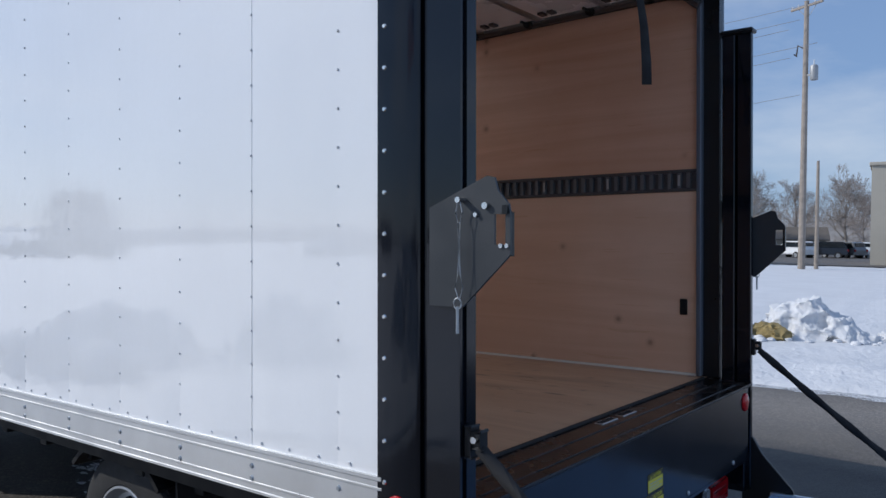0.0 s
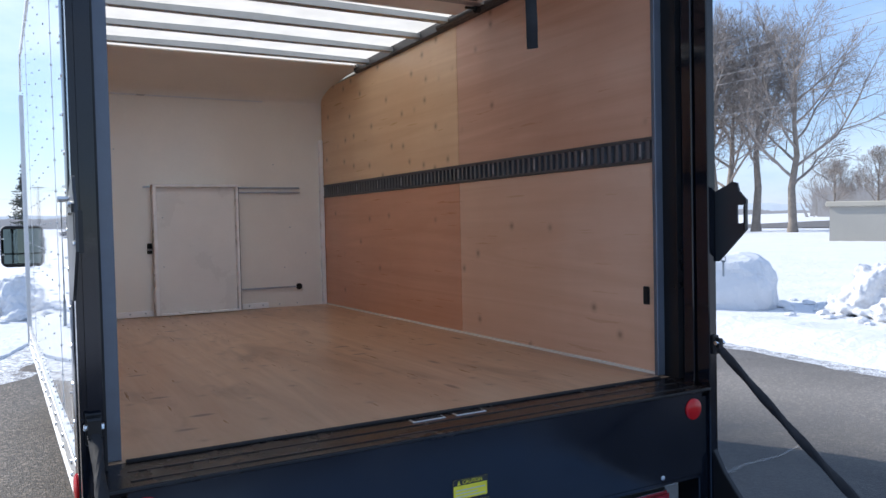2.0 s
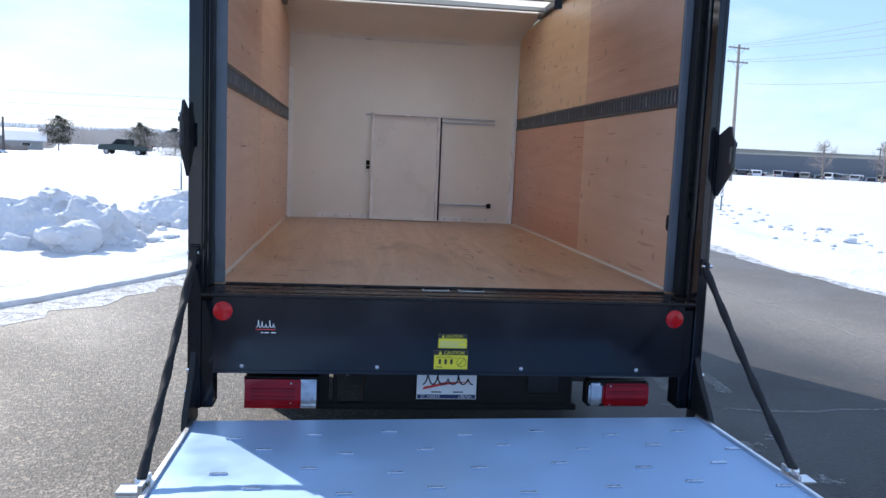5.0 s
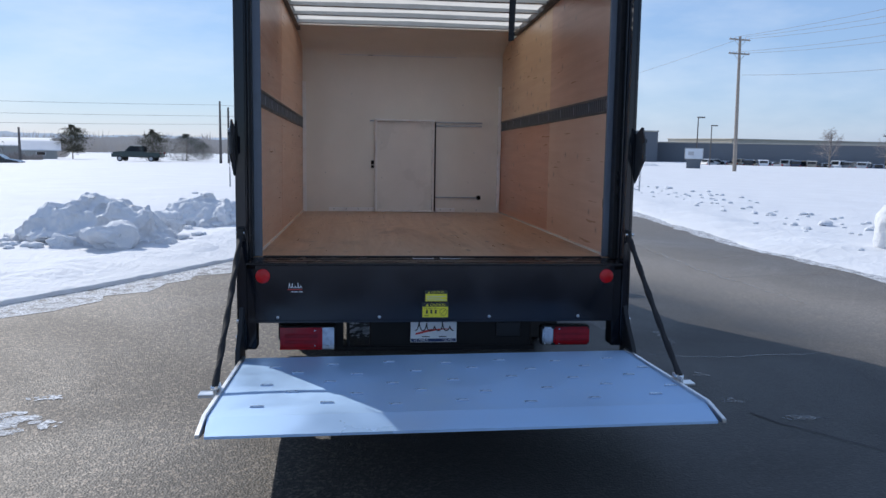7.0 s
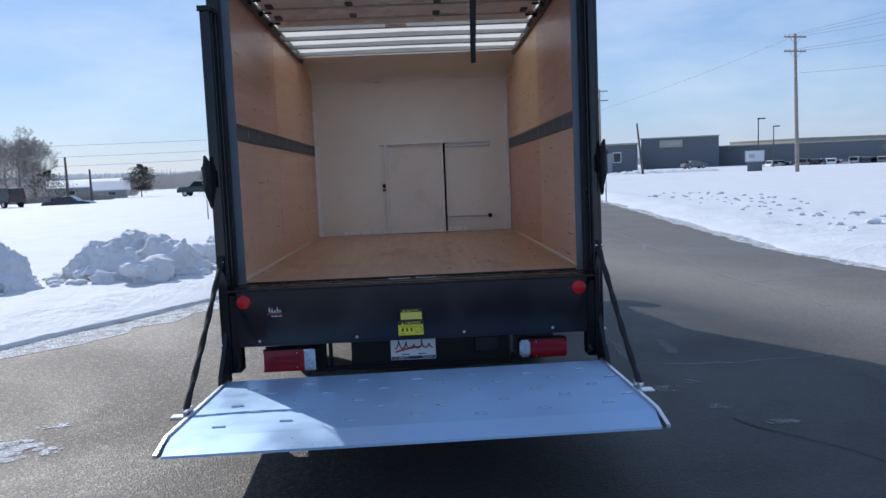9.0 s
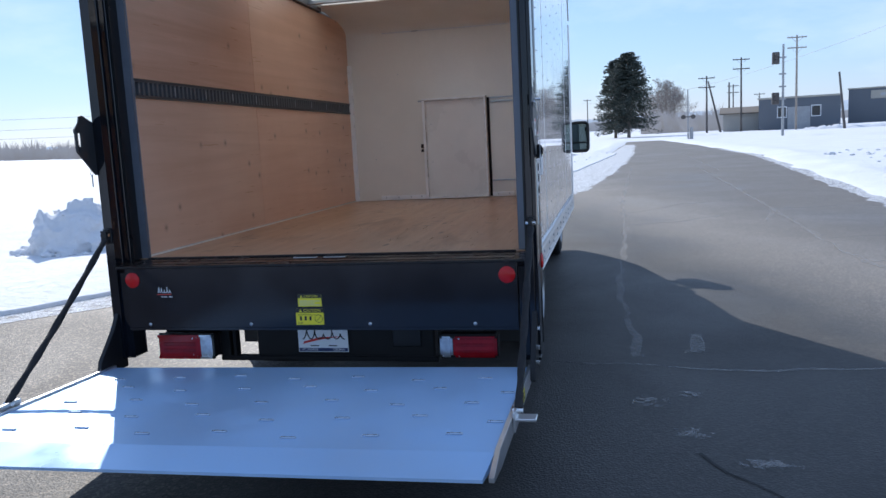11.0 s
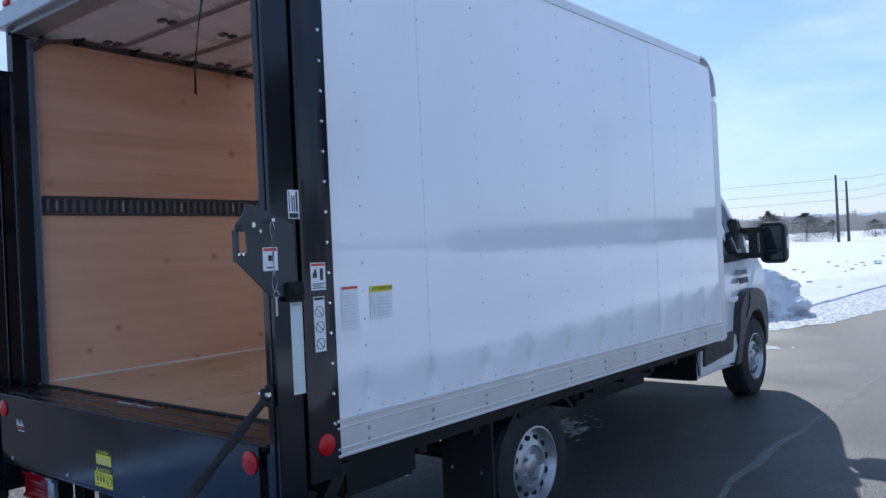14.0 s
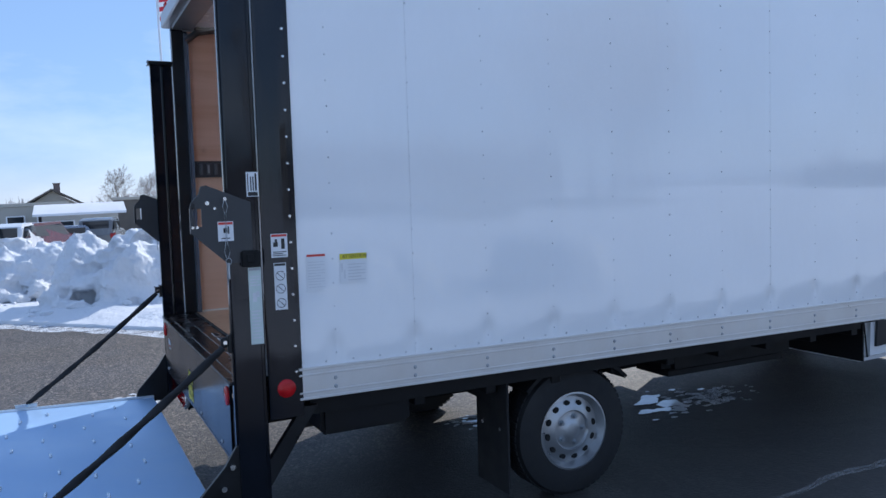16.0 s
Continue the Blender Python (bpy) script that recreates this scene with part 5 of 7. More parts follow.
for s in (-1, 1):
    wheel(s * 0.985, 1.875, s, False)
    wheel(s * 0.90, 5.87, s, True)
    part("mud_flap", bx(B(), s * 0.80, s * 1.14, 1.42, 1.434, 0.13, 0.74, 0.004), M["rubber"], truck, "black rubber mud flap")
    bm = B()
    for z in (0.47, ):
        for x in (0.88, 1.07):
            cyl(bm, (s * x, 1.412, z), (s * x, 1.422, z), 0.010, 8)
    tagged(part("flap_bolts", bm, M["bolt"], truck), kind="stuff")
    part("wheel_house", prism(B(), [(1.875 + 0.46 * math.cos(a), 0.36 + 0.46 * math.sin(a)) for a in np.linspace(0.75, math.pi - 0.75, 12)] + [(1.875 + 0.44 * math.cos(a), 0.36 + 0.44 * math.sin(a)) for a in np.linspace(math.pi - 0.75, 0.75, 12)], "x", s * 0.78, s * 1.15), M["chassis"], truck)
    part("chassis_rail", bx(B(), s * 0.36, s * 0.44, 0.24, 6.2, 0.52, 0.74, 0.008), M["chassis"], truck)
    part("under_skirt", bx(B(), s * 1.10, s * 1.16, 0.36, 4.2, 0.735, 0.80), M["chassis"], truck)
    part("side_box", bx(B(), s * 0.70, s * 1.12, 0.42, 0.88, 0.61, 0.78, 0.02, 2), M["chassis"], truck, "black box under the body")
part("underframe", bx(B(), -1.13, 1.13, 0.24, 4.4, 0.76, 0.90), M["chassis"], truck)
for y in np.arange(0.5, 4.3, 0.41):
    part("cross_member", bx(B(), -1.1, 1.1, y, y + 0.06, 0.68, 0.765, 0.004), M["chassis"], truck)
part("axle", cyl(cyl(B(), (-0.9, 1.875, 0.40), (0.9, 1.875, 0.40), 0.05, 12), (0.0, 2.4, 0.42), (0.0, 4.6, 0.46), 0.05, 12), M["chassis"], truck)
part("spare_carrier", bx(B(), -0.35, 0.35, 0.5, 1.2, 0.42, 0.62, 0.06, 3), M["chassis"], truck)
part("fuel_tank", bx(B(), 0.45, 0.88, 2.75, 3.9, 0.52, 0.74, 0.06, 3), M["chassis"], truck, "black fuel tank")

# ---- cab ----
M["cab"] = surface("white_cab_paint", (0.78, 0.79, 0.80), 0.16, 0.0, 0.03, 3, 60, 0.02, 0.6)
M["trim_plastic"] = surface("grey_black_trim_plastic", (0.040, 0.042, 0.046), 0.42, 0.0, 0.2, 7, 160, 0.15)
M["plastic"] = surface("black_grained_plastic", (0.022, 0.023, 0.025), 0.5, 0.0, 0.25, 9, 160, 0.2)


def cab_half(z):
    """Half width of the cab at height z."""
    return np.interp(z, [0.3, 0.55, 1.0, 1.32, 1.6, 2.05, 2.25], [0.99, 1.015, 1.02, 0.99, 0.94, 0.83, 0.72])


def mirror_shell(s):
    """Rounded mirror housing: rounded frames one behind the other, narrowing to the front."""
    bm, rings = B(), []
    for y, k in ((5.655, 0.90), (5.638, 0.94), (5.642, 1.0), (5.71, 1.02), (5.77, 0.90), (5.805, 0.68), (5.817, 0.42)):
        w, h, r = 0.114 * k, 0.184 * k, 0.058 * k
        ring = []
        for cx, cz, a0 in ((w - r, h - r, 0), (r - w, h - r, 90), (r - w, r - h, 180), (w - r, r - h, 270)):
            for a in np.linspace(a0, a0 + 90, 6):
                ring.append(bm.verts.new((s * (1.278 + cx + r * math.cos(radians(a))), y, 1.437 + cz + r * math.sin(radians(a)))))
        rings.append(ring)
    n = len(rings[0])
    for p, q in zip(rings, rings[1:]):
        for i in range(n):
            bm.faces.new((p[i], p[(i + 1) % n], q[(i + 1) % n], q[i]))
    bm.faces.new(rings[0])
    bm.faces.new(rings[-1])
    bmesh.ops.recalc_face_normals(bm, faces=bm.faces)
    return bm


AX, AZ, AR = 5.89, 0.36, 0.46
arch = [(AX + AR * math.cos(a), AZ + AR * math.sin(a)) for a in np.linspace(-0.05, math.pi + 0.05, 15)]
outline = [(4.47, 0.36), (4.47, 1.0), (4.47, 1.6), (4.47, 2.18), (4.9, 2.36), (5.21, 2.29), (5.39, 2.15), (5.55, 2.01), (5.64, 1.88), (5.73, 1.71), (5.82, 1.575), (6.0, 1.44), (6.28, 1.33), (6.50, 1.20), (6.62, 1.0), (6.66, 0.72), (6.62, 0.42), (6.48, 0.34)] + arch + [(5.0, 0.36)]
bm = B()
prism(bm, outline, "x", -1.0, 1.0)
bmesh.ops.bisect_plane(bm, geom=bm.verts[:] + bm.edges[:] + bm.faces[:], plane_co=(0, 0, 1.32), plane_no=(0, 0, 1))
for v in bm.verts:
    nose = 1 - 0.10 * max(0.0, (v.co.y - 5.6)) ** 1.5
    v.co.x = math.copysign(float(cab_half(v.co.z)) * nose, v.co.x)
side_edges = [e for e in bm.edges if len(e.link_faces) == 2 and e.calc_face_angle(0) > 0.9 and abs(e.verts[0].co.x - e.verts[1].co.x) < 0.2]
bmesh.ops.bevel(bm, geom=side_edges, offset=0.045, segments=3, affect='EDGES')
LEVEL = truck.matrix_basis.inverted()           # the cab sits level on its front axle
cab = part("cab", bm, M["cab"], truck, "white van cab with black wheel-arch trim")
cab.matrix_basis = LEVEL
for s in (-1, 1):
    def skin(y, z, out=0.006):
        return (s * (float(cab_half(z)) * (1 - 0.10 * max(0.0, y - 5.6) ** 1.5) + out), y, z)

    def patch(pts, mat, name, label="", out=0.006, depth=0.02):
        bm = B()
        o = [bm.verts.new(skin(y, z, out)) for y, z in pts]
        i = [bm.verts.new(skin(y, z, out - depth)) for y, z in pts]
        fs = [bm.faces.new(o), bm.faces.new(i[::-1])]
        for k in range(len(pts)):
            fs.append(bm.faces.new((o[k], i[k], i[(k + 1) % len(pts)], o[(k + 1) % len(pts)])))
        bmesh.ops.recalc_face_normals(bm, faces=fs)
        return part(name, bm, mat, cab, label)
    patch([(4.55, 1.30), (4.55, 2.12), (4.90, 2.16), (5.15, 2.11), (5.31, 2.00), (5.43, 1.92), (5.54, 1.77), (5.63, 1.62), (5.74, 1.49), (5.84, 1.40), (5.83, 1.285), (5.3, 1.285), (4.75, 1.285)], M["plastic"], "window_seal", "black rubber window surround", 0.005)
    patch([(4.58, 1.34), (4.58, 2.08), (4.90, 2.125), (5.14, 2.075), (5.29, 1.97), (5.27, 1.50), (5.27, 1.36), (4.8, 1.33)], M["glass"], "side_window", "dark reflecting side window", 0.009)
    patch([(5.36, 1.36), (5.385, 1.94), (5.42, 1.90), (5.53, 1.74), (5.62, 1.59), (5.68, 1.52), (5.66, 1.36)], M["glass"], "quarter_window", "", 0.009)
    # broad arch trim, following the taper of the wing
    rim_out = [(5.315, 0.36), (5.355, 0.62), (5.42, 0.84), (5.50, 0.95), (5.62, 1.0), (5.85, 1.012), (6.06, 0.995), (6.24, 0.95), (6.37, 0.87), (6.45, 0.75), (6.485, 0.61), (6.45, 0.40)]
    rim_in = [(AX + 0.44 * math.cos(a), AZ + 0.44 * math.sin(a)) for a in np.linspace(0.08, math.pi, 18)]
    bm = prism(B(), rim_out + rim_in, "x", s * 0.90, s * 1.03, 0.010)
    for v in bm.verts:
        if abs(v.co.x) > 0.96:
            v.co.x += s * (float(cab_half(v.co.z)) * (1 - 0.10 * max(0.0, v.co.y - 5.6) ** 1.5) + 0.022 - 1.03)
    trim = part("arch_trim", bm, M["trim_plastic"], cab, "black plastic wheel-arch trim")
    seam = [(5.67, 1.008), (5.69, 0.93), (5.66, 0.86), (5.56, 0.76)]
    part("trim_joint", tube(B(), [skin(y, z, 0.021) for y, z in seam], 0.006, 5), M["hole"], trim)
    part("wheel_housing", bx(B(), s * 0.55, s * 0.56, AX - 0.45, AX + 0.45, 0.40, 0.84), M["hole"], cab)
    patch([(4.56, 0.98), (5.35, 0.93), (5.40, 0.955), (5.40, 0.975), (4.56, 1.005)], M["cab"], "door_crease", "", 0.010, 0.03)
    patch([(4.56, 0.47), (5.22, 0.50), (5.26, 0.68), (4.56, 0.66)], M["plastic"], "sill_trim", "black plastic sill trim", 0.012)
    patch([(4.87, 1.09), (4.95, 1.08), (4.985, 1.13), (4.99, 1.26), (4.96, 1.295), (4.87, 1.30)], M["plastic"], "door_handle", "black door handle", 0.028, 0.04)
    patch([(5.51, 1.150), (5.765, 1.150), (5.765, 1.205), (5.51, 1.205)], M["galv"], "badge", "small chrome badge", 0.004, 0.01)
    for k in range(5):
        patch([(5.525 + 0.048 * k, 1.158), (5.538 + 0.048 * k, 1.158), (5.538 + 0.048 * k, 1.197), (5.525 + 0.048 * k, 1.197)], M["ink"], "badge_bar", "", 0.006, 0.004)
    patch([(5.52, 1.075), (5.75, 1.075), (5.75, 1.128), (5.52, 1.128)], M["plastic"], "badge", "", 0.004, 0.01)
    patch([(4.485, 0.40), (4.49, 0.40), (4.49, 2.0), (4.485, 2.0)], M["hole"], "door_seam", "", 0.001, 0.01)
    # towing mirror
    head = part("towing_mirror", mirror_shell(s), M["plastic"], truck, "black towing mirror on two arms")
    head.matrix_basis = LEVEL
    part("mirror_glass", bx(B(), s * 1.192, s * 1.364, 5.646, 5.658, 1.378, 1.592, 0.004), M["mirror"], head, "flat mirror glass")
    part("spotter_glass", bx(B(), s * 1.192, s * 1.364, 5.646, 5.658, 1.285, 1.364, 0.004), M["mirror"], head)
    part("indicator_lens", bx(B(), s * 1.372, s * 1.398, 5.655, 5.74, 1.37, 1.50, 0.010, 2), M["tail_clear"], head, "clear indicator lens on the outer edge")
    arm = bx(B(), s * 0.93, s * 1.19, 5.66, 5.74, 1.535, 1.585, 0.018, 2)
    bx(arm, s * 0.95, s * 1.19, 5.66, 5.74, 1.300, 1.352, 0.018, 2)
    bx(arm, s * 1.055, s * 1.135, 5.655, 5.745, 1.31, 1.575, 0.014, 2)
    part("mirror_arm", arm, M["plastic"], head)
    foot = prism(B(), [(5.50, 1.285), (5.80, 1.285), (5.78, 1.45), (5.72, 1.60), (5.64, 1.69), (5.58, 1.66), (5.56, 1.45)], "x", s * 0.88, s * 0.985, 0.02)
    part("mirror_foot", foot, M["plastic"], head)
# added black cover, stands in for the dark underside behind the cab
part("rear_under_panel", bx(B(), -0.985, 0.985, 4.455, 4.468, 0.37, 0.80), M["chassis"], cab)
part("windscreen", prism(B(), [(5.19, 2.19), (5.23, 2.18), (5.79, 1.60), (5.76, 1.595)], "x", -0.78, 0.78), M["glass"], cab, "windscreen")


# ---- the surroundings ----


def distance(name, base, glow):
    """Far woods, with winter haze put into their colour and an even glow."""
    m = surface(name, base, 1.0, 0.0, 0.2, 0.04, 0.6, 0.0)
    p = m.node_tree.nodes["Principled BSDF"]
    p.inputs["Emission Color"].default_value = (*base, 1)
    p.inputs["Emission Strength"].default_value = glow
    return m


M["wood_pole"] = surface("weathered_pole", (0.32, 0.275, 0.235), 0.8, 0.0, 0.25, 3, 60, 0.3)
M["dark_pole"] = surface("dark_pole", (0.10, 0.09, 0.085), 0.75, 0.0, 0.25, 3, 60, 0.3)
M["steel_pole"] = surface("painted_steel_pole", (0.35, 0.36, 0.37), 0.5, 0.3, 0.15, 3, 60, 0.1)
M["wire"] = surface("overhead_wire", (0.30, 0.30, 0.31), 0.7, 0.0, 0.1, 3, 60, 0.0)
M["bark"] = surface("grey_bark", (0.24, 0.205, 0.175), 0.9, 0.0, 0.3, 2.5, 40, 0.5)
M["twig"] = surface("brown_twig", (0.30, 0.26, 0.235), 0.9, 0.0, 0.3, 2.5, 40, 0.3)
M["needle"] = surface("dark_green_needles", (0.030, 0.050, 0.026), 0.8, 0.0, 0.4, 1.2, 30, 0.3)
M["needle_grey"] = surface("grey_green_needles", (0.055, 0.070, 0.058), 0.8, 0.0, 0.4, 1.2, 30, 0.3)
M["needle_brown"] = surface("olive_needles", (0.060, 0.062, 0.035), 0.8, 0.0, 0.4, 1.2, 30, 0.3)
M["brick_grey"] = surface("grey_factory_wall", (0.13, 0.145, 0.165), 0.8, 0.0, 0.12, 0.3, 8, 0.2)
M["beige_wall"] = surface("beige_metal_wall", (0.42, 0.39, 0.33), 0.65, 0.0, 0.1, 0.4, 8, 0.1)
M["brown_wall"] = surface("brown_block_wall", (0.20, 0.15, 0.135), 0.8, 0.0, 0.12, 0.5, 10, 0.1)
M["pale_wall"] = surface("pale_siding", (0.40, 0.39, 0.36), 0.7, 0.0, 0.1, 0.5, 10, 0.1)
M["tan_wall"] = surface("tan_siding", (0.36, 0.345, 0.31), 0.7, 0.0, 0.1, 0.5, 10, 0.1)
M["roof_dark"] = surface("brown_shingles", (0.14, 0.12, 0.10), 0.85, 0.0, 0.25, 1, 14, 0.3)
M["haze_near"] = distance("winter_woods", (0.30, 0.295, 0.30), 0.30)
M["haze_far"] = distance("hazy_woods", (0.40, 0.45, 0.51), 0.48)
M["flag_red"] = surface("red_cloth", (0.55, 0.03, 0.05), 0.8, 0.0, 0.1, 2, 60, 0.1)
M["flag_white"] = surface("white_cloth", (0.80, 0.80, 0.80), 0.8, 0.0, 0.06, 2, 60, 0.1)
M["flag_blue"] = surface("blue_cloth", (0.03, 0.05, 0.20), 0.8, 0.0, 0.1, 2, 60, 0.1)
M["sign_face"] = surface("pale_sign_face", (0.62, 0.66, 0.70), 0.4, 0.0, 0.08, 1, 20, 0.0)
M["crack"] = ragged("salt_filled_crack", (0.40, 0.385, 0.37), 11.0, 1.25, 0.52)
M["white_slush"] = ragged("packed_white_slush", (0.76, 0.78, 0.80), 1.7, 2.0)
M["slush"] = ragged("grey_slush", (0.74, 0.76, 0.79), 6.0, 1.15)
M["wet_ice"] = surface("wet_melting_ice", (0.74, 0.77, 0.80), 0.10, 0.0, 0.12, 6, 60, 0.15, 0.0, spec=1.0)
M["dry_grass"] = surface("dry_grass_clod", (0.30, 0.23, 0.10), 0.9, 0.0, 0.35, 8, 50, 0.5)


def lay(x, y):
    return float(land(np.array(float(x)), np.array(float(y))))


def far(az, d):
    """A spot d metres off in the direction az, on the land."""
    ox, oy = ((4.4, -0.8) if az < -70 else (1.9, -3.6) if az < -40 or -8.5 < az < 13 else (-2.3, -1.6) if az > 63 else (-1.45, -2.25) if az > 40 else (-0.5, -4.7))
    x, y = ox + d * math.sin(radians(az)), oy + d * math.cos(radians(az))
    return x, y, lay(x, y) + 0.08


def utility_pole(az, d, h, arms=2, mat="wood_pole", label="tall wooden utility pole with crossarms", transformer=False, turn=20, lean=0.0, r=0.16):
    p = thing("utility_pole", label, "utility pole", "utility poles", far(az, d), turn)
    part("pole", tube(B(), [(lean * t, 0, h * t - 0.3 * (1 - t)) for t in (0, 0.25, 0.5, 0.75, 1)], r, 10, r * 0.62), M[mat], p)
    for k in range(arms):
        z = h - 0.35 - k * 1.25
        arm = part("crossarm", bx(B(), -1.15 + lean, 1.15 + lean, -0.06, 0.06, z, z + 0.13, 0.01), M[mat], p)
        for s in (-1, 1):
            part("brace", tube(B(), [(lean + s * 0.12, -0.07, z - 0.5), (lean + s * 0.62, -0.07, z)], 0.02, 5), M["steel_pole"], p)
        for x in (-1.05, -0.6, 0.6, 1.05):
            part("insulator", lathe(B(), [(0.03, 0), (0.05, 0.05), (0.035, 0.09), (0.05, 0.13), (0.0001, 0.17)], 8, pose(x + lean, 0, z + 0.13)), M["sign_face"], arm)
    if transformer:
        t = part("transformer", lathe(B(), [(0.20, 0), (0.22, 0.04), (0.22, 0.75), (0.17, 0.85), (0.0001, 0.9)], 16, pose(-0.62, 0.0, h * 0.70)), M["steel_pole"], p, "grey can transformer")
        part("bracket", bx(B(), -0.42, 0.0, -0.05, 0.05, h * 0.70 + 0.3, h * 0.70 + 0.4), M["steel_pole"], t)
        part("bushing", cyl(B(), (-0.62, 0, h * 0.70 + 0.85), (-0.62, 0, h * 0.70 + 1.15), 0.04, 8), M["sign_face"], t)
        part("service_bracket", tube(B(), [(0.0, 0, h * 0.82), (0.5, 0.1, h * 0.84), (0.6, 0.1, h * 0.80), (0.75, 0.1, h * 0.81)], 0.05, 6), M["dark_pole"], p)
    return p


utility_pole(76.0, 50, 15.6, 1, "wood_pole", "tall pale wooden utility pole with a transformer", True, 60, 0.0, 0.21)
utility_pole(76.9, 51, 6.4, 0, "wood_pole", "short wooden stub pole", False, 0, 0.0, 0.13)
utility_pole(26.25, 78, 12.2, 2, "wood_pole", "tall wooden utility pole with two crossarms", False, 15, -0.35, 0.19)
utility_pole(63.75, 72, 5.6, 1, "dark_pole", "thin dark utility pole by the lot", False, 80)
utility_pole(60.45, 84, 5.6, 0, "wood_pole", "thin pale pole behind the shed", False, 0, -0.3)
utility_pole(-9.75, 91, 6.8, 0, "dark_pole", "dark wooden roadside pole", False)
utility_pole(-9.2, 92, 6.2, 0, "dark_pole", "dark wooden roadside pole", False)
utility_pole(-7.3, 120, 10.2, 2, "dark_pole", "dark utility pole beside the far road", False, 35)
utility_pole(-3.4, 160, 9.0, 1, "dark_pole", "distant dark utility pole", False, 35)
utility_pole(-1.4, 210, 9.0, 1, "dark_pole", "distant dark utility pole", False, 35)
utility_pole(6.57, 118, 7.9, 2, "dark_pole", "utility pole past the crossing", False, 10)
utility_pole(7.5, 119, 7.2, 0, "dark_pole", "leaning stay pole past the crossing", False, 10, -1.8)
utility_pole(8.77, 118, 10.1, 2, "dark_pole", "dark utility pole past the crossing", False, 10)
utility_pole(8.3, 165, 8.6, 2, "dark_pole", "distant dark utility pole", False, 10)
utility_pole(12.15, 108, 11.5, 2, "wood_pole", "utility pole beside the grey works", False, 5)
utility_pole(16.2, 100, 6.2, 0, "dark_pole", "leaning dark pole before the factory", False, 0, -0.7)
utility_pole(8.02, 130, 7.4, 0, "dark_pole", "thin dark pole past the crossing", False)
utility_pole(9.95, 185, 7.2, 1, "dark_pole", "distant dark utility pole", False, 10)
utility_pole(-22.2, 95, 3.6, 0, "dark_pole", "short dark pole by the houses", False)
utility_pole(-23.6, 90, 4.8, 0, "dark_pole", "dark pole behind a snowed-in car", False)
utility_pole(32.0, 150, 5.6, 0, "dark_pole", "dark pole behind the car park", False)
utility_pole(35.2, 155, 5.6, 1, "dark_pole", "dark pole behind the car park", False)


def wire(a, b, sag, r=0.022):
    a, b = Vector(a), Vector(b)
    pts = [a.lerp(b, t) - Vector((0, 0, sag * 4 * t * (1 - t))) for t in np.linspace(0, 1, 17)]
    return single("overhead_wire", tube(B(), pts, r, 5), M["wire"], "thin sagging overhead power line", "power line", group="power lines")


p1, p2 = far(75.9, 50), far(26.25, 78)
for o, z, e, sag in ((-1.0, 0.1, 0.1, 1.2), (0.3, 0.2, -0.6, 1.4), (1.0, 0.1, -1.0, 1.6), (-0.8, -1.2, -2.2, 1.5), (0.9, -1.2, -2.7, 1.6), (0.2, -3.2, -5.0, 1.6)):
    wire((p2[0] + o * 0.9, p2[1] + o * 0.3, p2[2] + 12.0 + z), (p1[0] + o * 0.5, p1[1] + o, p1[2] + 15.2 + e), sag, 0.016)
wire((p2[0] - 0.3, p2[1], p2[2] + 12.0), (-3, 150, 5.0), 2.6, 0.016)
pa = far(-9.75, 91)
for z, s in ((6.4, 0.5), (5.2, 0.5), (4.3, 0.6)):
    wire((pa[0], pa[1], pa[2] + z), (pa[0] - 75, pa[1] - 14, pa[2] + z + 0.6), s, 0.017)
    q = far(-7.3, 120)
    wire((pa[0], pa[1], pa[2] + z), (q[0], q[1], q[2] + z + 2.8), s, 0.02)
q, w = far(-7.3, 120), far(-3.4, 160)
for o in (-1, 1):
    wire((q[0] + o, q[1], q[2] + 9.8), (w[0] + o, w[1], w[2] + 8.6), 1.6, 0.03)


def limb(bm, p, d, length, r, depth, rng, thick):
    """One limb of a bare tree: it bends up towards the light and splits into ever finer twigs."""
    pts, q, dd = [p.copy()], p.copy(), d.normalized()
    steps = 6 if depth > 2 else 4 if depth > 1 else 2
    for _ in range(steps):
        dd = (dd + Vector((rng.uniform(-.24, .24), rng.uniform(-.24, .24), rng.uniform(-.10, .26)))).normalized()
        q = q + dd * length / steps
        pts.append(q.copy())
    tube(bm, pts, r, 6 if depth > 2 else 3, max(r * 0.38, 0.004 * thick))
    if depth <= 0:
        return
    n = 6
    for k in range(n):
        t = 0.22 + 0.74 * (k + rng.uniform(0.1, 0.9)) / n
        i = min(steps - 1, int(t * steps))
        base = pts[i].lerp(pts[i + 1], t * steps - i)
        along = (pts[i + 1] - pts[i]).normalized()
        side = along.orthogonal()
        side.rotate(Matrix.Rotation(k * 2.4 + rng.uniform(-0.7, 0.7), 3, along))
        limb(bm, base, along * rng.uniform(0.7, 1.0) + side * rng.uniform(0.55, 0.95), length * rng.uniform(0.46, 0.66) * (1.15 - 0.40 * t), max(r * (0.58 - 0.22 * t), 0.0048 * thick), depth - 1, rng, thick)
    limb(bm, pts[-1], dd, length * 0.38, max(r * 0.38, 0.0048 * thick), depth - 1, rng, thick)


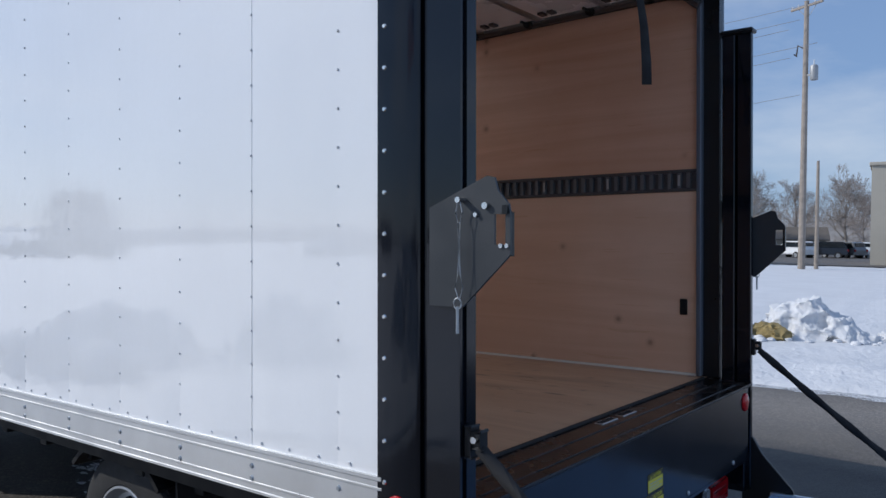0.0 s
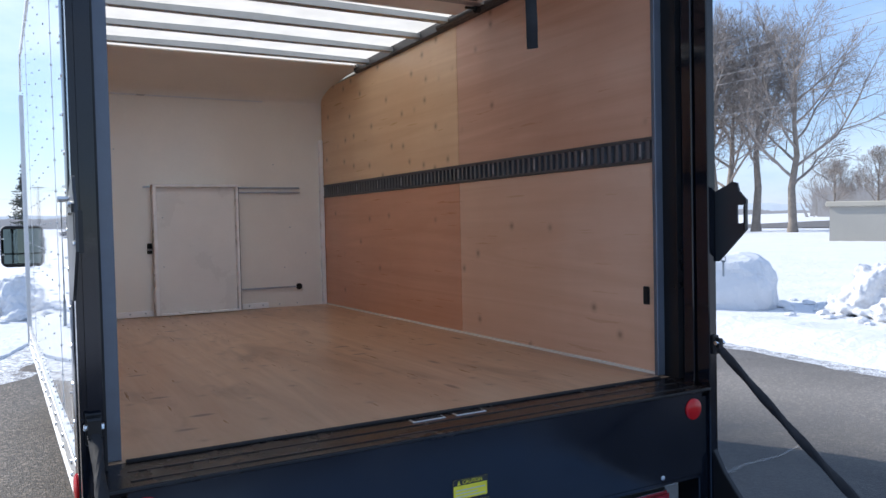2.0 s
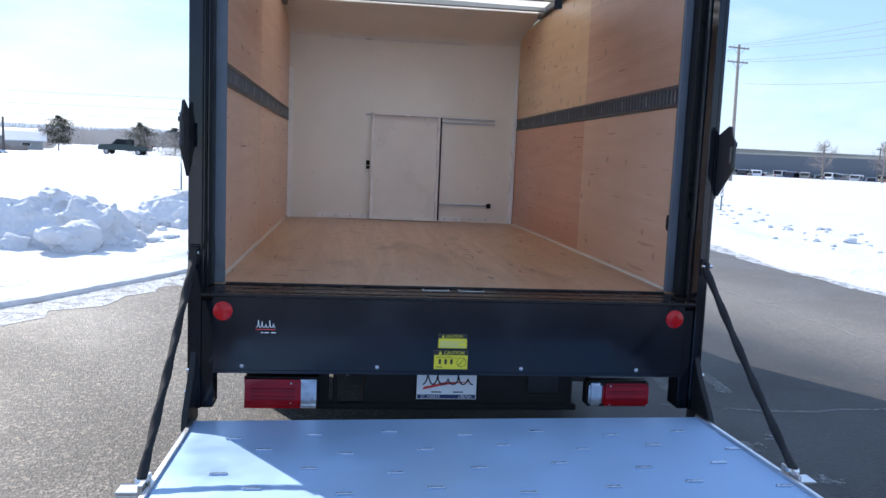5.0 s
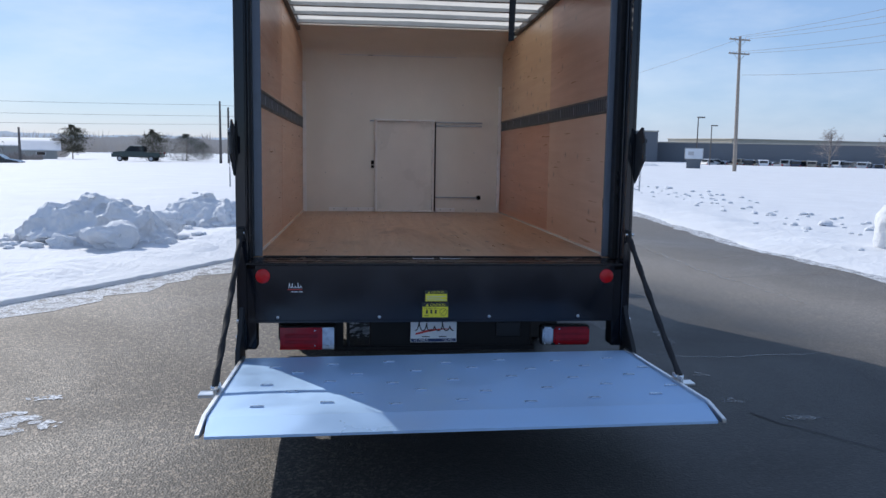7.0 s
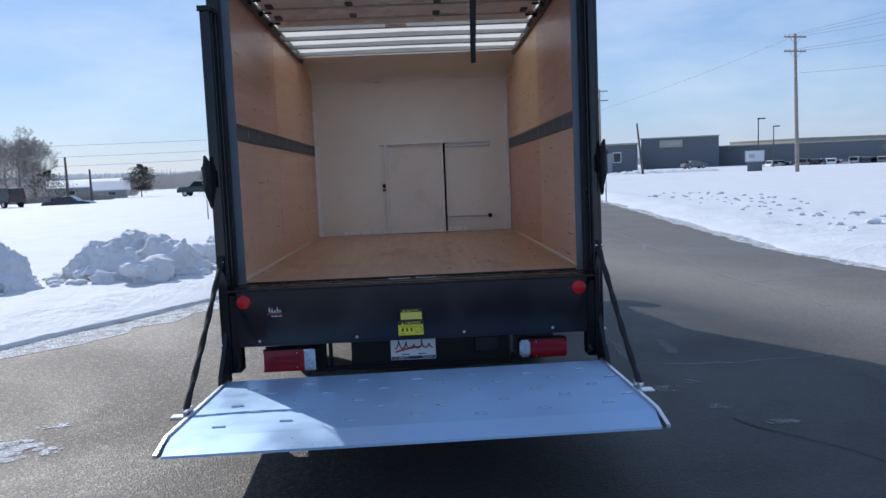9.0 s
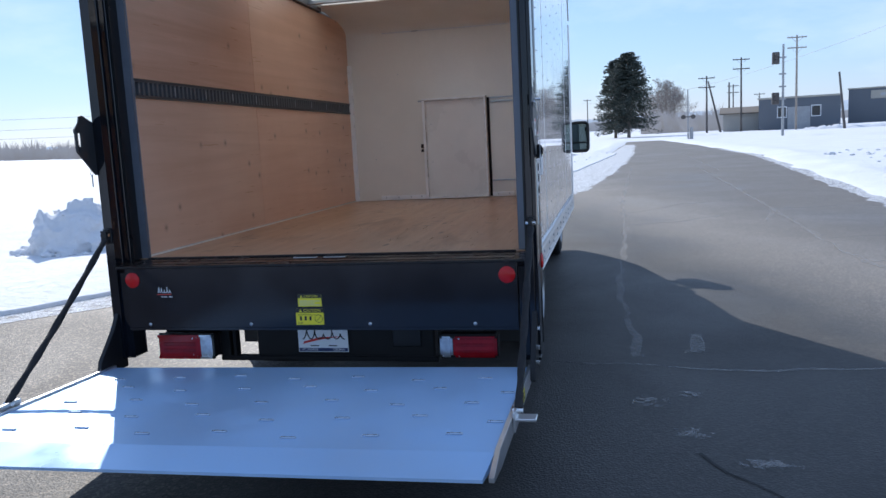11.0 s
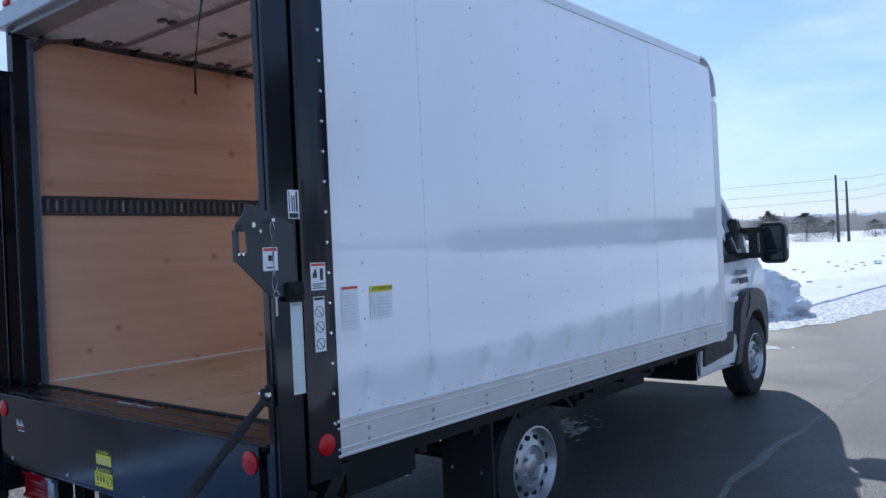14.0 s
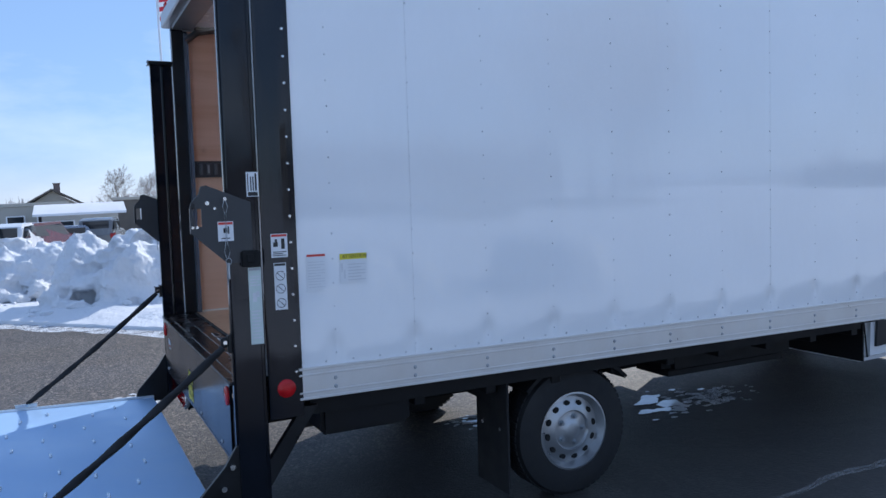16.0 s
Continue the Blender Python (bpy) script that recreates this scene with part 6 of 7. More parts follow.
def bare_tree(at, h, seed, label, turn=0.0, spread=1.0, depth=3, thick=1.0, low=0.26):
    rng = random.Random(seed)
    t = thing("bare_tree", label, "tree", "leafless trees", at, turn)
    r = h * 0.020
    bow = [(0.015 * h * rng.uniform(-1, 1), 0.015 * h * rng.uniform(-1, 1)) for _ in range(5)]
    spine = [Vector((0, 0, -0.3)), Vector((0, 0, 0.05 * h))] + [Vector((bx_, by_, h * f)) for (bx_, by_), f in zip(bow, (0.22, 0.38, 0.54, 0.70, 0.86))]
    bm, rings = B(), []
    for i, p in enumerate(spine):
        w = r * (1.55 if i == 0 else 1.1 - 0.94 * p.z / (0.86 * h))     # root flare, then a long taper
        rings.append([bm.verts.new((p.x + w * math.cos(q * math.pi / 6), p.y + w * math.sin(q * math.pi / 6), p.z)) for q in range(12)])
    for a, b in zip(rings, rings[1:]):
        for q in range(12):
            bm.faces.new((a[q], a[(q + 1) % 12], b[(q + 1) % 12], b[q]))
    part("trunk", bm, M["bark"], t)
    bm = B()
    n = 15
    for k in range(n):
        f = low + (0.84 - low) * (k + rng.uniform(0, 0.8)) / n
        j = max(i for i in range(len(spine)) if spine[i].z <= f * h)
        j = min(j, len(spine) - 2)
        base = spine[j].lerp(spine[j + 1], (f * h - spine[j].z) / (spine[j + 1].z - spine[j].z))
        a = k * 2.4 + rng.uniform(-.5, .5)
        out = (1.25 - 0.70 * f) * spread * rng.uniform(0.8, 1.15)
        rise = 0.55 + 0.7 * f
        limb(bm, base, Vector((math.cos(a) * out, math.sin(a) * out, rise)), h * (0.46 - 0.28 * f) * rng.uniform(0.85, 1.15) * (0.6 + 0.4 * spread), r * (0.46 - 0.30 * f), depth, rng, thick)
    limb(bm, spine[-1], Vector((0.1, 0.1, 1)), h * 0.13, r * 0.15, depth - 1, rng, thick)
    tagged(part("crown", bm, M["twig"], t, "bare brown branches and twigs"), kind="stuff")
    return t


big = [bare_tree(far(47.6, 60), 14.6, 21, "tall leafless tree standing in snow", 0, 1.0, 3, 1.7, 0.34),
       bare_tree(far(53.57, 58), 13.6, 23, "wide leafless tree with spreading limbs", 10, 1.3, 3, 1.7, 0.22)]
copy_thing(big[0], pose(*far(48.5, 61), 0, 0, 130))
copy_thing(big[0], pose(*far(51.3, 62), 0, 0, 200))
copy_thing(big[1], pose(*far(49.8, 62), 0, 0, 100))
small = [bare_tree(far(73.1, 104), 9.6, 31, "leafless tree behind the car park", 0, 1.1, 3, 2.2, 0.2),
         bare_tree(far(78.9, 98), 8.2, 32, "broad leafless tree behind parked cars", 0, 1.5, 3, 2.2, 0.16),
         bare_tree(far(-85.9, 76), 5.4, 33, "leafless tree behind low roofs", 0, 0.9, 2, 2.2, 0.2)]
for k, (az, d) in enumerate(((64.4, 122), (66, 130), (67.6, 118), (69.4, 128), (71, 135), (72.4, 112), (76, 126), (80, 132), (62.5, 125), (60.5, 135), (58.5, 128), (56, 132), (82, 120), (3.3, 175), (3.95, 165), (4.5, 172))):
    copy_thing(small[k % 2], pose(*far(az, d), 0, 0, 53 * k))
for k, (az, d) in enumerate(((-84.0, 96), (-83.4, 90), (32.0, 128), (35.4, 120), (90, 95), (100, 100), (110, 90))):
    copy_thing(small[2], pose(*far(az, d), 0, 0, 71 * k))
for k, (az, d) in enumerate(((-26.4, 122), (-25.6, 126), (-27.2, 130))):
    copy_thing(small[1], pose(*far(az, d), 0, 0, 71 * k))


def conifer(at, h, w, seed, label, mat="needle", sprays=5200, low=0.06, bushy=1.0, fine=1.0):
    """A spruce or pine: trunk, drooping boughs and many small needle sprays with gaps between."""
    rng = random.Random(seed)
    t = thing("conifer_tree", label, "tree", "evergreen trees", at)
    part("trunk", tube(B(), [(0, 0, -0.3), (0, 0, h * 0.5), (0, 0, h * 0.98)], h * 0.02, 8, 0.02), M["bark"], t)
    bm, bb = B(), B()
    n = int(sprays / 34)
    for k in range(n):
        f = rng.random() ** 0.8
        z = h * (low + (0.97 - low) * f)
        a = rng.uniform(0, 6.283)
        env = (1 - f) ** (0.62 if bushy == 1 else 0.40) if bushy <= 1 else math.sqrt(max(0.02, 1 - (2 * f - 0.85) ** 2)) * 0.95
        reach = w * 0.5 * env * rng.uniform(0.72, 1.12) + 0.06 * h * (1 - f) * 0.3
        d = Vector((math.cos(a), math.sin(a), 0))
        tip = Vector((0, 0, z)) + d * reach + Vector((0, 0, reach * rng.uniform(-0.22, 0.18)))
        tube(bb, [(0, 0, z), tuple(tip)], 0.012 * h / 5, 3, 0.004)
        for j in range(34):
            u = rng.uniform(0.25, 1.05)
            c = Vector((0, 0, z)).lerp(tip, u) + Vector((rng.uniform(-1, 1), rng.uniform(-1, 1), rng.uniform(-0.6, 0.4))) * reach * (0.30 if bushy > 1 else 0.13)
            s = h * rng.uniform(0.010, 0.024) * fine
            e1 = (d * rng.uniform(0.4, 1) + Vector((rng.uniform(-.8, .8), rng.uniform(-.8, .8), rng.uniform(-.5, .2)))).normalized() * s * 1.7
            e2 = e1.cross(Vector((rng.uniform(-1, 1), rng.uniform(-1, 1), rng.uniform(-1, 1)))).normalized() * s * 0.6
            bm.faces.new([bm.verts.new(c - e1 * 0.4), bm.verts.new(c + e2), bm.verts.new(c + e1), bm.verts.new(c - e2)])
    tagged(part("crown", bm, M[mat], t, "dense dark needle sprays", smooth=False), kind="stuff")
    tagged(part("branchwork", bb, M["bark"], t), kind="stuff")
    return t


conifer(far(1.35, 110), 11.6, 7.2, 41, "big dark spruce at the end of the road", "needle_grey", 26000, 0.09, 0.9, 0.55)
conifer(far(0.45, 113), 11.0, 5.6, 45, "dark spruce grown together with the big one", "needle_grey", 16000, 0.07, 0.9, 0.55)
conifer(far(-19.14, 122), 4.9, 4.3, 42, "small bushy pine in the snow field", "needle_brown", 6500, 0.20, 1.5, 0.85)
conifer(far(-14.2, 104), 4.0, 4.4, 43, "round dark evergreen behind the pickup", "needle_brown", 7000, 0.02, 1.5, 0.8)
conifer(far(-12.0, 106), 3.6, 6.0, 44, "broad dark evergreen shrub", "needle_grey", 8000, 0.02, 1.5, 0.7)
conifer(far(-6.3, 130), 3.2, 5.0, 46, "low dark evergreen by the field", "needle_grey", 6000, 0.02, 1.5, 0.8)
for az, h, w, sd in ((-8.5, 2.6, 3.4, 51), (-7.5, 3.1, 3.6, 52), (-6.75, 4.0, 3.4, 53), (-10.9, 2.8, 4.0, 54)):
    conifer(far(az, 128), h, w, sd, "dark evergreen in a row beyond the field", "needle_grey", 4500, 0.02, 1.5, 0.8)
conifer(far(-24.8, 120), 4.4, 7.0, 47, "dark evergreen clump near houses", "needle", 2600, 0.02, 1.5)


def car_paint(name, c):
    return surface(name, c, 0.25, 0.0, 0.06, 2, 60, 0.0, 0.5)


PAINT = {k: car_paint(k + "_car_paint", c) for k, c in (("white", (0.75, 0.76, 0.77)), ("silver", (0.42, 0.43, 0.44)), ("black", (0.012, 0.012, 0.014)), ("navy", (0.02, 0.03, 0.06)), ("maroon", (0.10, 0.012, 0.016)), ("grey", (0.16, 0.165, 0.17)), ("green", (0.03, 0.045, 0.035)), ("tan", (0.34, 0.29, 0.22)))}
SHAPES = {   # side outline, window band, wheelbase ends, half width, height
    "sedan": ([(-2.3, .35), (-2.32, .7), (-2.2, .92), (-1.5, .98), (-0.75, 1.42), (0.35, 1.44), (1.05, 1.0), (2.0, .86), (2.25, .7), (2.27, .35)], [(-1.35, 1.0), (-0.72, 1.36), (0.32, 1.38), (0.9, 1.0)], (-1.4, 1.38), 0.88),
    "suv": ([(-2.3, .4), (-2.33, .9), (-2.2, 1.1), (-2.0, 1.62), (-1.7, 1.72), (0.3, 1.72), (1.0, 1.14), (2.0, 1.02), (2.3, .8), (2.32, .4)], [(-2.02, 1.14), (-1.82, 1.6), (0.24, 1.62), (0.8, 1.14)], (-1.4, 1.42), 0.93),
    "pickup": ([(-2.9, .5), (-2.95, 1.05), (-0.9, 1.08), (-0.85, 1.15), (-0.7, 1.82), (0.7, 1.84), (1.35, 1.22), (2.6, 1.12), (2.85, .9), (2.85, .5)], [(-0.72, 1.2), (-0.6, 1.74), (0.64, 1.75), (1.15, 1.2)], (-1.85, 1.85), 0.98),
    "jeep": ([(-2.0, .5), (-2.05, 1.1), (-2.0, 1.82), (-1.8, 1.86), (0.35, 1.84), (0.62, 1.22), (1.9, 1.14), (2.0, .95), (2.0, .5)], [(-1.9, 1.2), (-1.8, 1.74), (0.28, 1.74), (0.48, 1.2)], (-1.2, 1.3), 0.9),
}


def car(kind, paint, at, turn, label):
    prof, win, axles, hw = SHAPES[kind]
    c = thing("car" if kind != "pickup" else "pickup_truck", label, "car" if kind != "pickup" else "pickup", "parked cars", at, turn)
    bm = B()
    prism(bm, [(x, z) for x, z in prof], "y", -hw, hw)
    for v in bm.verts:
        if v.co.z > 1.05:
            v.co.y *= 0.84
    bmesh.ops.bevel(bm, geom=[e for e in bm.edges if abs(e.verts[0].co.y - e.verts[1].co.y) < 0.4], offset=0.07, segments=2, affect='EDGES')
    part("body", bm, PAINT[paint], c)
    for s in (-1, 1):
        part("side_window", prism(B(), win, "y", s * hw * 0.835, s * (hw * 0.85 + 0.012)), M["glass"], c)
        for x in axles:
            w = part("wheel", cyl(B(), (x, s * (hw - 0.20), 0.34), (x, s * (hw + 0.02), 0.34), 0.34, 20), M["rubber"], c)
            part("rim", cyl(B(), (x, s * (hw + 0.012), 0.34), (x, s * (hw + 0.03), 0.34), 0.21, 16), M["rim"], w)
        part("headlight", bx(B(), prof[-2][0] - 0.12, prof[-2][0] + 0.02, s * hw * 0.6, s * hw * 0.9, prof[-2][1] - 0.08, prof[-2][1] + 0.05, 0.02), M["tail_clear"], c)
        part("tail_light", bx(B(), prof[1][0] - 0.02, prof[1][0] + 0.12, s * hw * 0.7, s * hw * 0.92, prof[1][1] - 0.15, prof[1][1] + 0.05, 0.02), M["tail_red"], c)
    part("rear_window", bx(B(), win[0][0] - 0.14, win[0][0] + 0.02, -hw * 0.62, hw * 0.62, win[0][1] + 0.02, win[1][1] - 0.02), M["glass"], c)
    return c


car("pickup", "green", (-27.2, 94, lay(-27.2, 94) + 0.1), 176, "dark green crew-cab pickup parked in snow")
car("jeep", "black", far(-27.3, 84), 150, "black off-road car parked in snow")
_b = far(-23.55, 84)
car("sedan", "black", (_b[0], _b[1], _b[2] - 0.62), 5, "low dark car half buried in snow")
car("sedan", "silver", far(-43.6, 66), 35, "silver sedan parked on the snow")
sd = far(-54.6, 75)
car("sedan", "silver", sd, 150, "pale silver sedan on the snow before a brown building")
car("suv", "navy", far(-45.2, 70), 30, "dark blue car behind the sedan")
car("suv", "white", far(67.0, 87), 20, "white sport utility car in the lot")
car("pickup", "white", far(69.0, 91), 205, "white pickup in the lot")
for az, d, k, p in ((70.3, 92, "suv", "black"), (71.4, 93, "sedan", "maroon"), (72.4, 95, "sedan", "navy"), (73.6, 96, "suv", "grey"), (75.7, 86, "suv", "white"), (77.6, 88, "suv", "black"), (78.7, 90, "suv", "grey"), (79.4, 92, "sedan", "navy"), (80.1, 93, "suv", "white"), (65.0, 96, "suv", "white"), (66.0, 97, "sedan", "silver")):
    car(k, p, far(az, d), 20 + 37 * (int(az * 10) % 3), p + " car parked in the far lot beside others")
for n, az in enumerate(np.linspace(24.9, 35.6, 15)):
    car(("suv", "sedan", "pickup", "suv")[n % 4], ("silver", "grey", "white", "black", "tan", "navy")[(n * 5) % 6], tuple(Vector(far(az, 138 + (n % 3))) - Vector((0, 0, 0.75))), 20 + 12 * (n % 5), ("silver", "grey", "white", "black", "tan", "navy")[(n * 5) % 6] + " car parked in front of the factory")
car("sedan", "white", far(-8.1, 118), 20, "white car parked beyond the snow field")
car("sedan", "navy", far(-6.0, 122), 200, "dark blue car parked beyond the snow field")
car("sedan", "grey", far(19.5, 150), 10, "grey car parked in front of the factory")
for az, d, k, p, tn in ((-92.2, 36, "suv", "white", 172), (-90.5, 39, "suv", "maroon", 150), (-88.9, 42, "sedan", "navy", 185), (-94.3, 35, "suv", "silver", 178), (-86.9, 44, "suv", "grey", 170)):
    car(k, p, far(az, d), tn, p + " car parked behind the snow heaps")


def building(name, at, turn, w, d, h, wall, label, windows=0, roof="flat", rise=1.2, doors=0, storey=0.0):
    b = thing(name, label, "building", "", at, turn)
    part("wall", bx(B(), -w / 2, w / 2, 0, d, -0.5, h), M[wall], b)
    if roof == "flat":
        part("parapet", bx(B(), -w / 2 - 0.15, w / 2 + 0.15, -0.15, d + 0.15, h, h + 0.25, 0.04), M["beige_wall"], b)
    else:
        part("roof", prism(B(), [(-0.6, h - 0.15), (d / 2, h + rise), (d + 0.6, h - 0.15), (d + 0.6, h), (d / 2, h + rise + 0.16), (-0.6, h)], "x", -w / 2 - 0.5, w / 2 + 0.5), M["roof_dark"] if roof == "gable" else M["snow"], b)
    for k in range(windows):
        x = -w / 2 + w * (k + 0.7) / (windows + 0.4)
        f = part("window", bx(B(), x - 0.6, x + 0.6, -0.06, 0.04, h * 0.38, h * 0.75, 0.02), M["flag_white"], b)
        part("pane", bx(B(), x - 0.5, x + 0.5, -0.08, 0.02, h * 0.41, h * 0.72), M["glass"], f)
    for k in range(doors):
        x = -w / 2 + w * (k + 0.5) / doors
        part("door", bx(B(), x - 1.4, x + 1.4, -0.07, 0.05, -0.4, h * 0.72, 0.02), M["steel_pole"], b)
    return b


fa = building("factory_building", far(18.5, 172), -18.5, 15.5, 30, 6.3, "brick_grey", "grey factory block with a flat roof", 0, doors=0)
part("sign_panel", bx(B(), -4.0, 0.6, -0.12, 0.02, 4.4, 5.9, 0.03), M["beige_wall"], fa)
part("name_bar", bx(B(), -2.4, 0.0, -0.16, -0.1, 4.9, 5.4), M["ink_grey"], fa)
building("factory_building", far(29.3, 176), -29.3, 52, 40, 4.0, "brick_grey", "long low grey factory wall behind parked cars", 0)
corner = Vector(far(25.95, 196))
building("factory_building", corner + Matrix.Rotation(radians(15), 3, 'Z') @ Vector((31, 0, 0)), 15, 62, 24, 3.75 - corner.z, "beige_wall", "long beige factory hall, its end wall in the sun", 0)
# low ploughed bank in front of the factory
rng = random.Random(77)
bm, rows = B(), []
for k, az in enumerate(np.linspace(13.5, 21.5, 60)):
    x, y, z = far(float(az), 104)
    h = (0.30 + 0.22 * noise.noise(Vector((k * 0.21, 0, 0))) + rng.uniform(0, 0.16)) * min(1.0, k / 6, (59 - k) / 6)
    rows.append([bm.verts.new((x + o * math.sin(radians(az)), y + o * math.cos(radians(az)), z - 0.15 + q * (h + 0.15))) for o, q in ((-1.2, 0), (-0.5, 0.75), (0, 1), (0.6, 0.7), (1.3, 0))])
for a, b in zip(rows, rows[1:]):
    for i in range(4):
        bm.faces.new((a[i], b[i], b[i + 1], a[i + 1]))
single("snow_bank", bm, M["snow_pile"], "low ploughed snow bank before the factory", "snow bank")
building("factory_building", far(13.8, 165), -13.8, 8, 12, 4.0, "brick_grey", "low grey factory annex with doors", 0, doors=2)
building("works_building", far(13.35, 118), -13, 10, 14, 4.1, "brick_grey", "dark grey works building beside the crossing", 2, doors=1)
building("works_building", far(9.2, 122), -9, 6.7, 8, 2.6, "pale_wall", "pale low works building beside the crossing", 0, "gable", 0.7)
building("storage_shed", far(58.9, 41), -71, 4.6, 3.2, 1.62, "tan_wall", "plain grey storage shed in the snow", 0)
building("low_house", far(74.3, 115), -74, 14, 8, 2.0, "pale_wall", "low house with a dark roof behind the lot", 3, "gable", 1.6)
building("low_house", far(71.2, 118), -71, 8, 6, 1.8, "pale_wall", "small house with snow on its roof", 2, "snowy", 1.4)
building("sales_building", far(83.6, 62), -82, 7.5, 10, 7.0, "beige_wall", "beige metal sales building beside the lot", 2)
building("low_house", far(-22.6, 135), 23, 10, 7, 1.9, "pale_wall", "pale house beyond the field", 2, "snowy", 1.0)
building("low_house", far(-21.0, 120), 21, 4, 4, 1.3, "pale_wall", "small outbuilding with a snowy roof", 1, "snowy", 1.0)
building("low_house", far(-92.9, 62), 91, 8.4, 8, 2.50, "beige_wall", "long low building with a flat roof behind cars", 4)
gh = building("low_house", far(-91.5, 76), -1, 8, 4.6, 2.3, "beige_wall", "house with a gabled roof and chimney", 1, "gable", 1.45)
part("gable_wall", prism(B(), [(0, 2.3), (4.6, 2.3), (2.3, 3.70)], "x", 3.7, 3.98), M["beige_wall"], gh)
part("chimney", bx(bx(B(), 2.4, 2.9, 2.4, 2.9, 2.8, 4.30), 2.35, 2.95, 2.35, 2.95, 4.30, 4.38), M["brown_wall"], gh, "brick chimney")
building("low_house", far(-88.2, 57), 88, 4.6, 5, 1.95, "pale_wall", "low building with snow on its roof", 2, "snowy", 0.45)
building("brown_building", far(-55.5, 98), 56, 16, 10, 3.1, "brown_wall", "long low brown building beyond the snow field", 0)
building("low_house", far(-82.5, 70), 82, 9, 7, 2.7, "roof_dark", "dark low building behind snow heaps", 2)

lot = sheet("parking_lot", np.linspace(54, 112, 12), np.linspace(2, 56, 12), lambda x, y: land(x, y) + 0.16, M["asphalt"])
tagged(lot, "distant grey asphalt parking lot beyond the snow", "parking lot", kind="structure")

# roadside signs and signals
sg = thing("monument_sign", "pale lit sign board on a dark base before the factory", "sign", at=far(23.55, 92), turn=-24)
part("base", bx(B(), -0.75, 0.75, -0.2, 0.2, -0.3, 1.0, 0.03), M["brick_grey"], sg)
part("board", bx(B(), -1.0, 1.0, -0.25, 0.25, 1.0, 2.25, 0.04), M["steel_pole"], sg)
part("face", bx(B(), -0.92, 0.92, -0.27, -0.25, 1.08, 2.17), M["sign_face"], sg)
part("print_bar", bx(B(), -0.6, 0.0, -0.28, -0.27, 1.45, 1.85), M["ink_grey"], sg)
for az, d, h in ((23.7, 112, 6.5), (24.6, 128, 6.0)):
    lp = thing("street_lamp", "dark lamp post with a flat head", "lamp post", "lamp posts", far(az, d), 0)
    part("pole", tube(B(), [(0, 0, -0.3), (0, 0, h)], 0.10, 8, 0.07), M["dark_pole"], lp)
    part("head", bx(B(), -0.1, 0.9, -0.16, 0.16, h - 0.05, h + 0.12, 0.03), M["dark_pole"], lp)
ts = thing("traffic_signal", "tall mast with dark signal heads at the crossing", "traffic signal", at=far(11.28, 70))
part("mast", tube(B(), [(0, 0, -0.3), (0, 0, 7.3)], 0.11, 8, 0.08), M["steel_pole"], ts)
for z in (5.75, 2.55):
    hd = part("signal_head", bx(B(), -0.85, -0.30, -0.15, 0.15, z, z + 0.95, 0.05), M["dark_pole"], ts)
    for k in range(3):
        part("visor", cyl(B(), (-0.57, -0.38, z + 0.18 + k * 0.29), (-0.57, -0.12, z + 0.18 + k * 0.29), 0.12, 10), M["dark_pole"], hd)
for z in (2.9, 3.9, 4.9, 6.2):
    part("bracket", bx(B(), -0.32, 0.22, -0.05, 0.05, z, z + 0.12), M["steel_pole"], ts)
rr = thing("crossing_signal", "railway crossing signal with two round lamps", "crossing signal", at=far(5.27, 74))
part("mast", tube(B(), [(0, 0, -0.3), (0, 0, 4.4)], 0.07, 8, 0.05), M["steel_pole"], rr)
part("cabinet", bx(B(), 0.12, 0.42, -0.2, 0.2, 0.0, 1.1, 0.03), M["steel_pole"], rr)
for s in (-1, 1):
    part("lamp", cyl(B(), (s * 0.42, -0.22, 2.0), (s * 0.42, 0.0, 2.0), 0.20, 14), M["dark_pole"], rr)
part("lamp_bar", bx(B(), -0.55, 0.55, -0.05, 0.05, 1.96, 2.04), M["dark_pole"], rr)
yd = thing("yard_sign", "small pale yard sign on two posts", "sign", at=far(-43.4, 80), turn=43)
part("board", bx(B(), -1.5, 1.5, -0.1, 0.1, 1.2, 2.4, 0.03), M["pale_wall"], yd)
for x in (-1.1, 1.1):
    part("post", bx(B(), x - 0.08, x + 0.08, -0.08, 0.08, -0.3, 1.2), M["dark_pole"], yd)

# flagpole
fp = thing("flagpole", "tall white flagpole with a red and white striped flag", "flagpole", at=(-40.4, 5.2, lay(-40.4, 5.2)))
part("pole", tube(B(), [(0, 0, -0.3), (0, 0, 15.6)], 0.09, 10, 0.05), M["sign_face"], fp)
part("ball", lathe(B(), [(0.0001, 0), (0.09, 0.05), (0.11, 0.12), (0.06, 0.2), (0.0001, 0.22)], 12, pose(0, 0, 15.6)), M["yellow"], fp)
flag = part("flag", bx(B(), -0.01, 0.01, 0.05, 0.09, 12.1, 15.2), M["flag_white"], fp, "waving flag with red and white stripes")


def cloth(u, v):
    """A spot on the waving flag: u along it, v up it."""
    return (0.35 * u * math.sin(3.6 * u + 0.8 * v) * 0.5, 0.08 + 4.3 * u * 0.86, 12.1 + 3.0 * v - 1.1 * u * u * (1.1 - 0.2 * v) + 0.16 * math.sin(7 * u + 1.5 * v))


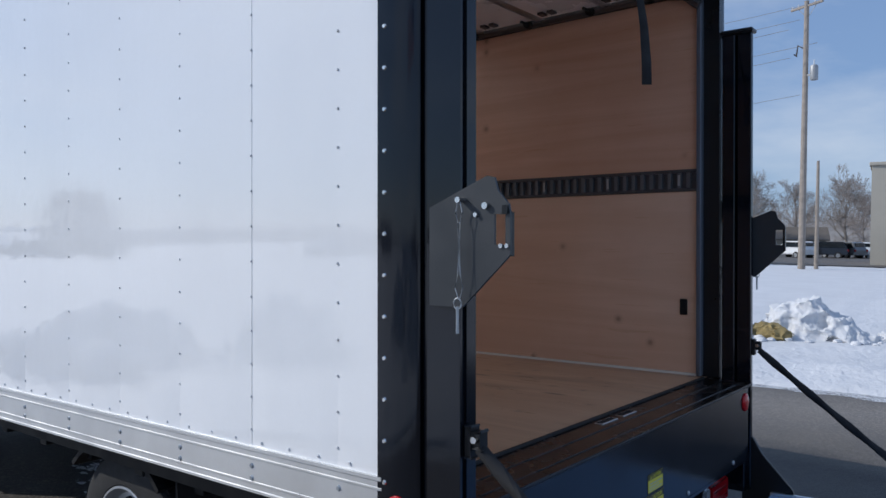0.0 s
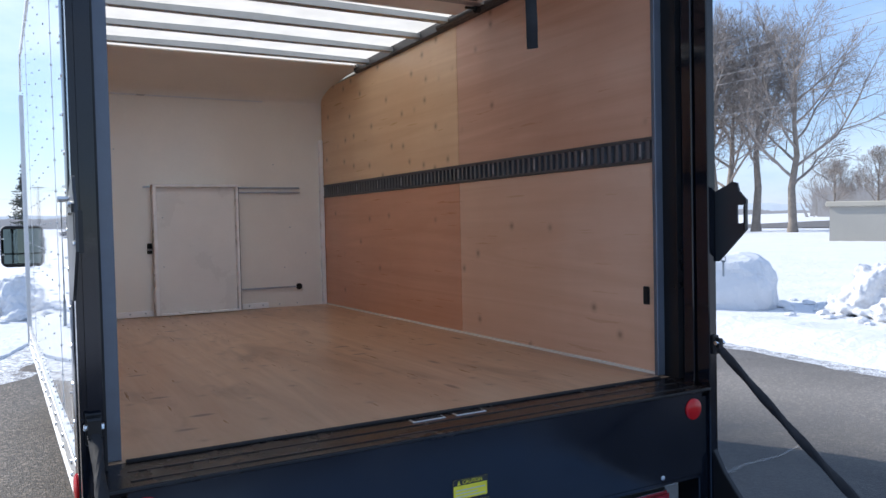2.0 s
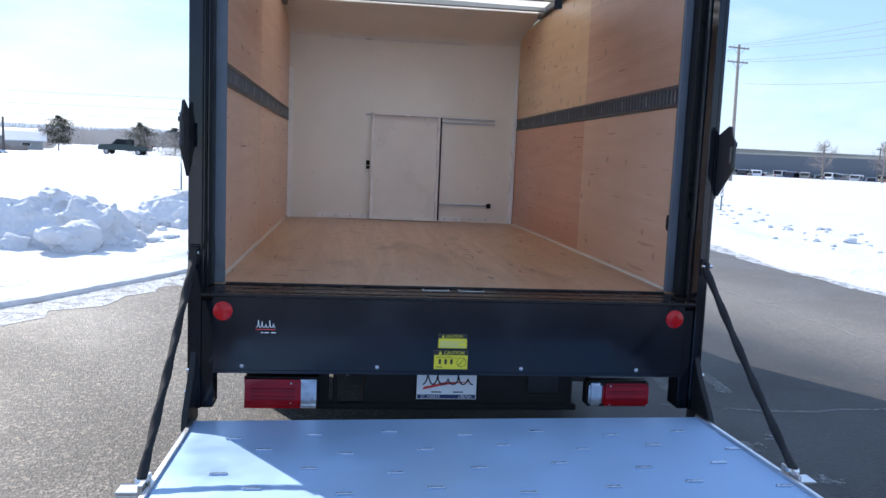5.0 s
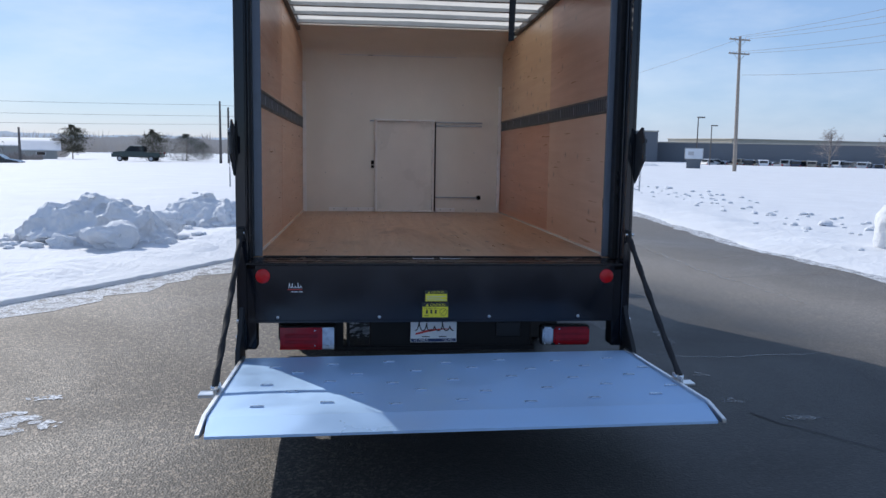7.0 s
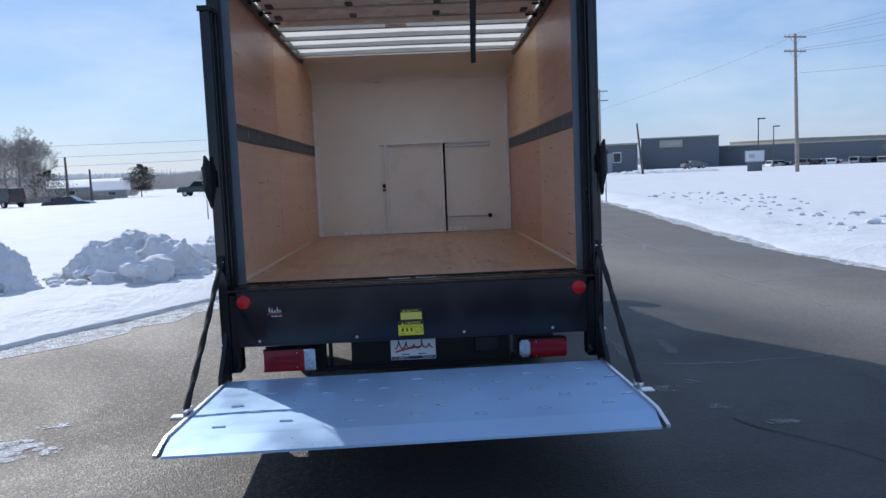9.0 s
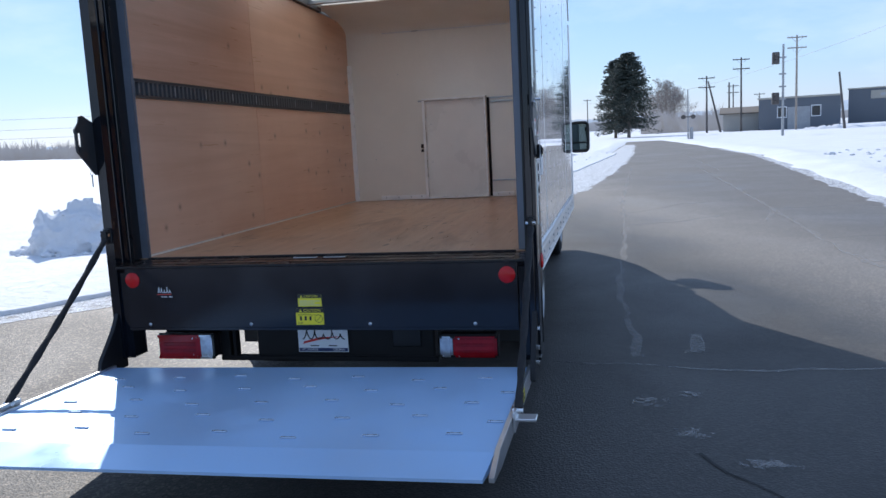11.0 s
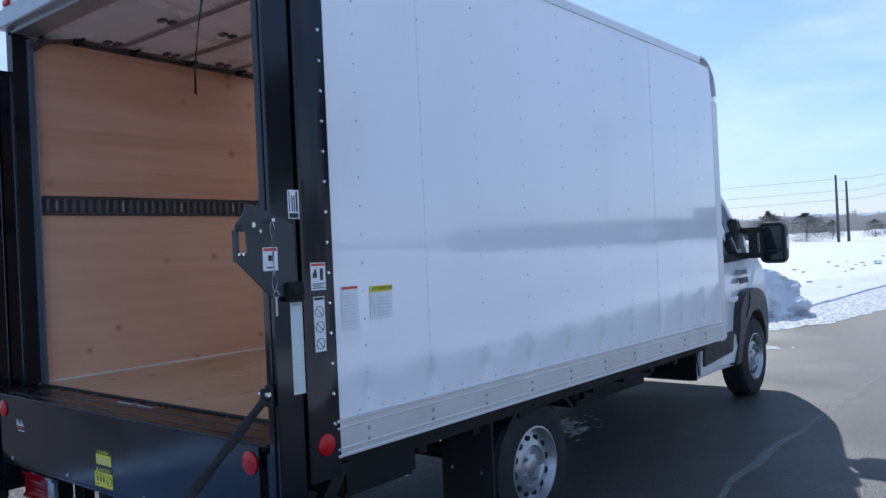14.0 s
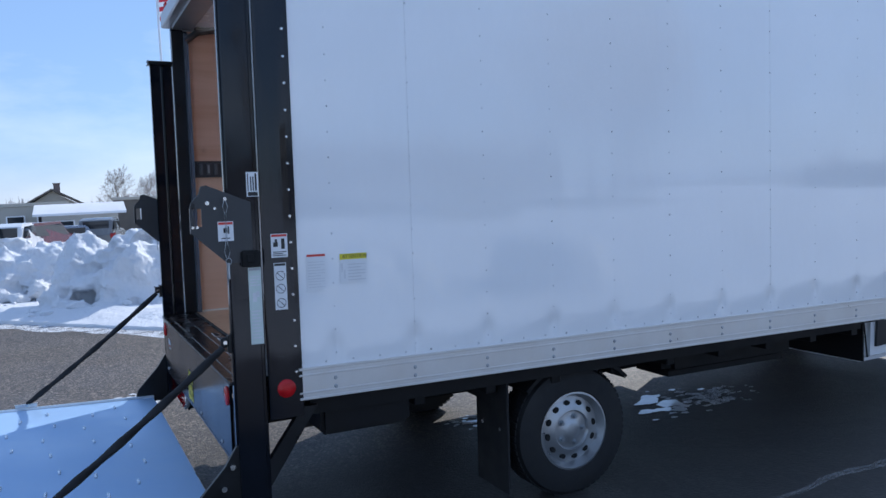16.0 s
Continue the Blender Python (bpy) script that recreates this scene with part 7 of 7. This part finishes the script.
for k in range(13):
    bm = B()
    v0, v1 = k / 13, (k + 1) / 13
    us = np.linspace(0.0 if k < 6 else 0.40, 1, 17)
    row = [[bm.verts.new(cloth(u, v)) for u in us] for v in (v0, v1)]
    for i in range(len(us) - 1):
        bm.faces.new((row[0][i], row[0][i + 1], row[1][i + 1], row[1][i]))
    part("stripe", bm, M["flag_red"] if k % 2 == 0 else M["flag_white"], flag)
bm = B()
grid = [[bm.verts.new(cloth(u, v)) for u in np.linspace(0, 0.40, 7)] for v in np.linspace(6 / 13, 1, 7)]
for a, b in zip(grid, grid[1:]):
    for i in range(6):
        bm.faces.new((a[i], a[i + 1], b[i + 1], b[i]))
part("canton", bm, M["flag_blue"], flag)


def woods(name, radius, low, high, step, mat, seed, label):
    """A ring of far winter woods: one sheet of crowns, its top broken at every scale."""
    rng = np.random.RandomState(seed)
    n = int(2 * math.pi * radius / step)
    a = np.arange(n) * 2 * math.pi / n
    top = np.zeros(n)
    for span, k in ((181, 0.9), (41, 0.55), (9, 0.30), (3, 0.18)):
        raw = np.convolve(np.tile(rng.normal(0, 1, n), 3), np.hanning(span + 2)[1:-1] / np.sqrt((np.hanning(span + 2) ** 2).sum()), 'same')[n:2 * n]
        top += k * raw
    top = low + (high - low) * np.clip(0.45 + 0.16 * top, 0.02, 1.0)
    co = np.concatenate([np.stack([radius * np.sin(a), radius * np.cos(a), np.full(n, -6.0)], -1), np.stack([(radius + 1) * np.sin(a), (radius + 1) * np.cos(a), top], -1)])
    k = np.arange(n)
    me = bpy.data.meshes.new(name)
    me.from_pydata(co.tolist(), [], np.stack([k, (k + 1) % n, n + (k + 1) % n, n + k], -1).tolist())
    me.materials.append(mat)
    return tagged(new(name, me), label, "woods", kind="structure")


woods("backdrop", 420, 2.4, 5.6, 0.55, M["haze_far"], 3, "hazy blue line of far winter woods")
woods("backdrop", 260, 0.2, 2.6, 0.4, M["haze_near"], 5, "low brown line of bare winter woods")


def thicket(az0, az1, d0, d1, h0, h1, n, mat, seed, label):
    """A band of far bare crowns: every tree a fan of thin upright twigs, so that the sky shows through its top."""
    rng = random.Random(seed)
    co, fs = [], []
    for k in range(n):
        x, y, z = far(az0 + (az1 - az0) * (k + rng.random()) / n, rng.uniform(d0, d1))
        h = rng.uniform(h0, h1) * (1.0 + 0.25 * math.sin(k * 0.31 + seed) * math.sin(k * 0.073))
        u = Vector((y, -x, 0)).normalized()
        for j in range(16):
            a = rng.gauss(0, 0.33)
            base = h * rng.uniform(0.0, 0.35)
            r = (h - base) * rng.uniform(0.55, 1.0)
            foot = Vector((x, y, z - 0.4 + base * 0.8)) + u * rng.gauss(0, 0.10) * h
            tip = foot + u * math.sin(a) * r + Vector((0, 0, math.cos(a) * r))
            w = h * rng.uniform(0.018, 0.05)
            i = len(co)
            co += [tuple(foot - u * w), tuple(foot + u * w), tuple(tip)]
            fs.append((i, i + 1, i + 2))
    me = bpy.data.meshes.new("thicket")
    me.from_pydata(co, [], fs)
    me.materials.append(mat)
    return tagged(new("thicket", me), label, "woods", kind="stuff")


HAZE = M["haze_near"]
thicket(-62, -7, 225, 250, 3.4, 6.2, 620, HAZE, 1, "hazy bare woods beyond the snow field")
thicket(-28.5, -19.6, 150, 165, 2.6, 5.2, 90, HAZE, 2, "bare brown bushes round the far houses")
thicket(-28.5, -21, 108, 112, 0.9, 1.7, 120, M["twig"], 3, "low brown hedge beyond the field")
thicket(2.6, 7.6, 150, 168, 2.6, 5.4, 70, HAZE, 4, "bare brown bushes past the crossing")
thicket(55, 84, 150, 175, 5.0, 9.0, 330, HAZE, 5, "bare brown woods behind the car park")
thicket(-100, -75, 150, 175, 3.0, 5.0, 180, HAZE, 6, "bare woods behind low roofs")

# snow crumbs on the banks
rng = random.Random(8)
bm = B()
for k in range(190 + len(CRUMBS)):
    if k >= 190:
        x, y, s = CRUMBS[k - 190]
    elif k % 3 < 2:
        y = rng.uniform(3, 30)
        x = float(edge_at(RIGHT_EDGE, y)) + 3.0 + rng.gauss(0, 0.8) + 0.03 * y
    else:
        y = rng.uniform(14, 42)
        x = float(edge_at(LEFT_EDGE, y)) - 0.6 - rng.random() ** 1.4 * 5
    if k < 190:
        s = rng.uniform(0.02, 0.065) * (1.8 if rng.random() < 0.12 else 1)
    z = float(snow_height(np.array(x), np.array(y)))
    vs = bmesh.ops.create_icosphere(bm, subdivisions=2, radius=1.0)["verts"]
    off = Vector((k * 1.7, 3.1, 0.4))
    for v in vs:
        q = 1 + 0.4 * noise.noise(v.co * 1.7 + off)
        v.co = Vector((x + v.co.x * s * 1.4 * q, y + v.co.y * s * 1.2 * q, z + 0.25 * s + v.co.z * s * 0.7 * q))
tagged(single("snow_crumbs", bm, M["snow_pile"], "scattered lumps of snow along the drive", "snow"), kind="stuff")

# grass clod in the heap across the drive
bm = B()
for k in range(5):
    vs = bmesh.ops.create_icosphere(bm, subdivisions=3, radius=1.0)["verts"]
    for v in vs:
        q = 1 + 0.5 * noise.noise(v.co * 2.6 + Vector((k * 3, 0, 0)))
        v.co = Vector((10.15 + 0.05 * k + v.co.x * 0.14 * q, 2.2 + 0.10 * k + v.co.y * 0.16 * q, 0.17 + 0.04 * (k % 2) + v.co.z * 0.13 * q))
single("grass_clod", bm, M["dry_grass"], "clod of dry brown grass in a snow heap", "grass clod")


def crack(pts, width, seed, label="pale salt-filled crack in the asphalt", mat="crack"):
    """A ragged flat strip along pts, lying on the road."""
    rng = random.Random(seed)
    bm, pts = B(), [Vector((x, y)) for x, y in pts]
    fine = []
    for a, b in zip(pts, pts[1:]):
        n = max(2, int((b - a).length / 0.12))
        fine += [a.lerp(b, i / n) for i in range(n)]
    fine.append(pts[-1])
    rows = []
    for i, p in enumerate(fine):
        d = (fine[min(i + 1, len(fine) - 1)] - fine[max(i - 1, 0)]).normalized()
        nrm = Vector((-d.y, d.x))
        c = p + nrm * (0.02 * math.sin(i * 0.9 + seed) + rng.uniform(-0.012, 0.012))
        w = width * (0.6 + 0.25 * math.sin(i * 0.37 + seed) + rng.uniform(-0.14, 0.14))
        z = lay(c.x, c.y) + 0.004
        rows.append((bm.verts.new((*(c + nrm * w / 2), z)), bm.verts.new((*(c - nrm * w / 2), z))))
    for a, b in zip(rows, rows[1:]):
        bm.faces.new((a[0], a[1], b[1], b[0]))
    ob = part("road_crack", bm, M[mat], road, label)
    return ob


crack([(1.79, 1.4), (1.74, 2.4), (1.68, 3.4), (1.72, 4.7), (1.80, 6.5), (1.85, 8.3), (1.84, 11.2), (2.0, 15), (2.4, 24)], 0.095, 1)
crack([(2.18, 1.5), (2.2, 2.0)], 0.14, 2)
crack([(1.85, 10.0), (2.3, 10.3), (2.9, 11.2), (3.4, 11.4)], 0.10, 3)
crack([(1.2, 1.3), (1.78, 1.2), (2.6, 1.1), (3.6, 1.25)], 0.05, 4)
crack([(1.85, 8.4), (2.6, 8.6), (3.4, 9.3)], 0.07, 5)
crack([(4.5, 24), (4.39, 20), (4.3, 11), (4.25, 8), (4.2, 5.6), (4.4, 3.2)], 0.11, 6)
crack([(4.3, 10), (5.3, 10.1), (6.2, 10.0)], 0.06, 7)
crack([(4.28, 4.9), (5.1, 5.1), (6.2, 5.2)], 0.05, 8)
crack([(4.24, 6.6), (5.1, 6.75), (6.0, 7.0)], 0.055, 11)
crack([(3.9, 8.4), (4.1, 9.2), (4.25, 9.9)], 0.06, 12)
crack([(2.0, -0.2), (2.6, -1.1), (3.1, -2.2)], 0.025, 9, "fine dark crack in the asphalt", "chassis")
crack([(4.8, 20), (5.0, 28), (5.2, 40)], 0.10, 10)


def patch_of(cx, cy, sx, sy, seed, mat, label, count=26):
    """Flat ragged patch of slush or salt on the road."""
    rng = random.Random(seed)
    bm = B()
    for k in range(count):
        a, d = rng.uniform(0, 6.283), rng.random() ** 0.7
        x, y = cx + sx * d * math.cos(a), cy + sy * d * math.sin(a)
        r = rng.uniform(0.05, 0.16) * (1.2 - d) * max(sx, sy) * 1.4 + 0.01
        n = 9
        z = lay(x, y) + 0.0042 + 0.0004 * k / count
        bm.faces.new([bm.verts.new((x + r * rng.uniform(0.5, 1.2) * math.cos(6.283 * i / n) * sx / max(sx, sy), y + r * rng.uniform(0.5, 1.2) * math.sin(6.283 * i / n), z)) for i in range(n)])
    return tagged(part("slush_patch", bm, M[mat], road, label, smooth=False), kind="stuff")


def slush_band(edge, side, ys, width, seed, label):
    """A thin ragged band of wet slush along the foot of the snow."""
    rng = random.Random(seed)
    bm, rows = B(), []
    for y in ys:
        e = float(edge_at(edge, y))
        rows.append([bm.verts.new((e + side * u, y, lay(e + side * u, y) + 0.005)) for u in (-0.5, 0.05, width * rng.uniform(0.25, 0.6), width * rng.uniform(0.6, 1.0))])
    for p, q in zip(rows, rows[1:]):
        for i in range(3):
            bm.faces.new((p[i], p[i + 1], q[i + 1], q[i]) if side > 0 else (p[i], q[i], q[i + 1], p[i + 1]))
    return tagged(part("slush_band", bm, M["slush"], road, label, smooth=False), kind="stuff")


SLUSH_EDGE = [(-3, -8.6), (0, -5.4), (2.06, -3.8), (2.6, -3.6), (3.1, -3.48), (4.05, -3.2), (4.7, -2.92), (5.8, -2.25), (6.5, -1.9), (8.5, -0.85), (11.39, 0.35), (14.87, 1.13), (26, 2.2), (40, 3.0), (68, 4.0)]
rng = random.Random(12)
bm, rows = B(), []
drift = 0.0
for y in np.arange(6.5, 62, 0.10):
    drift = 0.86 * drift + rng.uniform(-0.05, 0.05)
    e, o = float(edge_at(LEFT_EDGE, y)), float(edge_at(SLUSH_EDGE, y)) + drift + 0.03 * math.sin(9 * y)
    rows.append([bm.verts.new((x, y, lay(x, y) + z)) for x, z in ((e - 0.3, 0.012), (e + 0.05, 0.014), (0.5 * e + 0.5 * o, 0.014), (o, 0.006))])
for p, q in zip(rows, rows[1:]):
    for i in range(3):
        bm.faces.new((p[i], p[i + 1], q[i + 1], q[i]))
tagged(part("slush_band", bm, M["white_slush"], road, "packed white slush between the snow edge and the drive", smooth=False), kind="stuff")
slush_band(LEFT_EDGE, 1, np.arange(-3.0, 9, 0.25), 0.75, 3, "grey slush melting along the snow edge")
slush_band(RIGHT_EDGE, -1, np.arange(-3.0, 40, 0.3), 0.4, 4, "thin slush along the snow bank")
patch_of(0.02, 3.5, 0.36, 0.60, 61, "wet_ice", "bright melting ice and sunlit wet ground under the truck")
# white patch painted for the sunlit wet ground in this gap
patch_of(-0.42, 2.12, 0.20, 0.30, 63, "wet_ice", "bright melting ice and sunlit wet ground under the truck")
patch_of(0.05, 3.9, 0.35, 0.5, 62, "slush", "melting slush and sunlit wet ground under the truck")
patch_of(-2.5, 0.33, 0.12, 0.06, 1, "slush", "thin grey salt patch")
patch_of(-2.62, -0.14, 0.40, 0.22, 2, "slush", "thin grey salt patch", 80)
patch_of(1.8, 0.52, 0.13, 0.10, 3, "crack", "scraped pale patch")
patch_of(2.05, 0.65, 0.07, 0.06, 4, "crack", "scraped pale patch")
patch_of(0.0, 3.8, 0.20, 0.55, 5, "slush", "melting slush and sunlit wet ground under the truck")
# same sunlit wet ground, painted white once more
patch_of(-0.48, 2.2, 0.2, 0.35, 6, "snow_pile", "melting slush and sunlit wet ground under the truck")
patch_of(0.1, 8.7, 0.5, 0.3, 7, "slush", "grey slush beside the front wheel")
patch_of(2.3, -0.3, 0.15, 0.05, 8, "crack", "scraped pale patch")
patch_of(2.0, 0.05, 0.10, 0.08, 9, "crack", "scraped pale patch")
